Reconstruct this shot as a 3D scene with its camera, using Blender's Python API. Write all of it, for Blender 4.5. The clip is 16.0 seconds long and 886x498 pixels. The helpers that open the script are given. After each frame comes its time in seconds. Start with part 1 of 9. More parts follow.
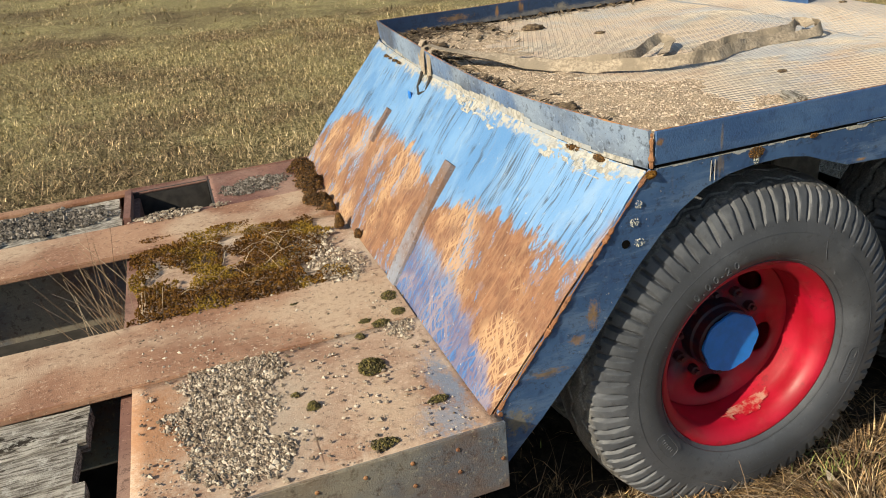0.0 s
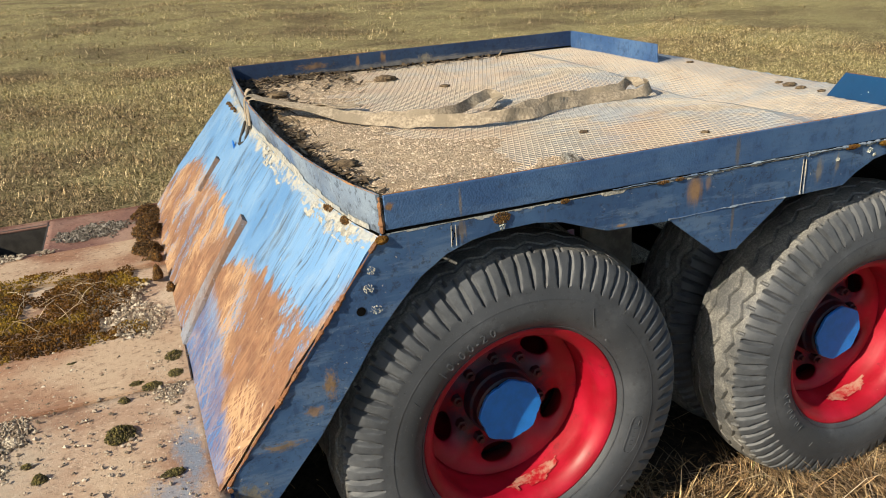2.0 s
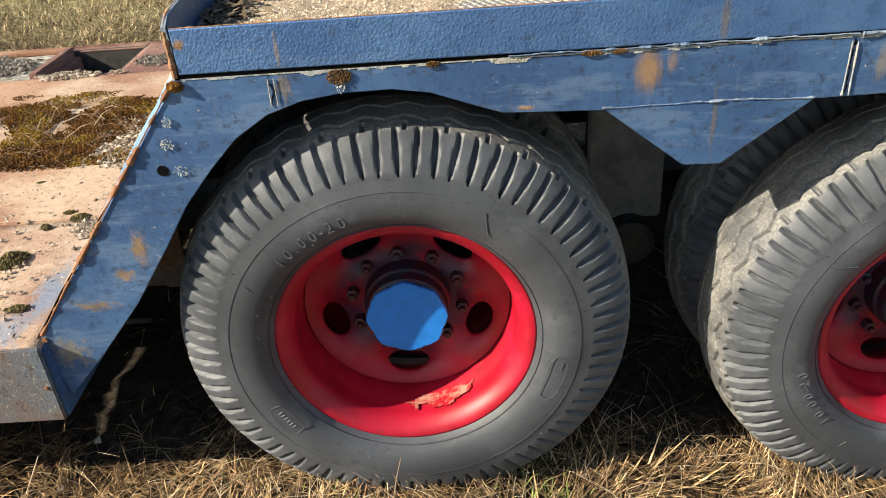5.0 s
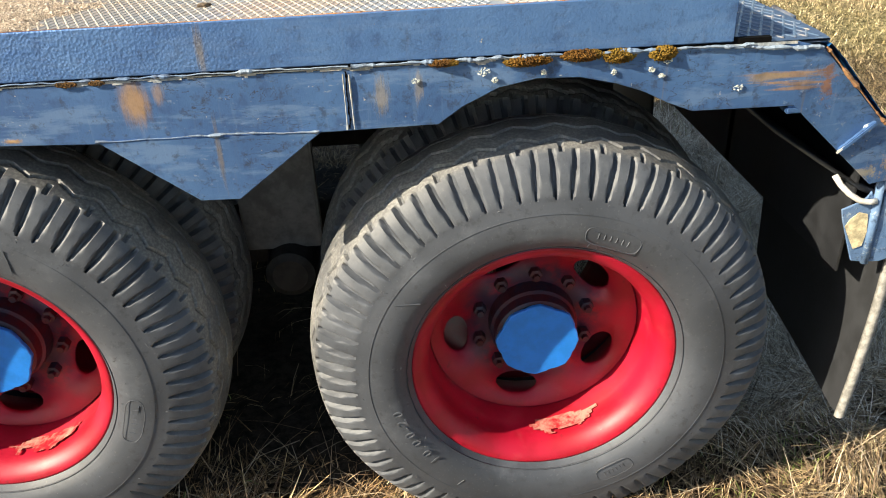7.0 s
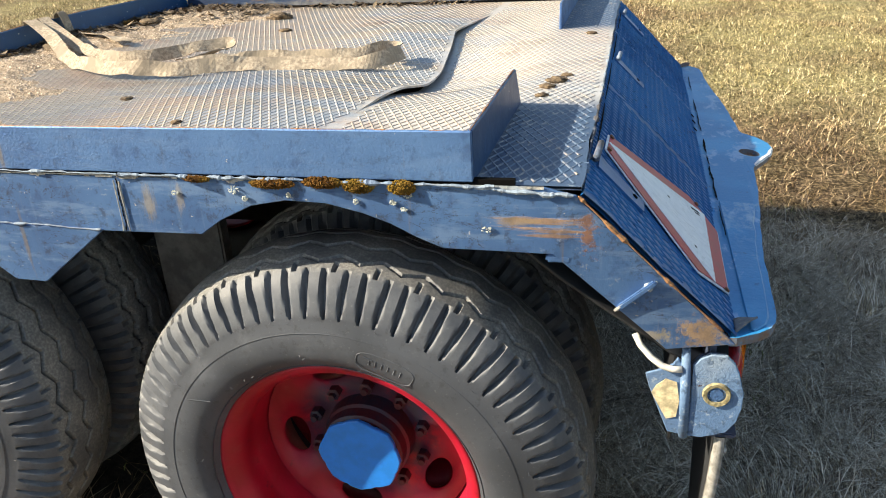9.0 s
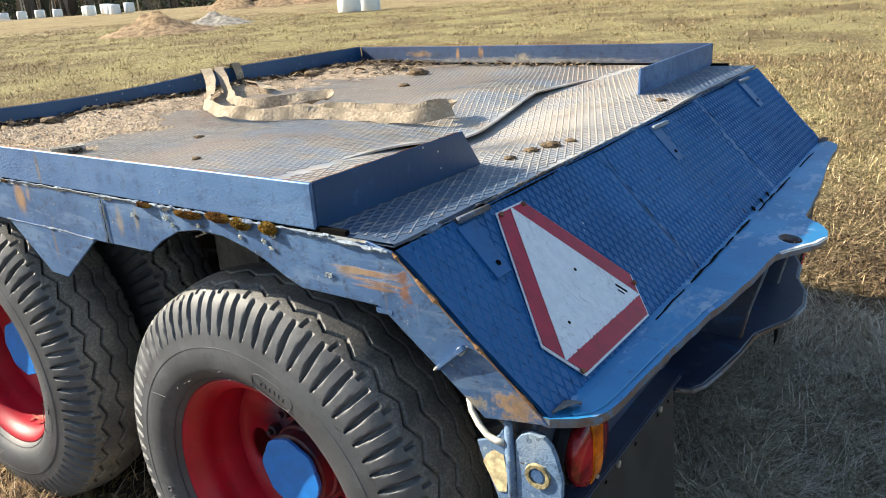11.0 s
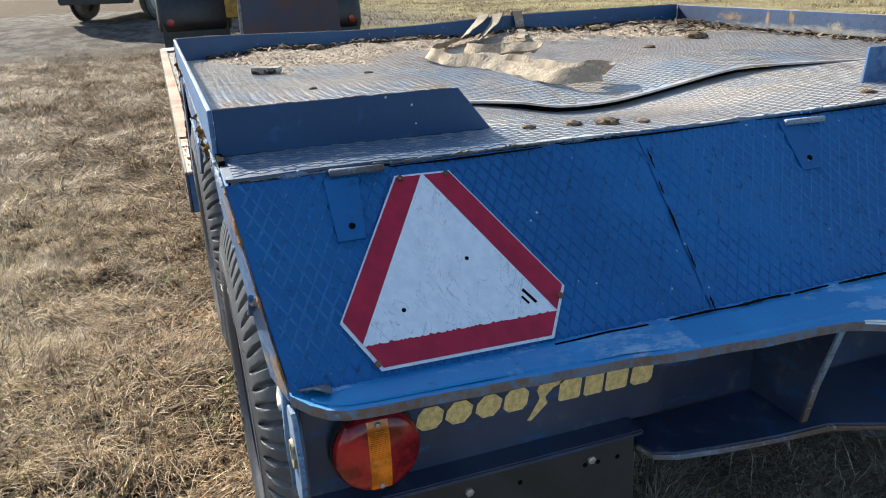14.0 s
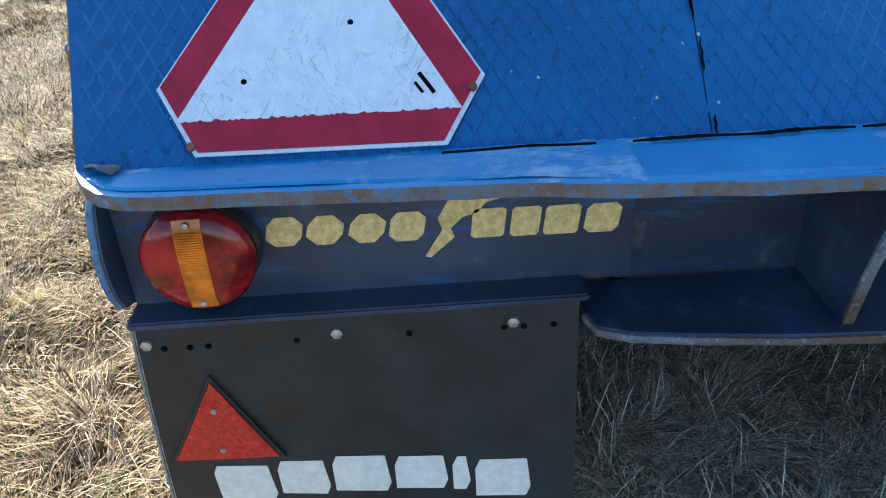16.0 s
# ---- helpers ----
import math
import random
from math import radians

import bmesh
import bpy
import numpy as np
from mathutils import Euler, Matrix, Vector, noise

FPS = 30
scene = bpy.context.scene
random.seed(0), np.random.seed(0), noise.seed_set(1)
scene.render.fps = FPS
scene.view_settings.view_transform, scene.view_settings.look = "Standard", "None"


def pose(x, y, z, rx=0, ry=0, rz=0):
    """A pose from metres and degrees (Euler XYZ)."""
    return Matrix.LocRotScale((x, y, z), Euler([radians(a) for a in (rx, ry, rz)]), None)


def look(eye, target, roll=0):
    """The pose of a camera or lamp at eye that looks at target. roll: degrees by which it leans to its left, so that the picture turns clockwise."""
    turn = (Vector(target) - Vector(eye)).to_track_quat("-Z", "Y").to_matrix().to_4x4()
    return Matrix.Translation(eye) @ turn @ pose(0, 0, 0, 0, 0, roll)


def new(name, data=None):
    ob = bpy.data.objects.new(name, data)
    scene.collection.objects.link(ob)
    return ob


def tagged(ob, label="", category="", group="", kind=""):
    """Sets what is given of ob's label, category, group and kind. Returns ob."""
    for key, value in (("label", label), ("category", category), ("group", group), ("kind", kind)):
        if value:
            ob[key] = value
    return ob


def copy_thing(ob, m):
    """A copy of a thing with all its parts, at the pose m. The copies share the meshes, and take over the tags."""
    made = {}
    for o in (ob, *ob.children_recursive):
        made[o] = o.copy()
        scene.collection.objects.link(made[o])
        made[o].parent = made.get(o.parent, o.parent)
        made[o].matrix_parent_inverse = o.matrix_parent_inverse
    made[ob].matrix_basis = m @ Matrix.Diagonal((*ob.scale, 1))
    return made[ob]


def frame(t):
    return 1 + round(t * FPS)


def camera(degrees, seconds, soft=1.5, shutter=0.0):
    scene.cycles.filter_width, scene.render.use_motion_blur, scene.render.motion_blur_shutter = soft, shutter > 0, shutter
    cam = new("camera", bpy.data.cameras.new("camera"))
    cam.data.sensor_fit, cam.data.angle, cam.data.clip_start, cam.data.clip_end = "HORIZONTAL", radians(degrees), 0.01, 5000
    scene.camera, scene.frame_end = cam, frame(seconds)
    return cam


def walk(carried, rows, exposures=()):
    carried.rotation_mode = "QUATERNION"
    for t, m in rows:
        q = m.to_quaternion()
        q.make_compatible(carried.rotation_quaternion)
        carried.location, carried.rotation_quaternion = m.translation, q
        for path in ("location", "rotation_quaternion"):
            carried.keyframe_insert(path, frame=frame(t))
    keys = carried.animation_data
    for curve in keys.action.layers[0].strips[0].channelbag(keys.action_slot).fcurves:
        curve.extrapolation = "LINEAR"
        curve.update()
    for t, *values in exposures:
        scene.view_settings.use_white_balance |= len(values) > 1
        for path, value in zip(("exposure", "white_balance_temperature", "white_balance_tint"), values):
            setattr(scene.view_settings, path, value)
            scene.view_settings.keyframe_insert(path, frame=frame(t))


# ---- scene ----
cam = camera(59.3, 16.0, soft=1.0)
PATH = [
    (0, (-1.039, -1.54, 1.803), (-0.494, 0.2, 0.981), -5.6),
    (0.5, (-0.869, -1.653, 1.831), (-0.268, 0.093, 1.064), -5.3),
    (1, (-0.744, -1.728, 1.832), (-0.088, 0.018, 1.111), -4.6),
    (1.5, (-0.639, -1.706, 1.818), (0.045, 0.036, 1.11), -3.9),
    (2, (-0.483, -1.639, 1.784), (0.177, 0.1, 1.05), -3.4),
    (2.5, (-0.379, -1.585, 1.758), (0.198, 0.157, 0.962), -3.2),
    (3, (-0.256, -1.572, 1.67), (0.182, 0.176, 0.803), -3.4),
    (3.2, (-0.162, -1.587, 1.653), (0.211, 0.16, 0.753), -3.6),
    (5.3, (0.628, -1.426, 1.592), (0.586, 0.299, 0.581), -4.1),
    (5.5, (0.728, -1.443, 1.602), (0.69, 0.286, 0.597), -4.0),
    (6, (0.98, -1.496, 1.601), (0.991, 0.24, 0.609), -3.7),
    (6.5, (1.148, -1.484, 1.594), (1.203, 0.256, 0.61), -3.2),
    (7, (1.372, -1.384, 1.555), (1.445, 0.355, 0.57), -2.7),
    (7.5, (1.561, -1.332, 1.558), (1.584, 0.413, 0.58), -2.7),
    (8, (1.801, -1.347, 1.578), (1.716, 0.412, 0.629), -2.9),
    (8.5, (2.061, -1.332, 1.607), (1.804, 0.435, 0.706), -3.2),
    (9, (2.24, -1.244, 1.612), (1.783, 0.522, 0.791), -3.3),
    (9.2, (2.316, -1.201, 1.63), (1.782, 0.555, 0.836), -3.2),
    (11.3, (3.075, -0.897, 1.585), (1.905, 0.591, 0.94), -3.8),
    (11.5, (3.123, -0.812, 1.58), (1.91, 0.64, 0.932), -3.7),
    (12, (3.255, -0.679, 1.586), (1.898, 0.651, 0.962), -3.8),
    (12.5, (3.46, -0.552, 1.579), (1.963, 0.629, 0.976), -3.7),
    (13, (3.54, -0.424, 1.565), (1.922, 0.585, 0.963), -3.5),
    (13.5, (3.547, -0.239, 1.543), (1.835, 0.579, 0.911), -3.0),
    (14, (3.548, -0.072, 1.499), (1.772, 0.54, 0.812), -2.6),
    (14.5, (3.654, 0.127, 1.482), (1.855, 0.532, 0.708), -2.5),
    (15, (3.598, 0.259, 1.404), (1.807, 0.485, 0.544), -3.0),
    (15.5, (3.424, 0.364, 1.333), (1.676, 0.459, 0.367), -3.4),
    (16, (3.346, 0.482, 1.248), (1.618, 0.506, 0.241), -3.4),
]
walk(cam, [(t, look(eye, target, roll)) for t, eye, target, roll in PATH],
     [(0.0, 0.34, 7150, 5), (3.0, 0.42, 7150, 5), (5.5, 1.1, 6900, 5), (9.0, 1.25, 7000, 6), (11.5, 1.25, 6750, 6), (13.5, 1.20, 6350, 6), (15.0, 1.36, 5950, 4), (16.0, 1.86, 5850, 3)])

# world and sun: low spring sun from ahead of the trailer, on the near side
SUN_DIR = Vector((1.5, 0.555, -1.0)).normalized()
sun_data = bpy.data.lights.new("sun", "SUN")
sun_data.energy, sun_data.angle, sun_data.color = 5.0, radians(0.5), (1.0, 0.90, 0.76)
sun = new("sun", sun_data)
sun.rotation_mode = "QUATERNION"
sun.rotation_quaternion = SUN_DIR.to_track_quat("-Z", "Y")
sky_world = bpy.data.worlds.new("sky")
scene.world = sky_world
sky_world.use_nodes = True
_wt = sky_world.node_tree
_sky = _wt.nodes.new("ShaderNodeTexSky")
_sky.sky_type, _sky.sun_disc = "NISHITA", False
_sky.sun_elevation, _sky.sun_rotation = radians(32.5), radians(252.6)
_wt.links.new(_sky.outputs[0], _wt.nodes["Background"].inputs[0])
_wt.nodes["Background"].inputs[1].default_value = 0.094


# ---------- node helpers ----------
class Nodes:
    """Short calls for a material's node tree."""

    def __init__(self, name, rough=0.6, metal=0.0, spec=0.5):
        self.mat = bpy.data.materials.new(name)
        self.mat.use_nodes = True
        self.t = self.mat.node_tree
        self.b = self.t.nodes["Principled BSDF"]
        self.b.inputs["Roughness"].default_value = rough
        self.b.inputs["Metallic"].default_value = metal
        self.b.inputs["Specular IOR Level"].default_value = spec
        self._co = None

    def put(self, sock, v):
        if isinstance(v, bpy.types.NodeSocket):
            self.t.links.new(v, sock)
        elif isinstance(v, (tuple, list)):
            sock.default_value = (*v, 1.0) if len(v) == 3 and sock.type == "RGBA" else v
        else:
            sock.default_value = v

    def co(self):
        if self._co is None:
            self._co = self.t.nodes.new("ShaderNodeTexCoord").outputs["Object"]
        return self._co

    def world(self):
        return self.t.nodes.new("ShaderNodeNewGeometry").outputs["Position"]

    def island(self):
        return self.t.nodes.new("ShaderNodeNewGeometry").outputs["Random Per Island"]

    def rand(self):
        return self.t.nodes.new("ShaderNodeObjectInfo").outputs["Random"]

    def mapped(self, scale=(1, 1, 1), rot=(0, 0, 0), loc=(0, 0, 0), vec=None):
        n = self.t.nodes.new("ShaderNodeMapping")
        self.put(n.inputs["Vector"], vec or self.co())
        n.inputs["Scale"].default_value = scale
        n.inputs["Rotation"].default_value = [radians(a) for a in rot]
        n.inputs["Location"].default_value = loc
        return n.outputs[0]

    def noise(self, scale, detail=4, rough=0.55, vec=None, dist=0.0, out=0):
        n = self.t.nodes.new("ShaderNodeTexNoise")
        self.put(n.inputs["Vector"], vec or self.co())
        n.inputs["Scale"].default_value, n.inputs["Detail"].default_value = scale, detail
        n.inputs["Roughness"].default_value, n.inputs["Distortion"].default_value = rough, dist
        return n.outputs[out]

    def voro(self, scale, vec=None, feature="F1", out="Distance"):
        n = self.t.nodes.new("ShaderNodeTexVoronoi")
        n.feature = feature
        self.put(n.inputs["Vector"], vec or self.co())
        n.inputs["Scale"].default_value = scale
        return n.outputs[out]

    def axis(self, i, vec=None):
        n = self.t.nodes.new("ShaderNodeSeparateXYZ")
        self.put(n.inputs[0], vec or self.co())
        return n.outputs[i]

    def math(self, op, a, b=0.0, clamp=False):
        n = self.t.nodes.new("ShaderNodeMath")
        n.operation, n.use_clamp = op, clamp
        self.put(n.inputs[0], a), self.put(n.inputs[1], b)
        return n.outputs[0]

    def band(self, v, lo, hi):
        """0 below lo, 1 above hi, smooth between (lo may exceed hi)."""
        n = self.t.nodes.new("ShaderNodeMapRange")
        n.interpolation_type = "SMOOTHSTEP"
        self.put(n.inputs[0], v)
        if lo < hi:
            n.inputs[1].default_value, n.inputs[2].default_value = lo, hi
        else:
            n.inputs[1].default_value, n.inputs[2].default_value = hi, lo
            n.inputs[3].default_value, n.inputs[4].default_value = 1.0, 0.0
        return n.outputs[0]

    def mix(self, f, a, b, mode="MIX"):
        n = self.t.nodes.new("ShaderNodeMix")
        n.data_type, n.blend_type = "RGBA", mode
        self.put(n.inputs[0], f), self.put(n.inputs[6], a), self.put(n.inputs[7], b)
        return n.outputs[2]

    def ramp(self, f, *stops):
        n = self.t.nodes.new("ShaderNodeValToRGB")
        self.put(n.inputs[0], f)
        e = n.color_ramp.elements
        while len(e) < len(stops):
            e.new(0.5)
        for k, (p, c) in enumerate(stops):
            e[k].position, e[k].color = p, (*c, 1.0)
        return n.outputs[0]

    def bump(self, h, strength=0.5, dist=0.002, under=None):
        n = self.t.nodes.new("ShaderNodeBump")
        n.inputs["Strength"].default_value, n.inputs["Distance"].default_value = strength, dist
        self.put(n.inputs["Height"], h)
        if under:
            self.put(n.inputs["Normal"], under)
        return n.outputs[0]

    def done(self, color, rough=None, normal=None, metal=None):
        self.put(self.b.inputs["Base Color"], color)
        if rough is not None:
            self.put(self.b.inputs["Roughness"], rough)
        if normal is not None:
            self.put(self.b.inputs["Normal"], normal)
        if metal is not None:
            self.put(self.b.inputs["Metallic"], metal)
        return self.mat


BLUE, BLUE_D, BLUE_L = (0.048, 0.125, 0.31), (0.022, 0.055, 0.15), (0.095, 0.205, 0.42)
RUST, RUST_D, RUST_L = (0.30, 0.12, 0.045), (0.10, 0.04, 0.022), (0.55, 0.30, 0.12)
SAND = (0.47, 0.37, 0.25)


def length_of(n, vec):
    ln = n.t.nodes.new("ShaderNodeVectorMath")
    ln.operation = "LENGTH"
    n.put(ln.inputs[0], vec)
    return ln.outputs["Value"]


def blot(n, p, size, grain=(1, 1, 1), rag=1.6, soft=0.35):
    """A ragged stain round p, half-sizes in size (x, y, z)."""
    sc = tuple(1.0 / v for v in size)
    d = length_of(n, n.mapped(sc, loc=tuple(-a * b for a, b in zip(p, sc))))
    d = n.math("ADD", d, n.math("MULTIPLY", n.math("SUBTRACT", n.noise(60, 8, 0.8, vec=n.mapped(grain)), 0.5), rag * 2.0))
    return n.band(d, 1.0, 1.0 - soft)


def make_side_paint(name, peel, shade_k=1.0):
    """Sun-bleached blue; the rails carry orange peel, the skirts washes and run-down stains."""
    n = Nodes(name, 0.5, metal=0.25, spec=0.9)
    big, mid, fine = n.noise(3, 5), n.noise(22, 6, 0.65), n.noise(190, 4, 0.6)
    c = n.mix(n.band(big, 0.35, 0.7), BLUE if peel else (0.040, 0.105, 0.26), BLUE_L if peel else (0.080, 0.18, 0.38))
    c = n.mix(n.math("MULTIPLY", n.band(mid, 0.52, 0.68), 0.45), c, BLUE_D)
    wash = n.noise(7, 6, 0.7, vec=n.mapped((0.5, 1, 2.6), loc=(2, 0, 5)))
    c = n.mix(n.math("MULTIPLY", n.band(wash, 0.50, 0.60), 0.2 if peel else 0.5), c, (0.17, 0.27, 0.44))
    drip = n.noise(60, 4, 0.6, vec=n.mapped((1.6, 1, 0.12)))
    c = n.mix(n.math("MULTIPLY", n.band(drip, 0.58, 0.74), 0.10 if peel else 0.16), c, (0.24, 0.33, 0.46))
    streak = n.noise(16, 5, 0.65, vec=n.mapped((2.0, 2, 0.10), loc=(1, 0, 3)))
    c = n.mix(n.math("MULTIPLY", n.band(streak, 0.60, 0.74), 0.30 if peel else 0.45), c, (0.20, 0.16, 0.11))
    dirt = n.noise(38, 6, 0.75, vec=n.mapped(loc=(4, 4, 1)))
    c = n.mix(n.math("MULTIPLY", n.band(dirt, 0.52, 0.66), 0.35 if peel else 0.6), c, (0.030, 0.040, 0.065))
    crk = n.noise(9, 5, 0.6, vec=n.mapped((1.0, 1, 2.2), loc=(7, 0, 2)), dist=0.8)
    crack = n.math("MULTIPLY", n.band(n.math("ABSOLUTE", n.math("SUBTRACT", crk, 0.5)), 0.006, 0.002), n.band(n.noise(4, 3, vec=n.mapped(loc=(2, 2, 9))), 0.50, 0.58))
    c = n.mix(n.math("MULTIPLY", crack, 0.25 if peel else 0.8), c, (0.03, 0.03, 0.035))
    pale = n.math("MULTIPLY", n.band(n.noise(48, 6, 0.75, vec=n.mapped((1, 1, 1.6), loc=(3, 8, 8))), 0.60, 0.66), n.band(n.noise(3.5, 3, vec=n.mapped(loc=(6, 2, 4))), 0.46, 0.58))
    c = n.mix(n.math("MULTIPLY", pale, 0.15 if peel else 0.55), c, (0.30, 0.36, 0.43))
    chips = n.band(n.noise(75, 4, 0.6, vec=n.mapped(loc=(1, 5, 2))), 0.70, 0.72)
    c = n.mix(chips, c, (0.36, 0.36, 0.36))
    # below 1 the whole paint is darkened, to put shade on the far rail
    if shade_k < 1.0:
        c = n.mix(1.0, c, (shade_k * 0.85, shade_k * 0.9, shade_k), "MULTIPLY")
    rust = chips
    if peel:
        spots = [((1.02, 0, 1.20), (0.012, 1, 0.06), (3, 1, 0.3), 0.9, (0.20, 0.16, 0.11), 0.7), ((0.19, 0, 1.20), (0.006, 1, 0.05), (3, 1, 0.3), 0.8, (0.30, 0.22, 0.10), 0.6), ((0.014, 0, 1.222), (0.013, 1, 0.013), (1, 1, 1), 1.2, (0.42, 0.22, 0.07), 0.9),
                 ((0.42, 2.5, 1.21), (0.10, 1, 0.025), (0.5, 1, 1.5), 1.6, (0.30, 0.17, 0.07), 0.8), ((0.66, 2.5, 1.215), (0.014, 1, 0.045), (2, 1, 0.4), 1.2, (0.40, 0.21, 0.07), 0.85), ((0.80, 2.5, 1.215), (0.020, 1, 0.04), (2, 1, 0.4), 1.2, (0.40, 0.21, 0.07), 0.85), ((1.05, 2.5, 1.19), (0.05, 1, 0.03), (1, 1, 0.6), 1.4, (0.40, 0.34, 0.24), 0.7), ((1.0, 2.5, 1.175), (0.9, 0.2, 0.025), (0.3, 1, 1.4), 1.0, (0.30, 0.28, 0.25), 0.7)]
    else:
        spots = [((0.885, 0, 1.115), (0.038, 1, 0.060), (1.4, 1, 0.15), 0.55, (0.36, 0.21, 0.09), 0.85), ((0.93, 0, 1.13), (0.012, 1, 0.03), (1.6, 1, 0.2), 0.9, (0.36, 0.22, 0.11), 0.6), ((2.10, 0, 1.088), (0.085, 1, 0.014), (0.10, 1, 2.2), 2.2, (0.44, 0.25, 0.10), 0.8), ((2.12, 0, 1.070), (0.06, 1, 0.010), (0.10, 1, 2.4), 2.0, (0.40, 0.22, 0.09), 0.8), ((2.175, 0, 1.075), (0.022, 1, 0.045), (0.5, 1, 0.9), 2.2, (0.28, 0.12, 0.05), 0.85),
                 ((2.05, 0, 1.09), (0.05, 1, 0.012), (0.22, 1, 2.2), 1.5, (0.34, 0.24, 0.14), 0.8), ((-0.172, 0, 0.80), (0.022, 1, 0.045), (1.4, 1, 0.8), 1.5, (0.40, 0.24, 0.10), 0.9), ((-0.22, 0, 0.735), (0.03, 1, 0.02), (1, 1, 1), 1.5, (0.38, 0.22, 0.09), 0.8), ((-0.31, 0, 0.66), (0.07, 1, 0.014), (0.5, 1, 2), 1.6, (0.33, 0.22, 0.11), 0.85), ((-0.40, 0, 0.54), (0.06, 1, 0.05), (1, 1, 1), 1.7, (0.34, 0.29, 0.17), 0.75),
                 ((2.385, 0, 0.875), (0.055, 1, 0.045), (1, 1, 1), 1.6, (0.42, 0.27, 0.14), 0.9), ((2.30, 0, 0.87), (0.035, 1, 0.016), (1, 1, 1), 1.9, (0.40, 0.33, 0.20), 0.7), ((0.65, 0, 1.056), (0.022, 1, 0.006), (1, 1, 1), 1.2, (0.45, 0.26, 0.1), 0.9), ((1.02, 0, 1.0), (0.007, 1, 0.09), (2, 1, 0.2), 0.9, (0.20, 0.16, 0.12), 0.7), ((1.33, 0, 1.10), (0.02, 1, 0.05), (2, 1, 0.2), 1.0, (0.30, 0.26, 0.20), 0.7), ((1.40, 0, 1.11), (0.012, 1, 0.04), (2, 1, 0.2), 1.0, (0.33, 0.27, 0.18), 0.6),
                 ((0.19, 0, 1.13), (0.02, 1, 0.03), (2, 1, 0.4), 1.3, (0.28, 0.21, 0.13), 0.7)]
    for p, size, grain, rag, col, k in spots:
        m = n.math("MULTIPLY", blot(n, p, size, grain, rag * 1.2, 0.75), k)
        rust = n.math("MAXIMUM", rust, n.math("MULTIPLY", m, 0.6))
        c = n.mix(m, c, n.mix(n.band(mid, 0.35, 0.65), col, tuple(x * 0.55 for x in col)))
    relief = n.math("MULTIPLY", n.voro(190), n.math("ADD", 0.35, n.math("MULTIPLY", n.band(n.axis(0), 1.3, 0.7), 0.65))) if peel else n.noise(55, 5, 0.6, vec=n.mapped((1.3, 1, 0.5)))
    bump = n.bump(n.math("ADD", relief, n.math("MULTIPLY", fine, 0.5)), 0.65 if peel else 0.45, 0.0013)
    bump = n.bump(rust, 0.6, 0.0012, bump)
    return n.done(c, n.math("ADD", 0.46, n.math("MULTIPLY", mid, 0.28)), bump, n.math("SUBTRACT", 0.5, n.math("MULTIPLY", rust, 0.5), True))


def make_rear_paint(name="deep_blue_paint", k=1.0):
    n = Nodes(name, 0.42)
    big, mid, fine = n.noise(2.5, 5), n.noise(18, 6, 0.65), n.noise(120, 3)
    # k under 1 darkens the blue, as painted shade for rail faces turned from the sun
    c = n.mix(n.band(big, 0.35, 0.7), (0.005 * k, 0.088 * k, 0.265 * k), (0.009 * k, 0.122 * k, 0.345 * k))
    c = n.mix(n.math("MULTIPLY", n.band(mid, 0.58, 0.72), 0.3), c, (0.06, 0.16, 0.36))
    c = n.mix(n.math("MULTIPLY", n.band(n.noise(34, 6, 0.75, vec=n.mapped(loc=(5, 5, 2))), 0.56, 0.68), 0.5), c, (0.006, 0.035, 0.10))
    spots = n.band(n.voro(38, n.mapped(loc=(2, 3, 1))), 0.12, 0.07)
    sparse = n.band(n.noise(6, 2, vec=n.mapped(loc=(4, 4, 4))), 0.56, 0.62)
    c = n.mix(n.math("MULTIPLY", spots, sparse), c, (0.5, 0.52, 0.5))
    rust = n.band(n.noise(7, 6, 0.7, vec=n.mapped(loc=(9, 2, 1))), 0.70, 0.725)
    c = n.mix(rust, c, RUST)
    return n.done(c, n.math("ADD", 0.3, n.math("MULTIPLY", mid, 0.3)), n.bump(n.math("ADD", fine, mid), 0.35, 0.0015))


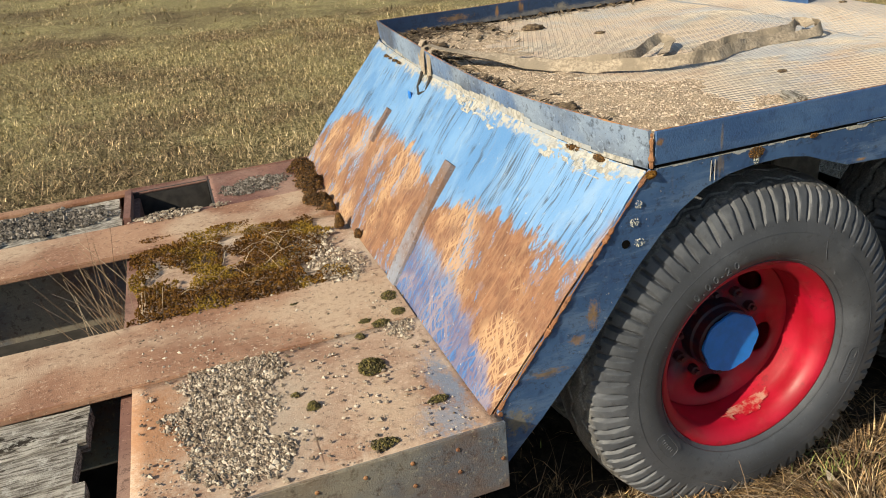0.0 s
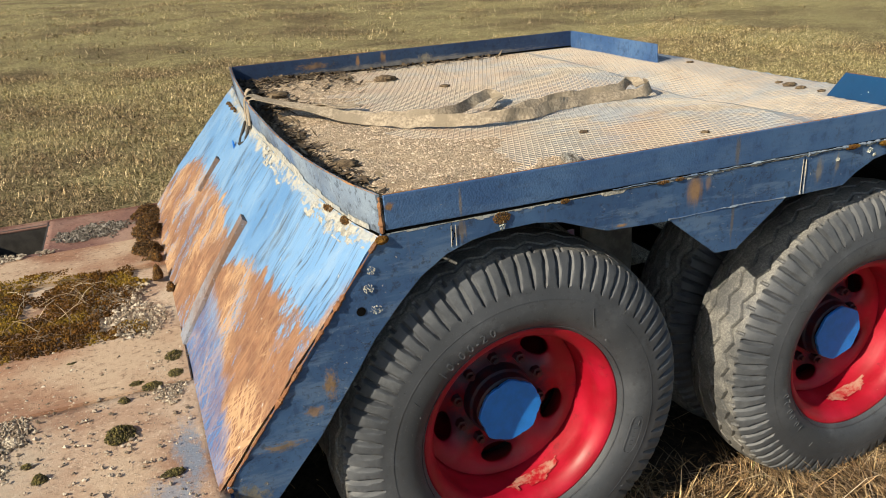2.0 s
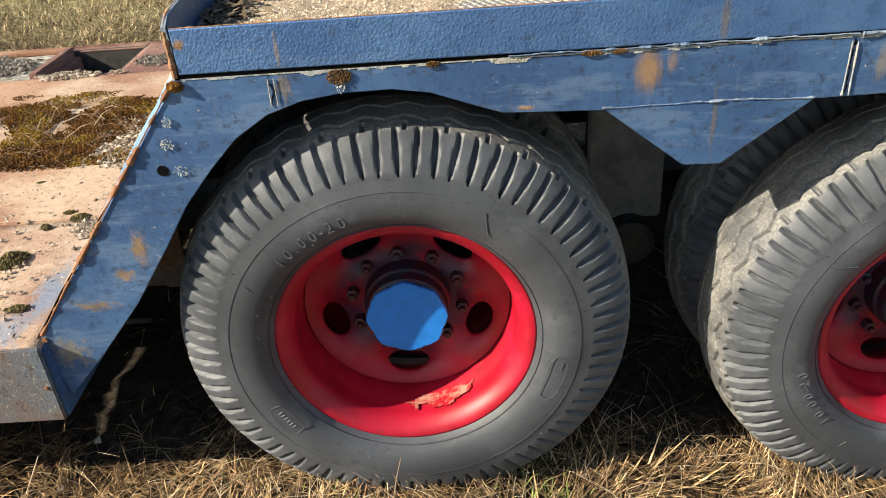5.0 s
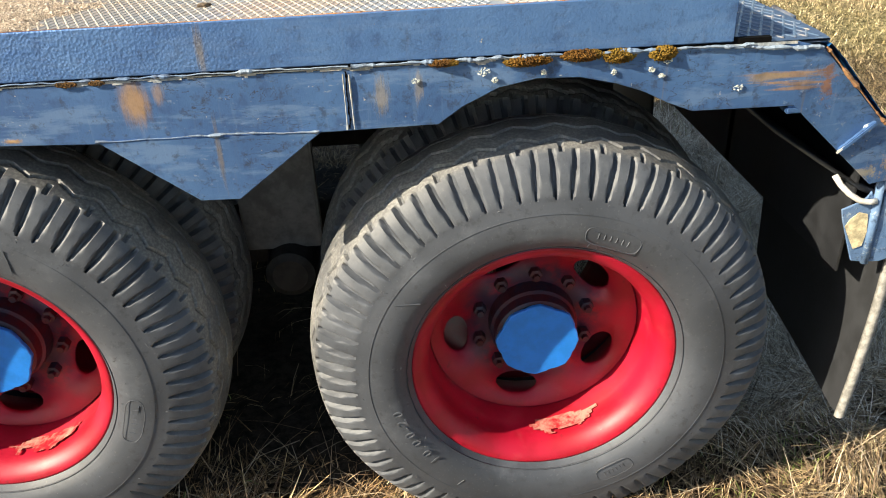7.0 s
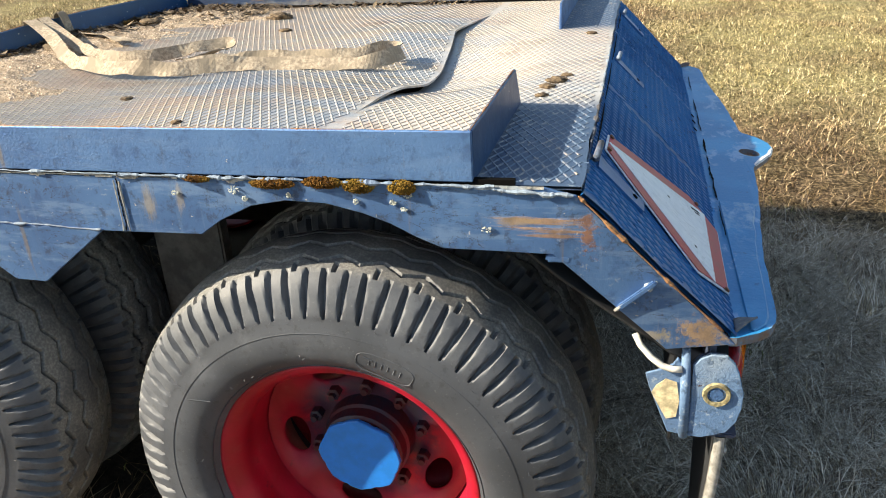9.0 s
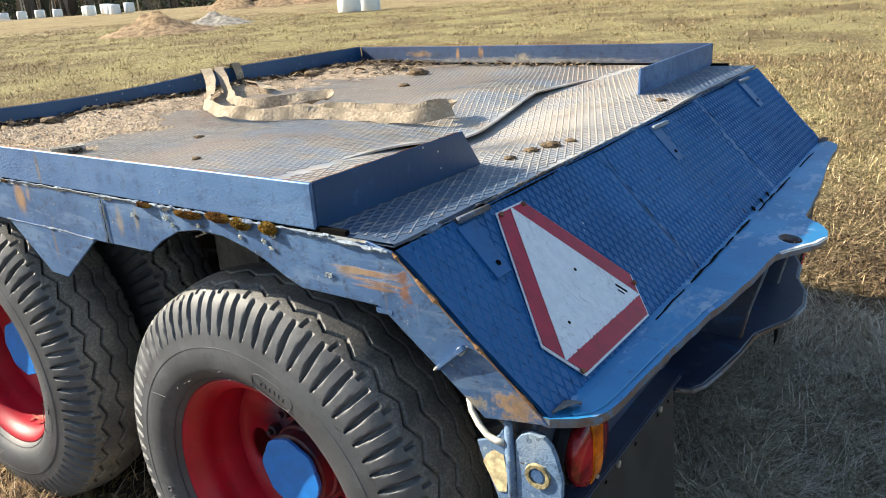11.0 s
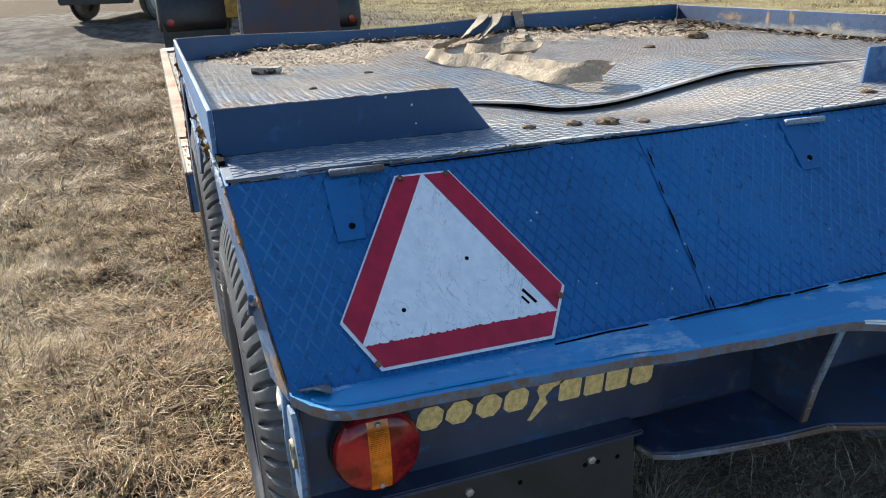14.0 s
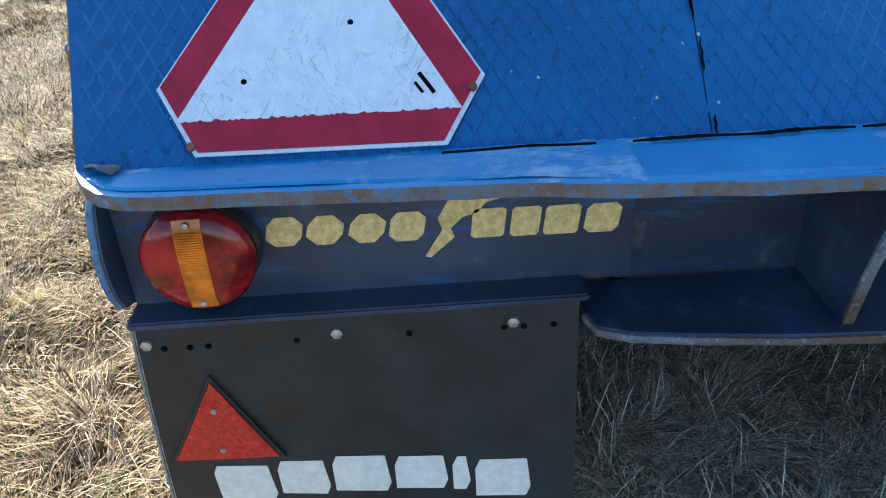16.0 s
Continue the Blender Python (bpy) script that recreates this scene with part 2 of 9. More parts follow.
def make_deck_paint():
    n = Nodes("worn_tread_plate", 0.55, spec=0.7)
    big, mid, fine = n.noise(1.7, 6, 0.6), n.noise(11, 6, 0.7), n.noise(180, 4, 0.6)
    c = n.mix(n.band(mid, 0.4, 0.65), (0.21, 0.182, 0.150), (0.345, 0.30, 0.24))
    dust = n.band(n.math("ADD", big, n.math("MULTIPLY", mid, 0.35)), 0.50, 0.70)
    c = n.mix(n.math("MULTIPLY", dust, 0.85), c, n.mix(fine, (0.19, 0.155, 0.125), (0.42, 0.355, 0.295)))
    rusty = n.band(n.noise(2.6, 6, 0.65, vec=n.mapped(loc=(3, 8, 0))), 0.48, 0.62)
    c = n.mix(n.math("MULTIPLY", rusty, 0.7), c, (0.31, 0.195, 0.135))
    stain = n.band(n.noise(5.5, 6, 0.7, vec=n.mapped((1, 1.6, 1), loc=(2, 5, 0))), 0.50, 0.62)
    c = n.mix(n.math("MULTIPLY", stain, 0.4), c, (0.21, 0.17, 0.135))
    dirt = n.band(n.noise(26, 6, 0.75, vec=n.mapped(loc=(6, 1, 0))), 0.55, 0.66)
    c = n.mix(n.math("MULTIPLY", dirt, 0.45), c, (0.075, 0.065, 0.058))
    relic = n.math("MULTIPLY", n.band(n.noise(4.2, 6, 0.72, vec=n.mapped((0.6, 1.6, 1), loc=(9, 2, 4))), 0.46, 0.58), n.band(n.axis(0), 0.5, 1.1))
    c = n.mix(n.math("MULTIPLY", relic, 0.6), c, (0.20, 0.265, 0.35))
    x, y = n.axis(0), n.axis(1)
    grey = n.math("MULTIPLY", n.math("MULTIPLY", n.band(n.math("ADD", x, n.math("MULTIPLY", big, 0.5)), 1.35, 0.85), n.band(y, 0.75, 0.25)), n.band(mid, 0.30, 0.55))
    c = n.mix(n.math("MULTIPLY", grey, 0.8), c, (0.15, 0.165, 0.19))
    pale = n.math("MULTIPLY", n.band(n.math("ADD", x, n.math("MULTIPLY", n.math("SUBTRACT", mid, 0.5), 0.3)), 1.52, 1.72), n.band(n.noise(5, 5, 0.7, vec=n.mapped(loc=(1, 3, 2))), 0.30, 0.52))
    c = n.mix(n.math("MULTIPLY", pale, 0.85), c, n.mix(fine, (0.42, 0.41, 0.40), (0.62, 0.59, 0.54)))
    # blue paint left behind the cross rails, with their cast shadow painted in
    edge = n.math("MAXIMUM", n.band(y, 0.68, 0.50), n.band(y, 1.55, 1.75))
    back = n.math("MULTIPLY", n.band(n.math("ADD", x, n.math("MULTIPLY", n.math("SUBTRACT", mid, 0.5), 0.12)), 1.93, 2.0), n.math("ADD", n.math("MULTIPLY", edge, 0.75), 0.2))
    c = n.mix(back, c, n.mix(n.band(n.noise(40, 5, 0.7), 0.60, 0.70), (0.016, 0.05, 0.115), (0.20, 0.25, 0.30)))
    return n.done(c, n.math("ADD", 0.30, n.math("MULTIPLY", dust, 0.22)), n.bump(n.math("ADD", fine, mid), 0.4, 0.0014))


def make_rib_paint():
    n = Nodes("worn_tread_ribs", 0.4, spec=1.0)
    mid, big = n.noise(30, 5, 0.7), n.noise(1.7, 6, 0.6)
    c = n.mix(n.band(mid, 0.35, 0.65), (0.37, 0.315, 0.25), (0.60, 0.52, 0.41))
    stain = n.band(n.noise(5.5, 6, 0.7, vec=n.mapped((1, 1.6, 1), loc=(2, 5, 0))), 0.50, 0.62)
    c = n.mix(n.math("MULTIPLY", stain, 0.5), c, (0.24, 0.195, 0.15))
    rusty = n.band(n.noise(2.6, 6, 0.65, vec=n.mapped(loc=(3, 8, 0))), 0.48, 0.62)
    c = n.mix(n.math("MULTIPLY", rusty, 0.55), c, (0.33, 0.215, 0.15))
    relic = n.math("MULTIPLY", n.band(n.noise(4.2, 6, 0.72, vec=n.mapped((0.6, 1.6, 1), loc=(9, 2, 4))), 0.46, 0.58), n.band(n.axis(0), 0.5, 1.1))
    c = n.mix(n.math("MULTIPLY", relic, 0.5), c, (0.28, 0.34, 0.42))
    dust = n.band(n.math("ADD", big, n.math("MULTIPLY", n.noise(11, 6, 0.7), 0.35)), 0.58, 0.74)
    c = n.mix(n.math("MULTIPLY", dust, 0.8), c, n.mix(n.noise(180, 4, 0.6), (0.40, 0.30, 0.21), (0.66, 0.53, 0.40)))
    x, y = n.axis(0), n.axis(1)
    # the same strip on the ribs: old blue, darkened by the rails' painted shadow
    edge = n.math("MAXIMUM", n.band(y, 0.68, 0.50), n.band(y, 1.55, 1.75))
    back = n.math("MULTIPLY", n.math("MULTIPLY", n.band(x, 1.93, 2.0), n.math("ADD", 0.25, n.math("MULTIPLY", edge, 0.7))), n.band(mid, 0.80, 0.45))
    c = n.mix(back, c, (0.05, 0.105, 0.185))
    return n.done(c, n.math("ADD", 0.36, n.math("MULTIPLY", mid, 0.2)), n.bump(mid, 0.3, 0.001), 0.08)


def make_front_slope():
    """Blue plate; loads have scraped broad fans of it to orange rust, with hair scratches."""
    n = Nodes("scraped_blue_rust", 0.55)
    z, y = n.axis(2), n.axis(1)
    big, mid, fine = n.noise(3.2, 6, 0.6), n.noise(16, 6, 0.7), n.noise(170, 4, 0.6)
    down = n.math("MULTIPLY", n.math("SUBTRACT", 1.152, z), 1.0 / 0.577)

    def line(*pts):
        """A height down the slope, 0..1, told by points across it."""
        return n.axis(0, n.ramp(n.math("MULTIPLY", y, 0.4), *((p * 0.4, (v, v, v)) for p, v in pts)))

    # blue, with dark run-down lines and milky wear
    blue = n.mix(n.band(big, 0.35, 0.65), (0.095, 0.235, 0.47), (0.16, 0.32, 0.56))
    milk = n.noise(9, 6, 0.7, vec=n.mapped((0.5, 1.5, 0.5), loc=(3, 3, 3)))
    blue = n.mix(n.math("MULTIPLY", n.band(milk, 0.50, 0.66), 0.5), blue, (0.27, 0.39, 0.54))
    runs = n.noise(22, 3, 0.55, vec=n.mapped((0.10, 1.9, 0.10), rot=(-9, 0, 0)))
    blue = n.mix(n.math("MULTIPLY", n.math("MULTIPLY", n.band(n.math("ABSOLUTE", n.math("SUBTRACT", runs, 0.58)), 0.030, 0.008), n.band(n.noise(4, 3, vec=n.mapped((1, 1, 2), loc=(1, 4, 4))), 0.40, 0.52)), 0.9), blue, (0.055, 0.075, 0.105))
    runs2 = n.noise(15, 5, 0.62, vec=n.mapped((0.2, 3.0, 0.2), loc=(5, 2, 1), rot=(-8, 0, 0)))
    blue = n.mix(n.math("MULTIPLY", n.band(runs2, 0.62, 0.72), 0.55), blue, (0.25, 0.20, 0.14))
    # hair scratches: long, fine and curved, in several directions
    hair = None
    for k, a in enumerate((24, -30, 58, 5, -14, 40, -48)):
        v = n.noise((15, 12, 10, 17, 13, 19, 11)[k], 2, 0.5, vec=n.mapped((0.22, 2.2, 0.22), loc=(k * 3.1, k, 0), vec=n.mapped(rot=(a, 0, 0))), dist=0.35)
        w = n.band(n.math("ABSOLUTE", n.math("SUBTRACT", v, 0.5)), 0.026, 0.008)
        hair = w if hair is None else n.math("MAXIMUM", hair, w)
    grain = n.noise(46, 5, 0.65, vec=n.mapped((0.25, 1.9, 0.25), rot=(14, 0, 0)))
    rustc = n.mix(n.band(mid, 0.32, 0.70), (0.145, 0.064, 0.038), (0.25, 0.118, 0.064))
    rustc = n.mix(n.math("MULTIPLY", n.band(n.noise(4.0, 5, vec=n.mapped(loc=(5, 5, 5))), 0.48, 0.64), 0.7), rustc, (0.17, 0.085, 0.058))
    rustc = n.mix(n.math("MULTIPLY", n.band(grain, 0.48, 0.66), 0.55), rustc, (0.34, 0.178, 0.098))
    rustc = n.mix(n.math("MULTIPLY", n.band(grain, 0.46, 0.32), 0.55), rustc, (0.12, 0.052, 0.030))
    rustc = n.mix(n.math("MULTIPLY", hair, n.math("ADD", 0.10, n.math("MULTIPLY", n.band(n.noise(5, 4, vec=n.mapped(loc=(1, 1, 8))), 0.44, 0.62), 0.65))), rustc, (0.50, 0.32, 0.18))
    # the scraped fans: their upper edge, and the blue left at the foot of the near panel
    rag = n.math("ADD", n.math("MULTIPLY", n.math("SUBTRACT", n.noise(9, 5, 0.7, vec=n.mapped((0.5, 2.2, 0.5), loc=(2, 0, 2), rot=(-12, 0, 0))), 0.5), 0.36),
                 n.math("MULTIPLY", n.math("SUBTRACT", n.noise(60, 4, 0.7, vec=n.mapped((0.4, 2, 0.4))), 0.5), 0.16))
    up = line((0.0, 0.36), (0.20, 0.34), (0.42, 0.37), (0.60, 0.40), (0.74, 0.45), (0.85, 0.56), (0.93, 0.46), (1.13, 0.38), (1.40, 0.36), (1.66, 0.38), (2.15, 0.44), (2.32, 0.55), (2.48, 0.70))
    low = line((0.0, 1.0), (0.06, 0.97), (0.12, 0.91), (0.30, 0.83), (0.45, 0.78), (0.70, 0.72), (0.86, 0.67), (0.90, 1.0), (2.0, 1.0))
    d = n.math("ADD", n.math("SUBTRACT", down, up), rag)
    m = n.band(d, 0.0, 0.028)
    foot = n.math("SUBTRACT", n.math("ADD", low, n.math("MULTIPLY", rag, 0.7)), down)
    left = n.math("MAXIMUM", n.band(foot, -0.04, 0.06), n.band(low, 0.985, 0.999))
    m = n.math("MULTIPLY", m, n.math("MAXIMUM", left, n.math("MULTIPLY", hair, 0.5)))
    # islands of blue left inside, crossed by the hairs
    isl = n.band(n.noise(5.5, 6, 0.7, vec=n.mapped((0.6, 1.3, 0.6), loc=(2, 9, 2))), 0.525, 0.56)
    m = n.math("MULTIPLY", m, n.math("SUBTRACT", 1.0, n.math("MULTIPLY", isl, n.math("SUBTRACT", 0.95, n.math("MULTIPLY", hair, 0.85)))))
    m = n.math("MAXIMUM", m, n.math("MULTIPLY", n.band(n.noise(20, 6, 0.75, vec=n.mapped((0.6, 2, 0.6), loc=(4, 1, 7))), 0.65, 0.68), 0.85))
    # rubbed-through edge beside the skirt
    m = n.math("MAXIMUM", m, n.math("MULTIPLY", n.band(n.math("ADD", y, n.math("MULTIPLY", n.math("SUBTRACT", mid, 0.5), 0.12)), 0.045, 0.015), n.band(down, 0.10, 0.4)))
    # deep unfaded blue at the foot of the near panel
    deep = n.math("MULTIPLY", n.band(down, 0.66, 0.85), n.band(y, 0.95, 0.88))
    blue = n.mix(n.math("MULTIPLY", deep, n.math("ADD", 0.6, n.math("MULTIPLY", n.band(grain, 0.60, 0.40), 0.4))), blue, (0.040, 0.115, 0.32))
    c = n.mix(m, blue, rustc)
    white = n.band(n.noise(55, 5, 0.65), 0.655, 0.685)
    c = n.mix(n.math("MULTIPLY", white, 0.7), c, (0.50, 0.50, 0.48))
    grime = n.band(n.noise(30, 6, 0.75, vec=n.mapped(loc=(8, 1, 3))), 0.58, 0.70)
    c = n.mix(n.math("MULTIPLY", grime, 0.35), c, (0.07, 0.06, 0.05))
    # flaking strip under the rail
    edge = n.math("ADD", z, n.math("MULTIPLY", n.math("SUBTRACT", n.noise(11, 6, 0.75), 0.5), 0.16))
    top = n.math("MULTIPLY", n.band(edge, 1.115, 1.14), n.band(n.noise(38, 5, 0.7), 0.40, 0.52))
    c = n.mix(top, c, n.mix(mid, (0.36, 0.35, 0.31), (0.50, 0.46, 0.39)))
    b = n.bump(n.math("ADD", n.math("ADD", m, top), n.math("MULTIPLY", mid, 0.6)), 0.5, 0.002)
    b = n.bump(n.math("ADD", fine, n.math("ADD", grain, n.math("MULTIPLY", hair, 0.7))), 0.45, 0.0012, b)
    return n.done(c, n.math("ADD", 0.42, n.math("MULTIPLY", m, 0.35)), b)


def make_rust_plate(name, warm=(0.36, 0.22, 0.13), tan=(0.50, 0.40, 0.28), rusty=(0.30, 0.12, 0.05), stains=()):
    n = Nodes(name, 0.75)
    big, mid, fine = n.noise(2.3, 6, 0.65), n.noise(14, 6, 0.7), n.noise(220, 3)
    c = n.mix(n.band(big, 0.38, 0.62), rusty, warm)
    c = n.mix(n.math("MULTIPLY", n.band(n.noise(1.6, 5, vec=n.mapped(loc=(6, 3, 0))), 0.45, 0.6), 0.85), c, tan)
    c = n.mix(n.math("MULTIPLY", n.band(mid, 0.58, 0.72), 0.6), c, rusty)
    c = n.mix(n.math("MULTIPLY", n.band(n.noise(45, 6, 0.75, vec=n.mapped(loc=(2, 6, 1))), 0.52, 0.66), 0.7), c, tuple(0.35 * x for x in rusty))
    c = n.mix(n.math("MULTIPLY", n.band(n.noise(75, 5, 0.7, vec=n.mapped(loc=(9, 1, 1))), 0.56, 0.68), 0.6), c, tuple(min(1, 1.3 * x) for x in tan))
    lines = n.noise(20, 4, 0.6, vec=n.mapped((0.4, 4, 4), rot=(0, 0, 20)), dist=0.4)
    c = n.mix(n.math("MULTIPLY", n.band(n.math("ABSOLUTE", n.math("SUBTRACT", lines, 0.5)), 0.012, 0.004), 0.4), c, rusty)
    c = n.mix(n.band(n.noise(30, 5, 0.75), 0.665, 0.69), c, (0.06, 0.035, 0.03))
    for p, size, grain, rag, col, k in stains:
        c = n.mix(n.math("MULTIPLY", blot(n, p, size, grain, rag, 0.8), k), c, n.mix(fine, tuple(0.7 * x for x in col), tuple(1.2 * x for x in col)))
    return n.done(c, 0.8, n.bump(n.math("ADD", fine, n.math("MULTIPLY", mid, 1.5)), 0.6, 0.0025))


def make_speckled(name, a, b, scale, rough=0.9, depth=0.004, c3=None):
    n = Nodes(name, rough, spec=0.2)
    v, mid = n.noise(scale, 5, 0.7), n.noise(scale * 0.12, 4)
    c = n.mix(n.band(v, 0.35, 0.65), a, b)
    if c3:
        c = n.mix(n.band(mid, 0.48, 0.62), c, c3)
    return n.done(c, rough, n.bump(v, 0.8, depth))


def make_island(name, *stops, rough=0.85, scale=60):
    n = Nodes(name, rough, spec=0.25)
    c = n.ramp(n.island(), *stops)
    v = n.noise(scale, 4)
    c = n.mix(n.math("MULTIPLY", n.band(v, 0.4, 0.7), 0.4), c, (0.1, 0.08, 0.06))
    return n.done(c, rough, n.bump(v, 0.4, 0.002))


def make_moss(name, dark, mid, light, patch):
    """Moss: soft patches of hue, each tuft a little lighter or darker."""
    n = Nodes(name, 0.95, spec=0.1)
    c = n.ramp(n.noise(16, 5, 0.65), (0.30, dark), (0.50, mid), (0.68, light))
    c = n.mix(n.band(n.noise(5, 3, vec=n.mapped(loc=(2, 4, 1))), 0.50, 0.62), c, patch)
    c = n.mix(n.math("MULTIPLY", n.island(), 0.75), c, n.mix(1.0, c, (0.25, 0.24, 0.22), "MULTIPLY"))
    return n.done(c, 0.95, n.bump(n.noise(260, 3), 0.6, 0.002))


def make_rubber():
    n = Nodes("dusty_tyre_rubber", 0.5, spec=0.6)
    mid, fine, big = n.noise(9, 5, 0.65), n.noise(160, 4, 0.65), n.noise(2.5, 4)
    c = n.mix(n.band(big, 0.35, 0.65), (0.035, 0.040, 0.050), (0.070, 0.077, 0.093))
    c = n.mix(n.math("MULTIPLY", n.band(mid, 0.54, 0.72), 0.3), c, (0.15, 0.162, 0.185))
    c = n.mix(n.math("MULTIPLY", n.band(fine, 0.60, 0.72), 0.3), c, (0.19, 0.19, 0.19))
    c = n.mix(n.math("MULTIPLY", n.band(n.noise(45, 5, 0.75, vec=n.mapped(loc=(3, 3, 3))), 0.54, 0.66), 0.6), c, (0.032, 0.034, 0.040))
    # dust on the worn crown of the tread
    rad = length_of(n, n.mapped((1, 0, 1)))
    slots = n.math("MULTIPLY", n.band(rad, 0.436, 0.450), n.band(mid, 0.35, 0.65))
    c = n.mix(n.math("MULTIPLY", slots, 0.22), c, (0.19, 0.20, 0.215))
    worn = n.math("MULTIPLY", n.band(rad, 0.516, 0.532), n.math("ADD", 0.35, n.math("MULTIPLY", n.band(mid, 0.35, 0.62), 0.65)))
    c = n.mix(n.math("MULTIPLY", worn, 0.75), c, n.mix(n.band(fine, 0.4, 0.65), (0.17, 0.163, 0.15), (0.34, 0.325, 0.30)))
    return n.done(c, n.math("ADD", 0.46, n.math("MULTIPLY", mid, 0.25)), n.bump(fine, 0.35, 0.0008))


def make_red():
    n = Nodes("glossy_red_paint", 0.3)
    mid, fine = n.noise(7, 5, 0.6), n.noise(60, 4)
    c = n.mix(n.band(mid, 0.4, 0.65), (0.30, 0.002, 0.014), (0.41, 0.003, 0.026))
    dust = n.band(n.noise(11, 6, 0.75, vec=n.mapped(loc=(3, 1, 2))), 0.54, 0.66)
    c = n.mix(n.math("MULTIPLY", dust, 0.13), c, (0.36, 0.10, 0.09))
    dark = n.band(n.noise(18, 6, 0.75), 0.60, 0.68)
    c = n.mix(n.math("MULTIPLY", dark, 0.5), c, (0.12, 0.010, 0.014))
    rad = length_of(n, n.mapped((1, 0, 1)))
    # navy overspray near the hub, spread wider to paint in the disc's shade
    spray_shade = n.math("MULTIPLY", n.band(rad, 0.215, 0.145), n.band(n.noise(9, 5, 0.65, vec=n.mapped(loc=(2, 2, 2))), 0.34, 0.54))
    c = n.mix(n.math("MULTIPLY", spray_shade, 0.9), c, (0.022, 0.022, 0.045))
    pale = n.math("MULTIPLY", n.band(n.noise(6, 6, 0.7, vec=n.mapped(loc=(1, 7, 5))), 0.66, 0.70), n.band(fine, 0.3, 0.5))
    c = n.mix(n.math("MULTIPLY", pale, 0.7), c, (0.50, 0.42, 0.32))
    return n.done(c, n.math("ADD", 0.34, n.math("MULTIPLY", mid, 0.3)), n.bump(n.math("ADD", fine, mid), 0.3, 0.0012))


def make_dusted_red():
    """Red paint under a thin, uneven film of pale dust."""
    n = Nodes("dusted_red_paint", 0.5)
    v = n.math("ADD", n.math("MULTIPLY", n.noise(14, 6, 0.75), 0.7), n.math("MULTIPLY", n.noise(90, 4, 0.7), 0.3))
    c = n.mix(n.band(v, 0.42, 0.60), (0.38, 0.006, 0.018), (0.44, 0.23, 0.18))
    return n.done(c, 0.5, n.bump(v, 0.2, 0.0006))


def make_plain(name, color, rough=0.5, var=0.25, scale=30, metal=0.0, bump=0.25, spec=0.5):
    n = Nodes(name, rough, metal, spec)
    v = n.noise(scale, 5, 0.65)
    dark = tuple(x * (1 - var) for x in color)
    lite = tuple(min(1, x * (1 + var)) for x in color)
    c = n.mix(n.band(v, 0.35, 0.65), dark, lite)
    return n.done(c, n.math("ADD", rough - 0.08, n.math("MULTIPLY", v, 0.16)), n.bump(n.noise(scale * 5, 3), bump, 0.001))


def make_film():
    """White reflective film, crazed with fine slanting cracks."""
    n = Nodes("white_reflective_film", 0.42)
    v = n.noise(40, 5, 0.65)
    c = n.mix(n.band(v, 0.35, 0.65), (0.66, 0.71, 0.78), (0.75, 0.79, 0.85))
    for k, a in enumerate((28, -35)):
        w = n.noise(16, 3, 0.6, vec=n.mapped((0.6, 2.4, 0.6), loc=(k, 3, 1), vec=n.mapped(rot=(a, 0, 0))), dist=0.6)
        line = n.math("MULTIPLY", n.band(n.math("ABSOLUTE", n.math("SUBTRACT", w, 0.5)), 0.010, 0.003), n.band(n.noise(9, 3, vec=n.mapped(loc=(k, 5, 5))), 0.45, 0.56))
        c = n.mix(n.math("MULTIPLY", line, 0.55), c, (0.35, 0.38, 0.42))
    dirt = n.band(n.noise(22, 6, 0.75, vec=n.mapped(loc=(7, 7, 7))), 0.62, 0.72)
    c = n.mix(n.math("MULTIPLY", dirt, 0.12), c, (0.40, 0.39, 0.36))
    return n.done(c, 0.42, n.bump(n.noise(200, 3), 0.12, 0.001))


def make_wood():
    n = Nodes("silver_grey_weathered_wood", 0.85, spec=0.2)
    g = n.noise(14, 6, 0.65, vec=n.mapped((0.9, 9, 9)), dist=0.3)
    f = n.noise(40, 5, 0.7, vec=n.mapped((0.7, 10, 10)))
    c = n.mix(n.band(g, 0.36, 0.62), (0.10, 0.085, 0.07), (0.50, 0.47, 0.42))
    c = n.mix(n.band(f, 0.6, 0.68), c, (0.08, 0.065, 0.05))
    rot = n.noise(7, 6, 0.75, vec=n.mapped((0.6, 1.6, 1)))
    c = n.mix(n.band(rot, 0.56, 0.61), c, (0.035, 0.028, 0.022))
    c = n.mix(n.math("MULTIPLY", n.band(n.noise(30, 5, 0.7), 0.54, 0.64), 0.6), c, (0.62, 0.60, 0.56))
    return n.done(c, 0.9, n.bump(n.math("ADD", g, f), 0.9, 0.006))


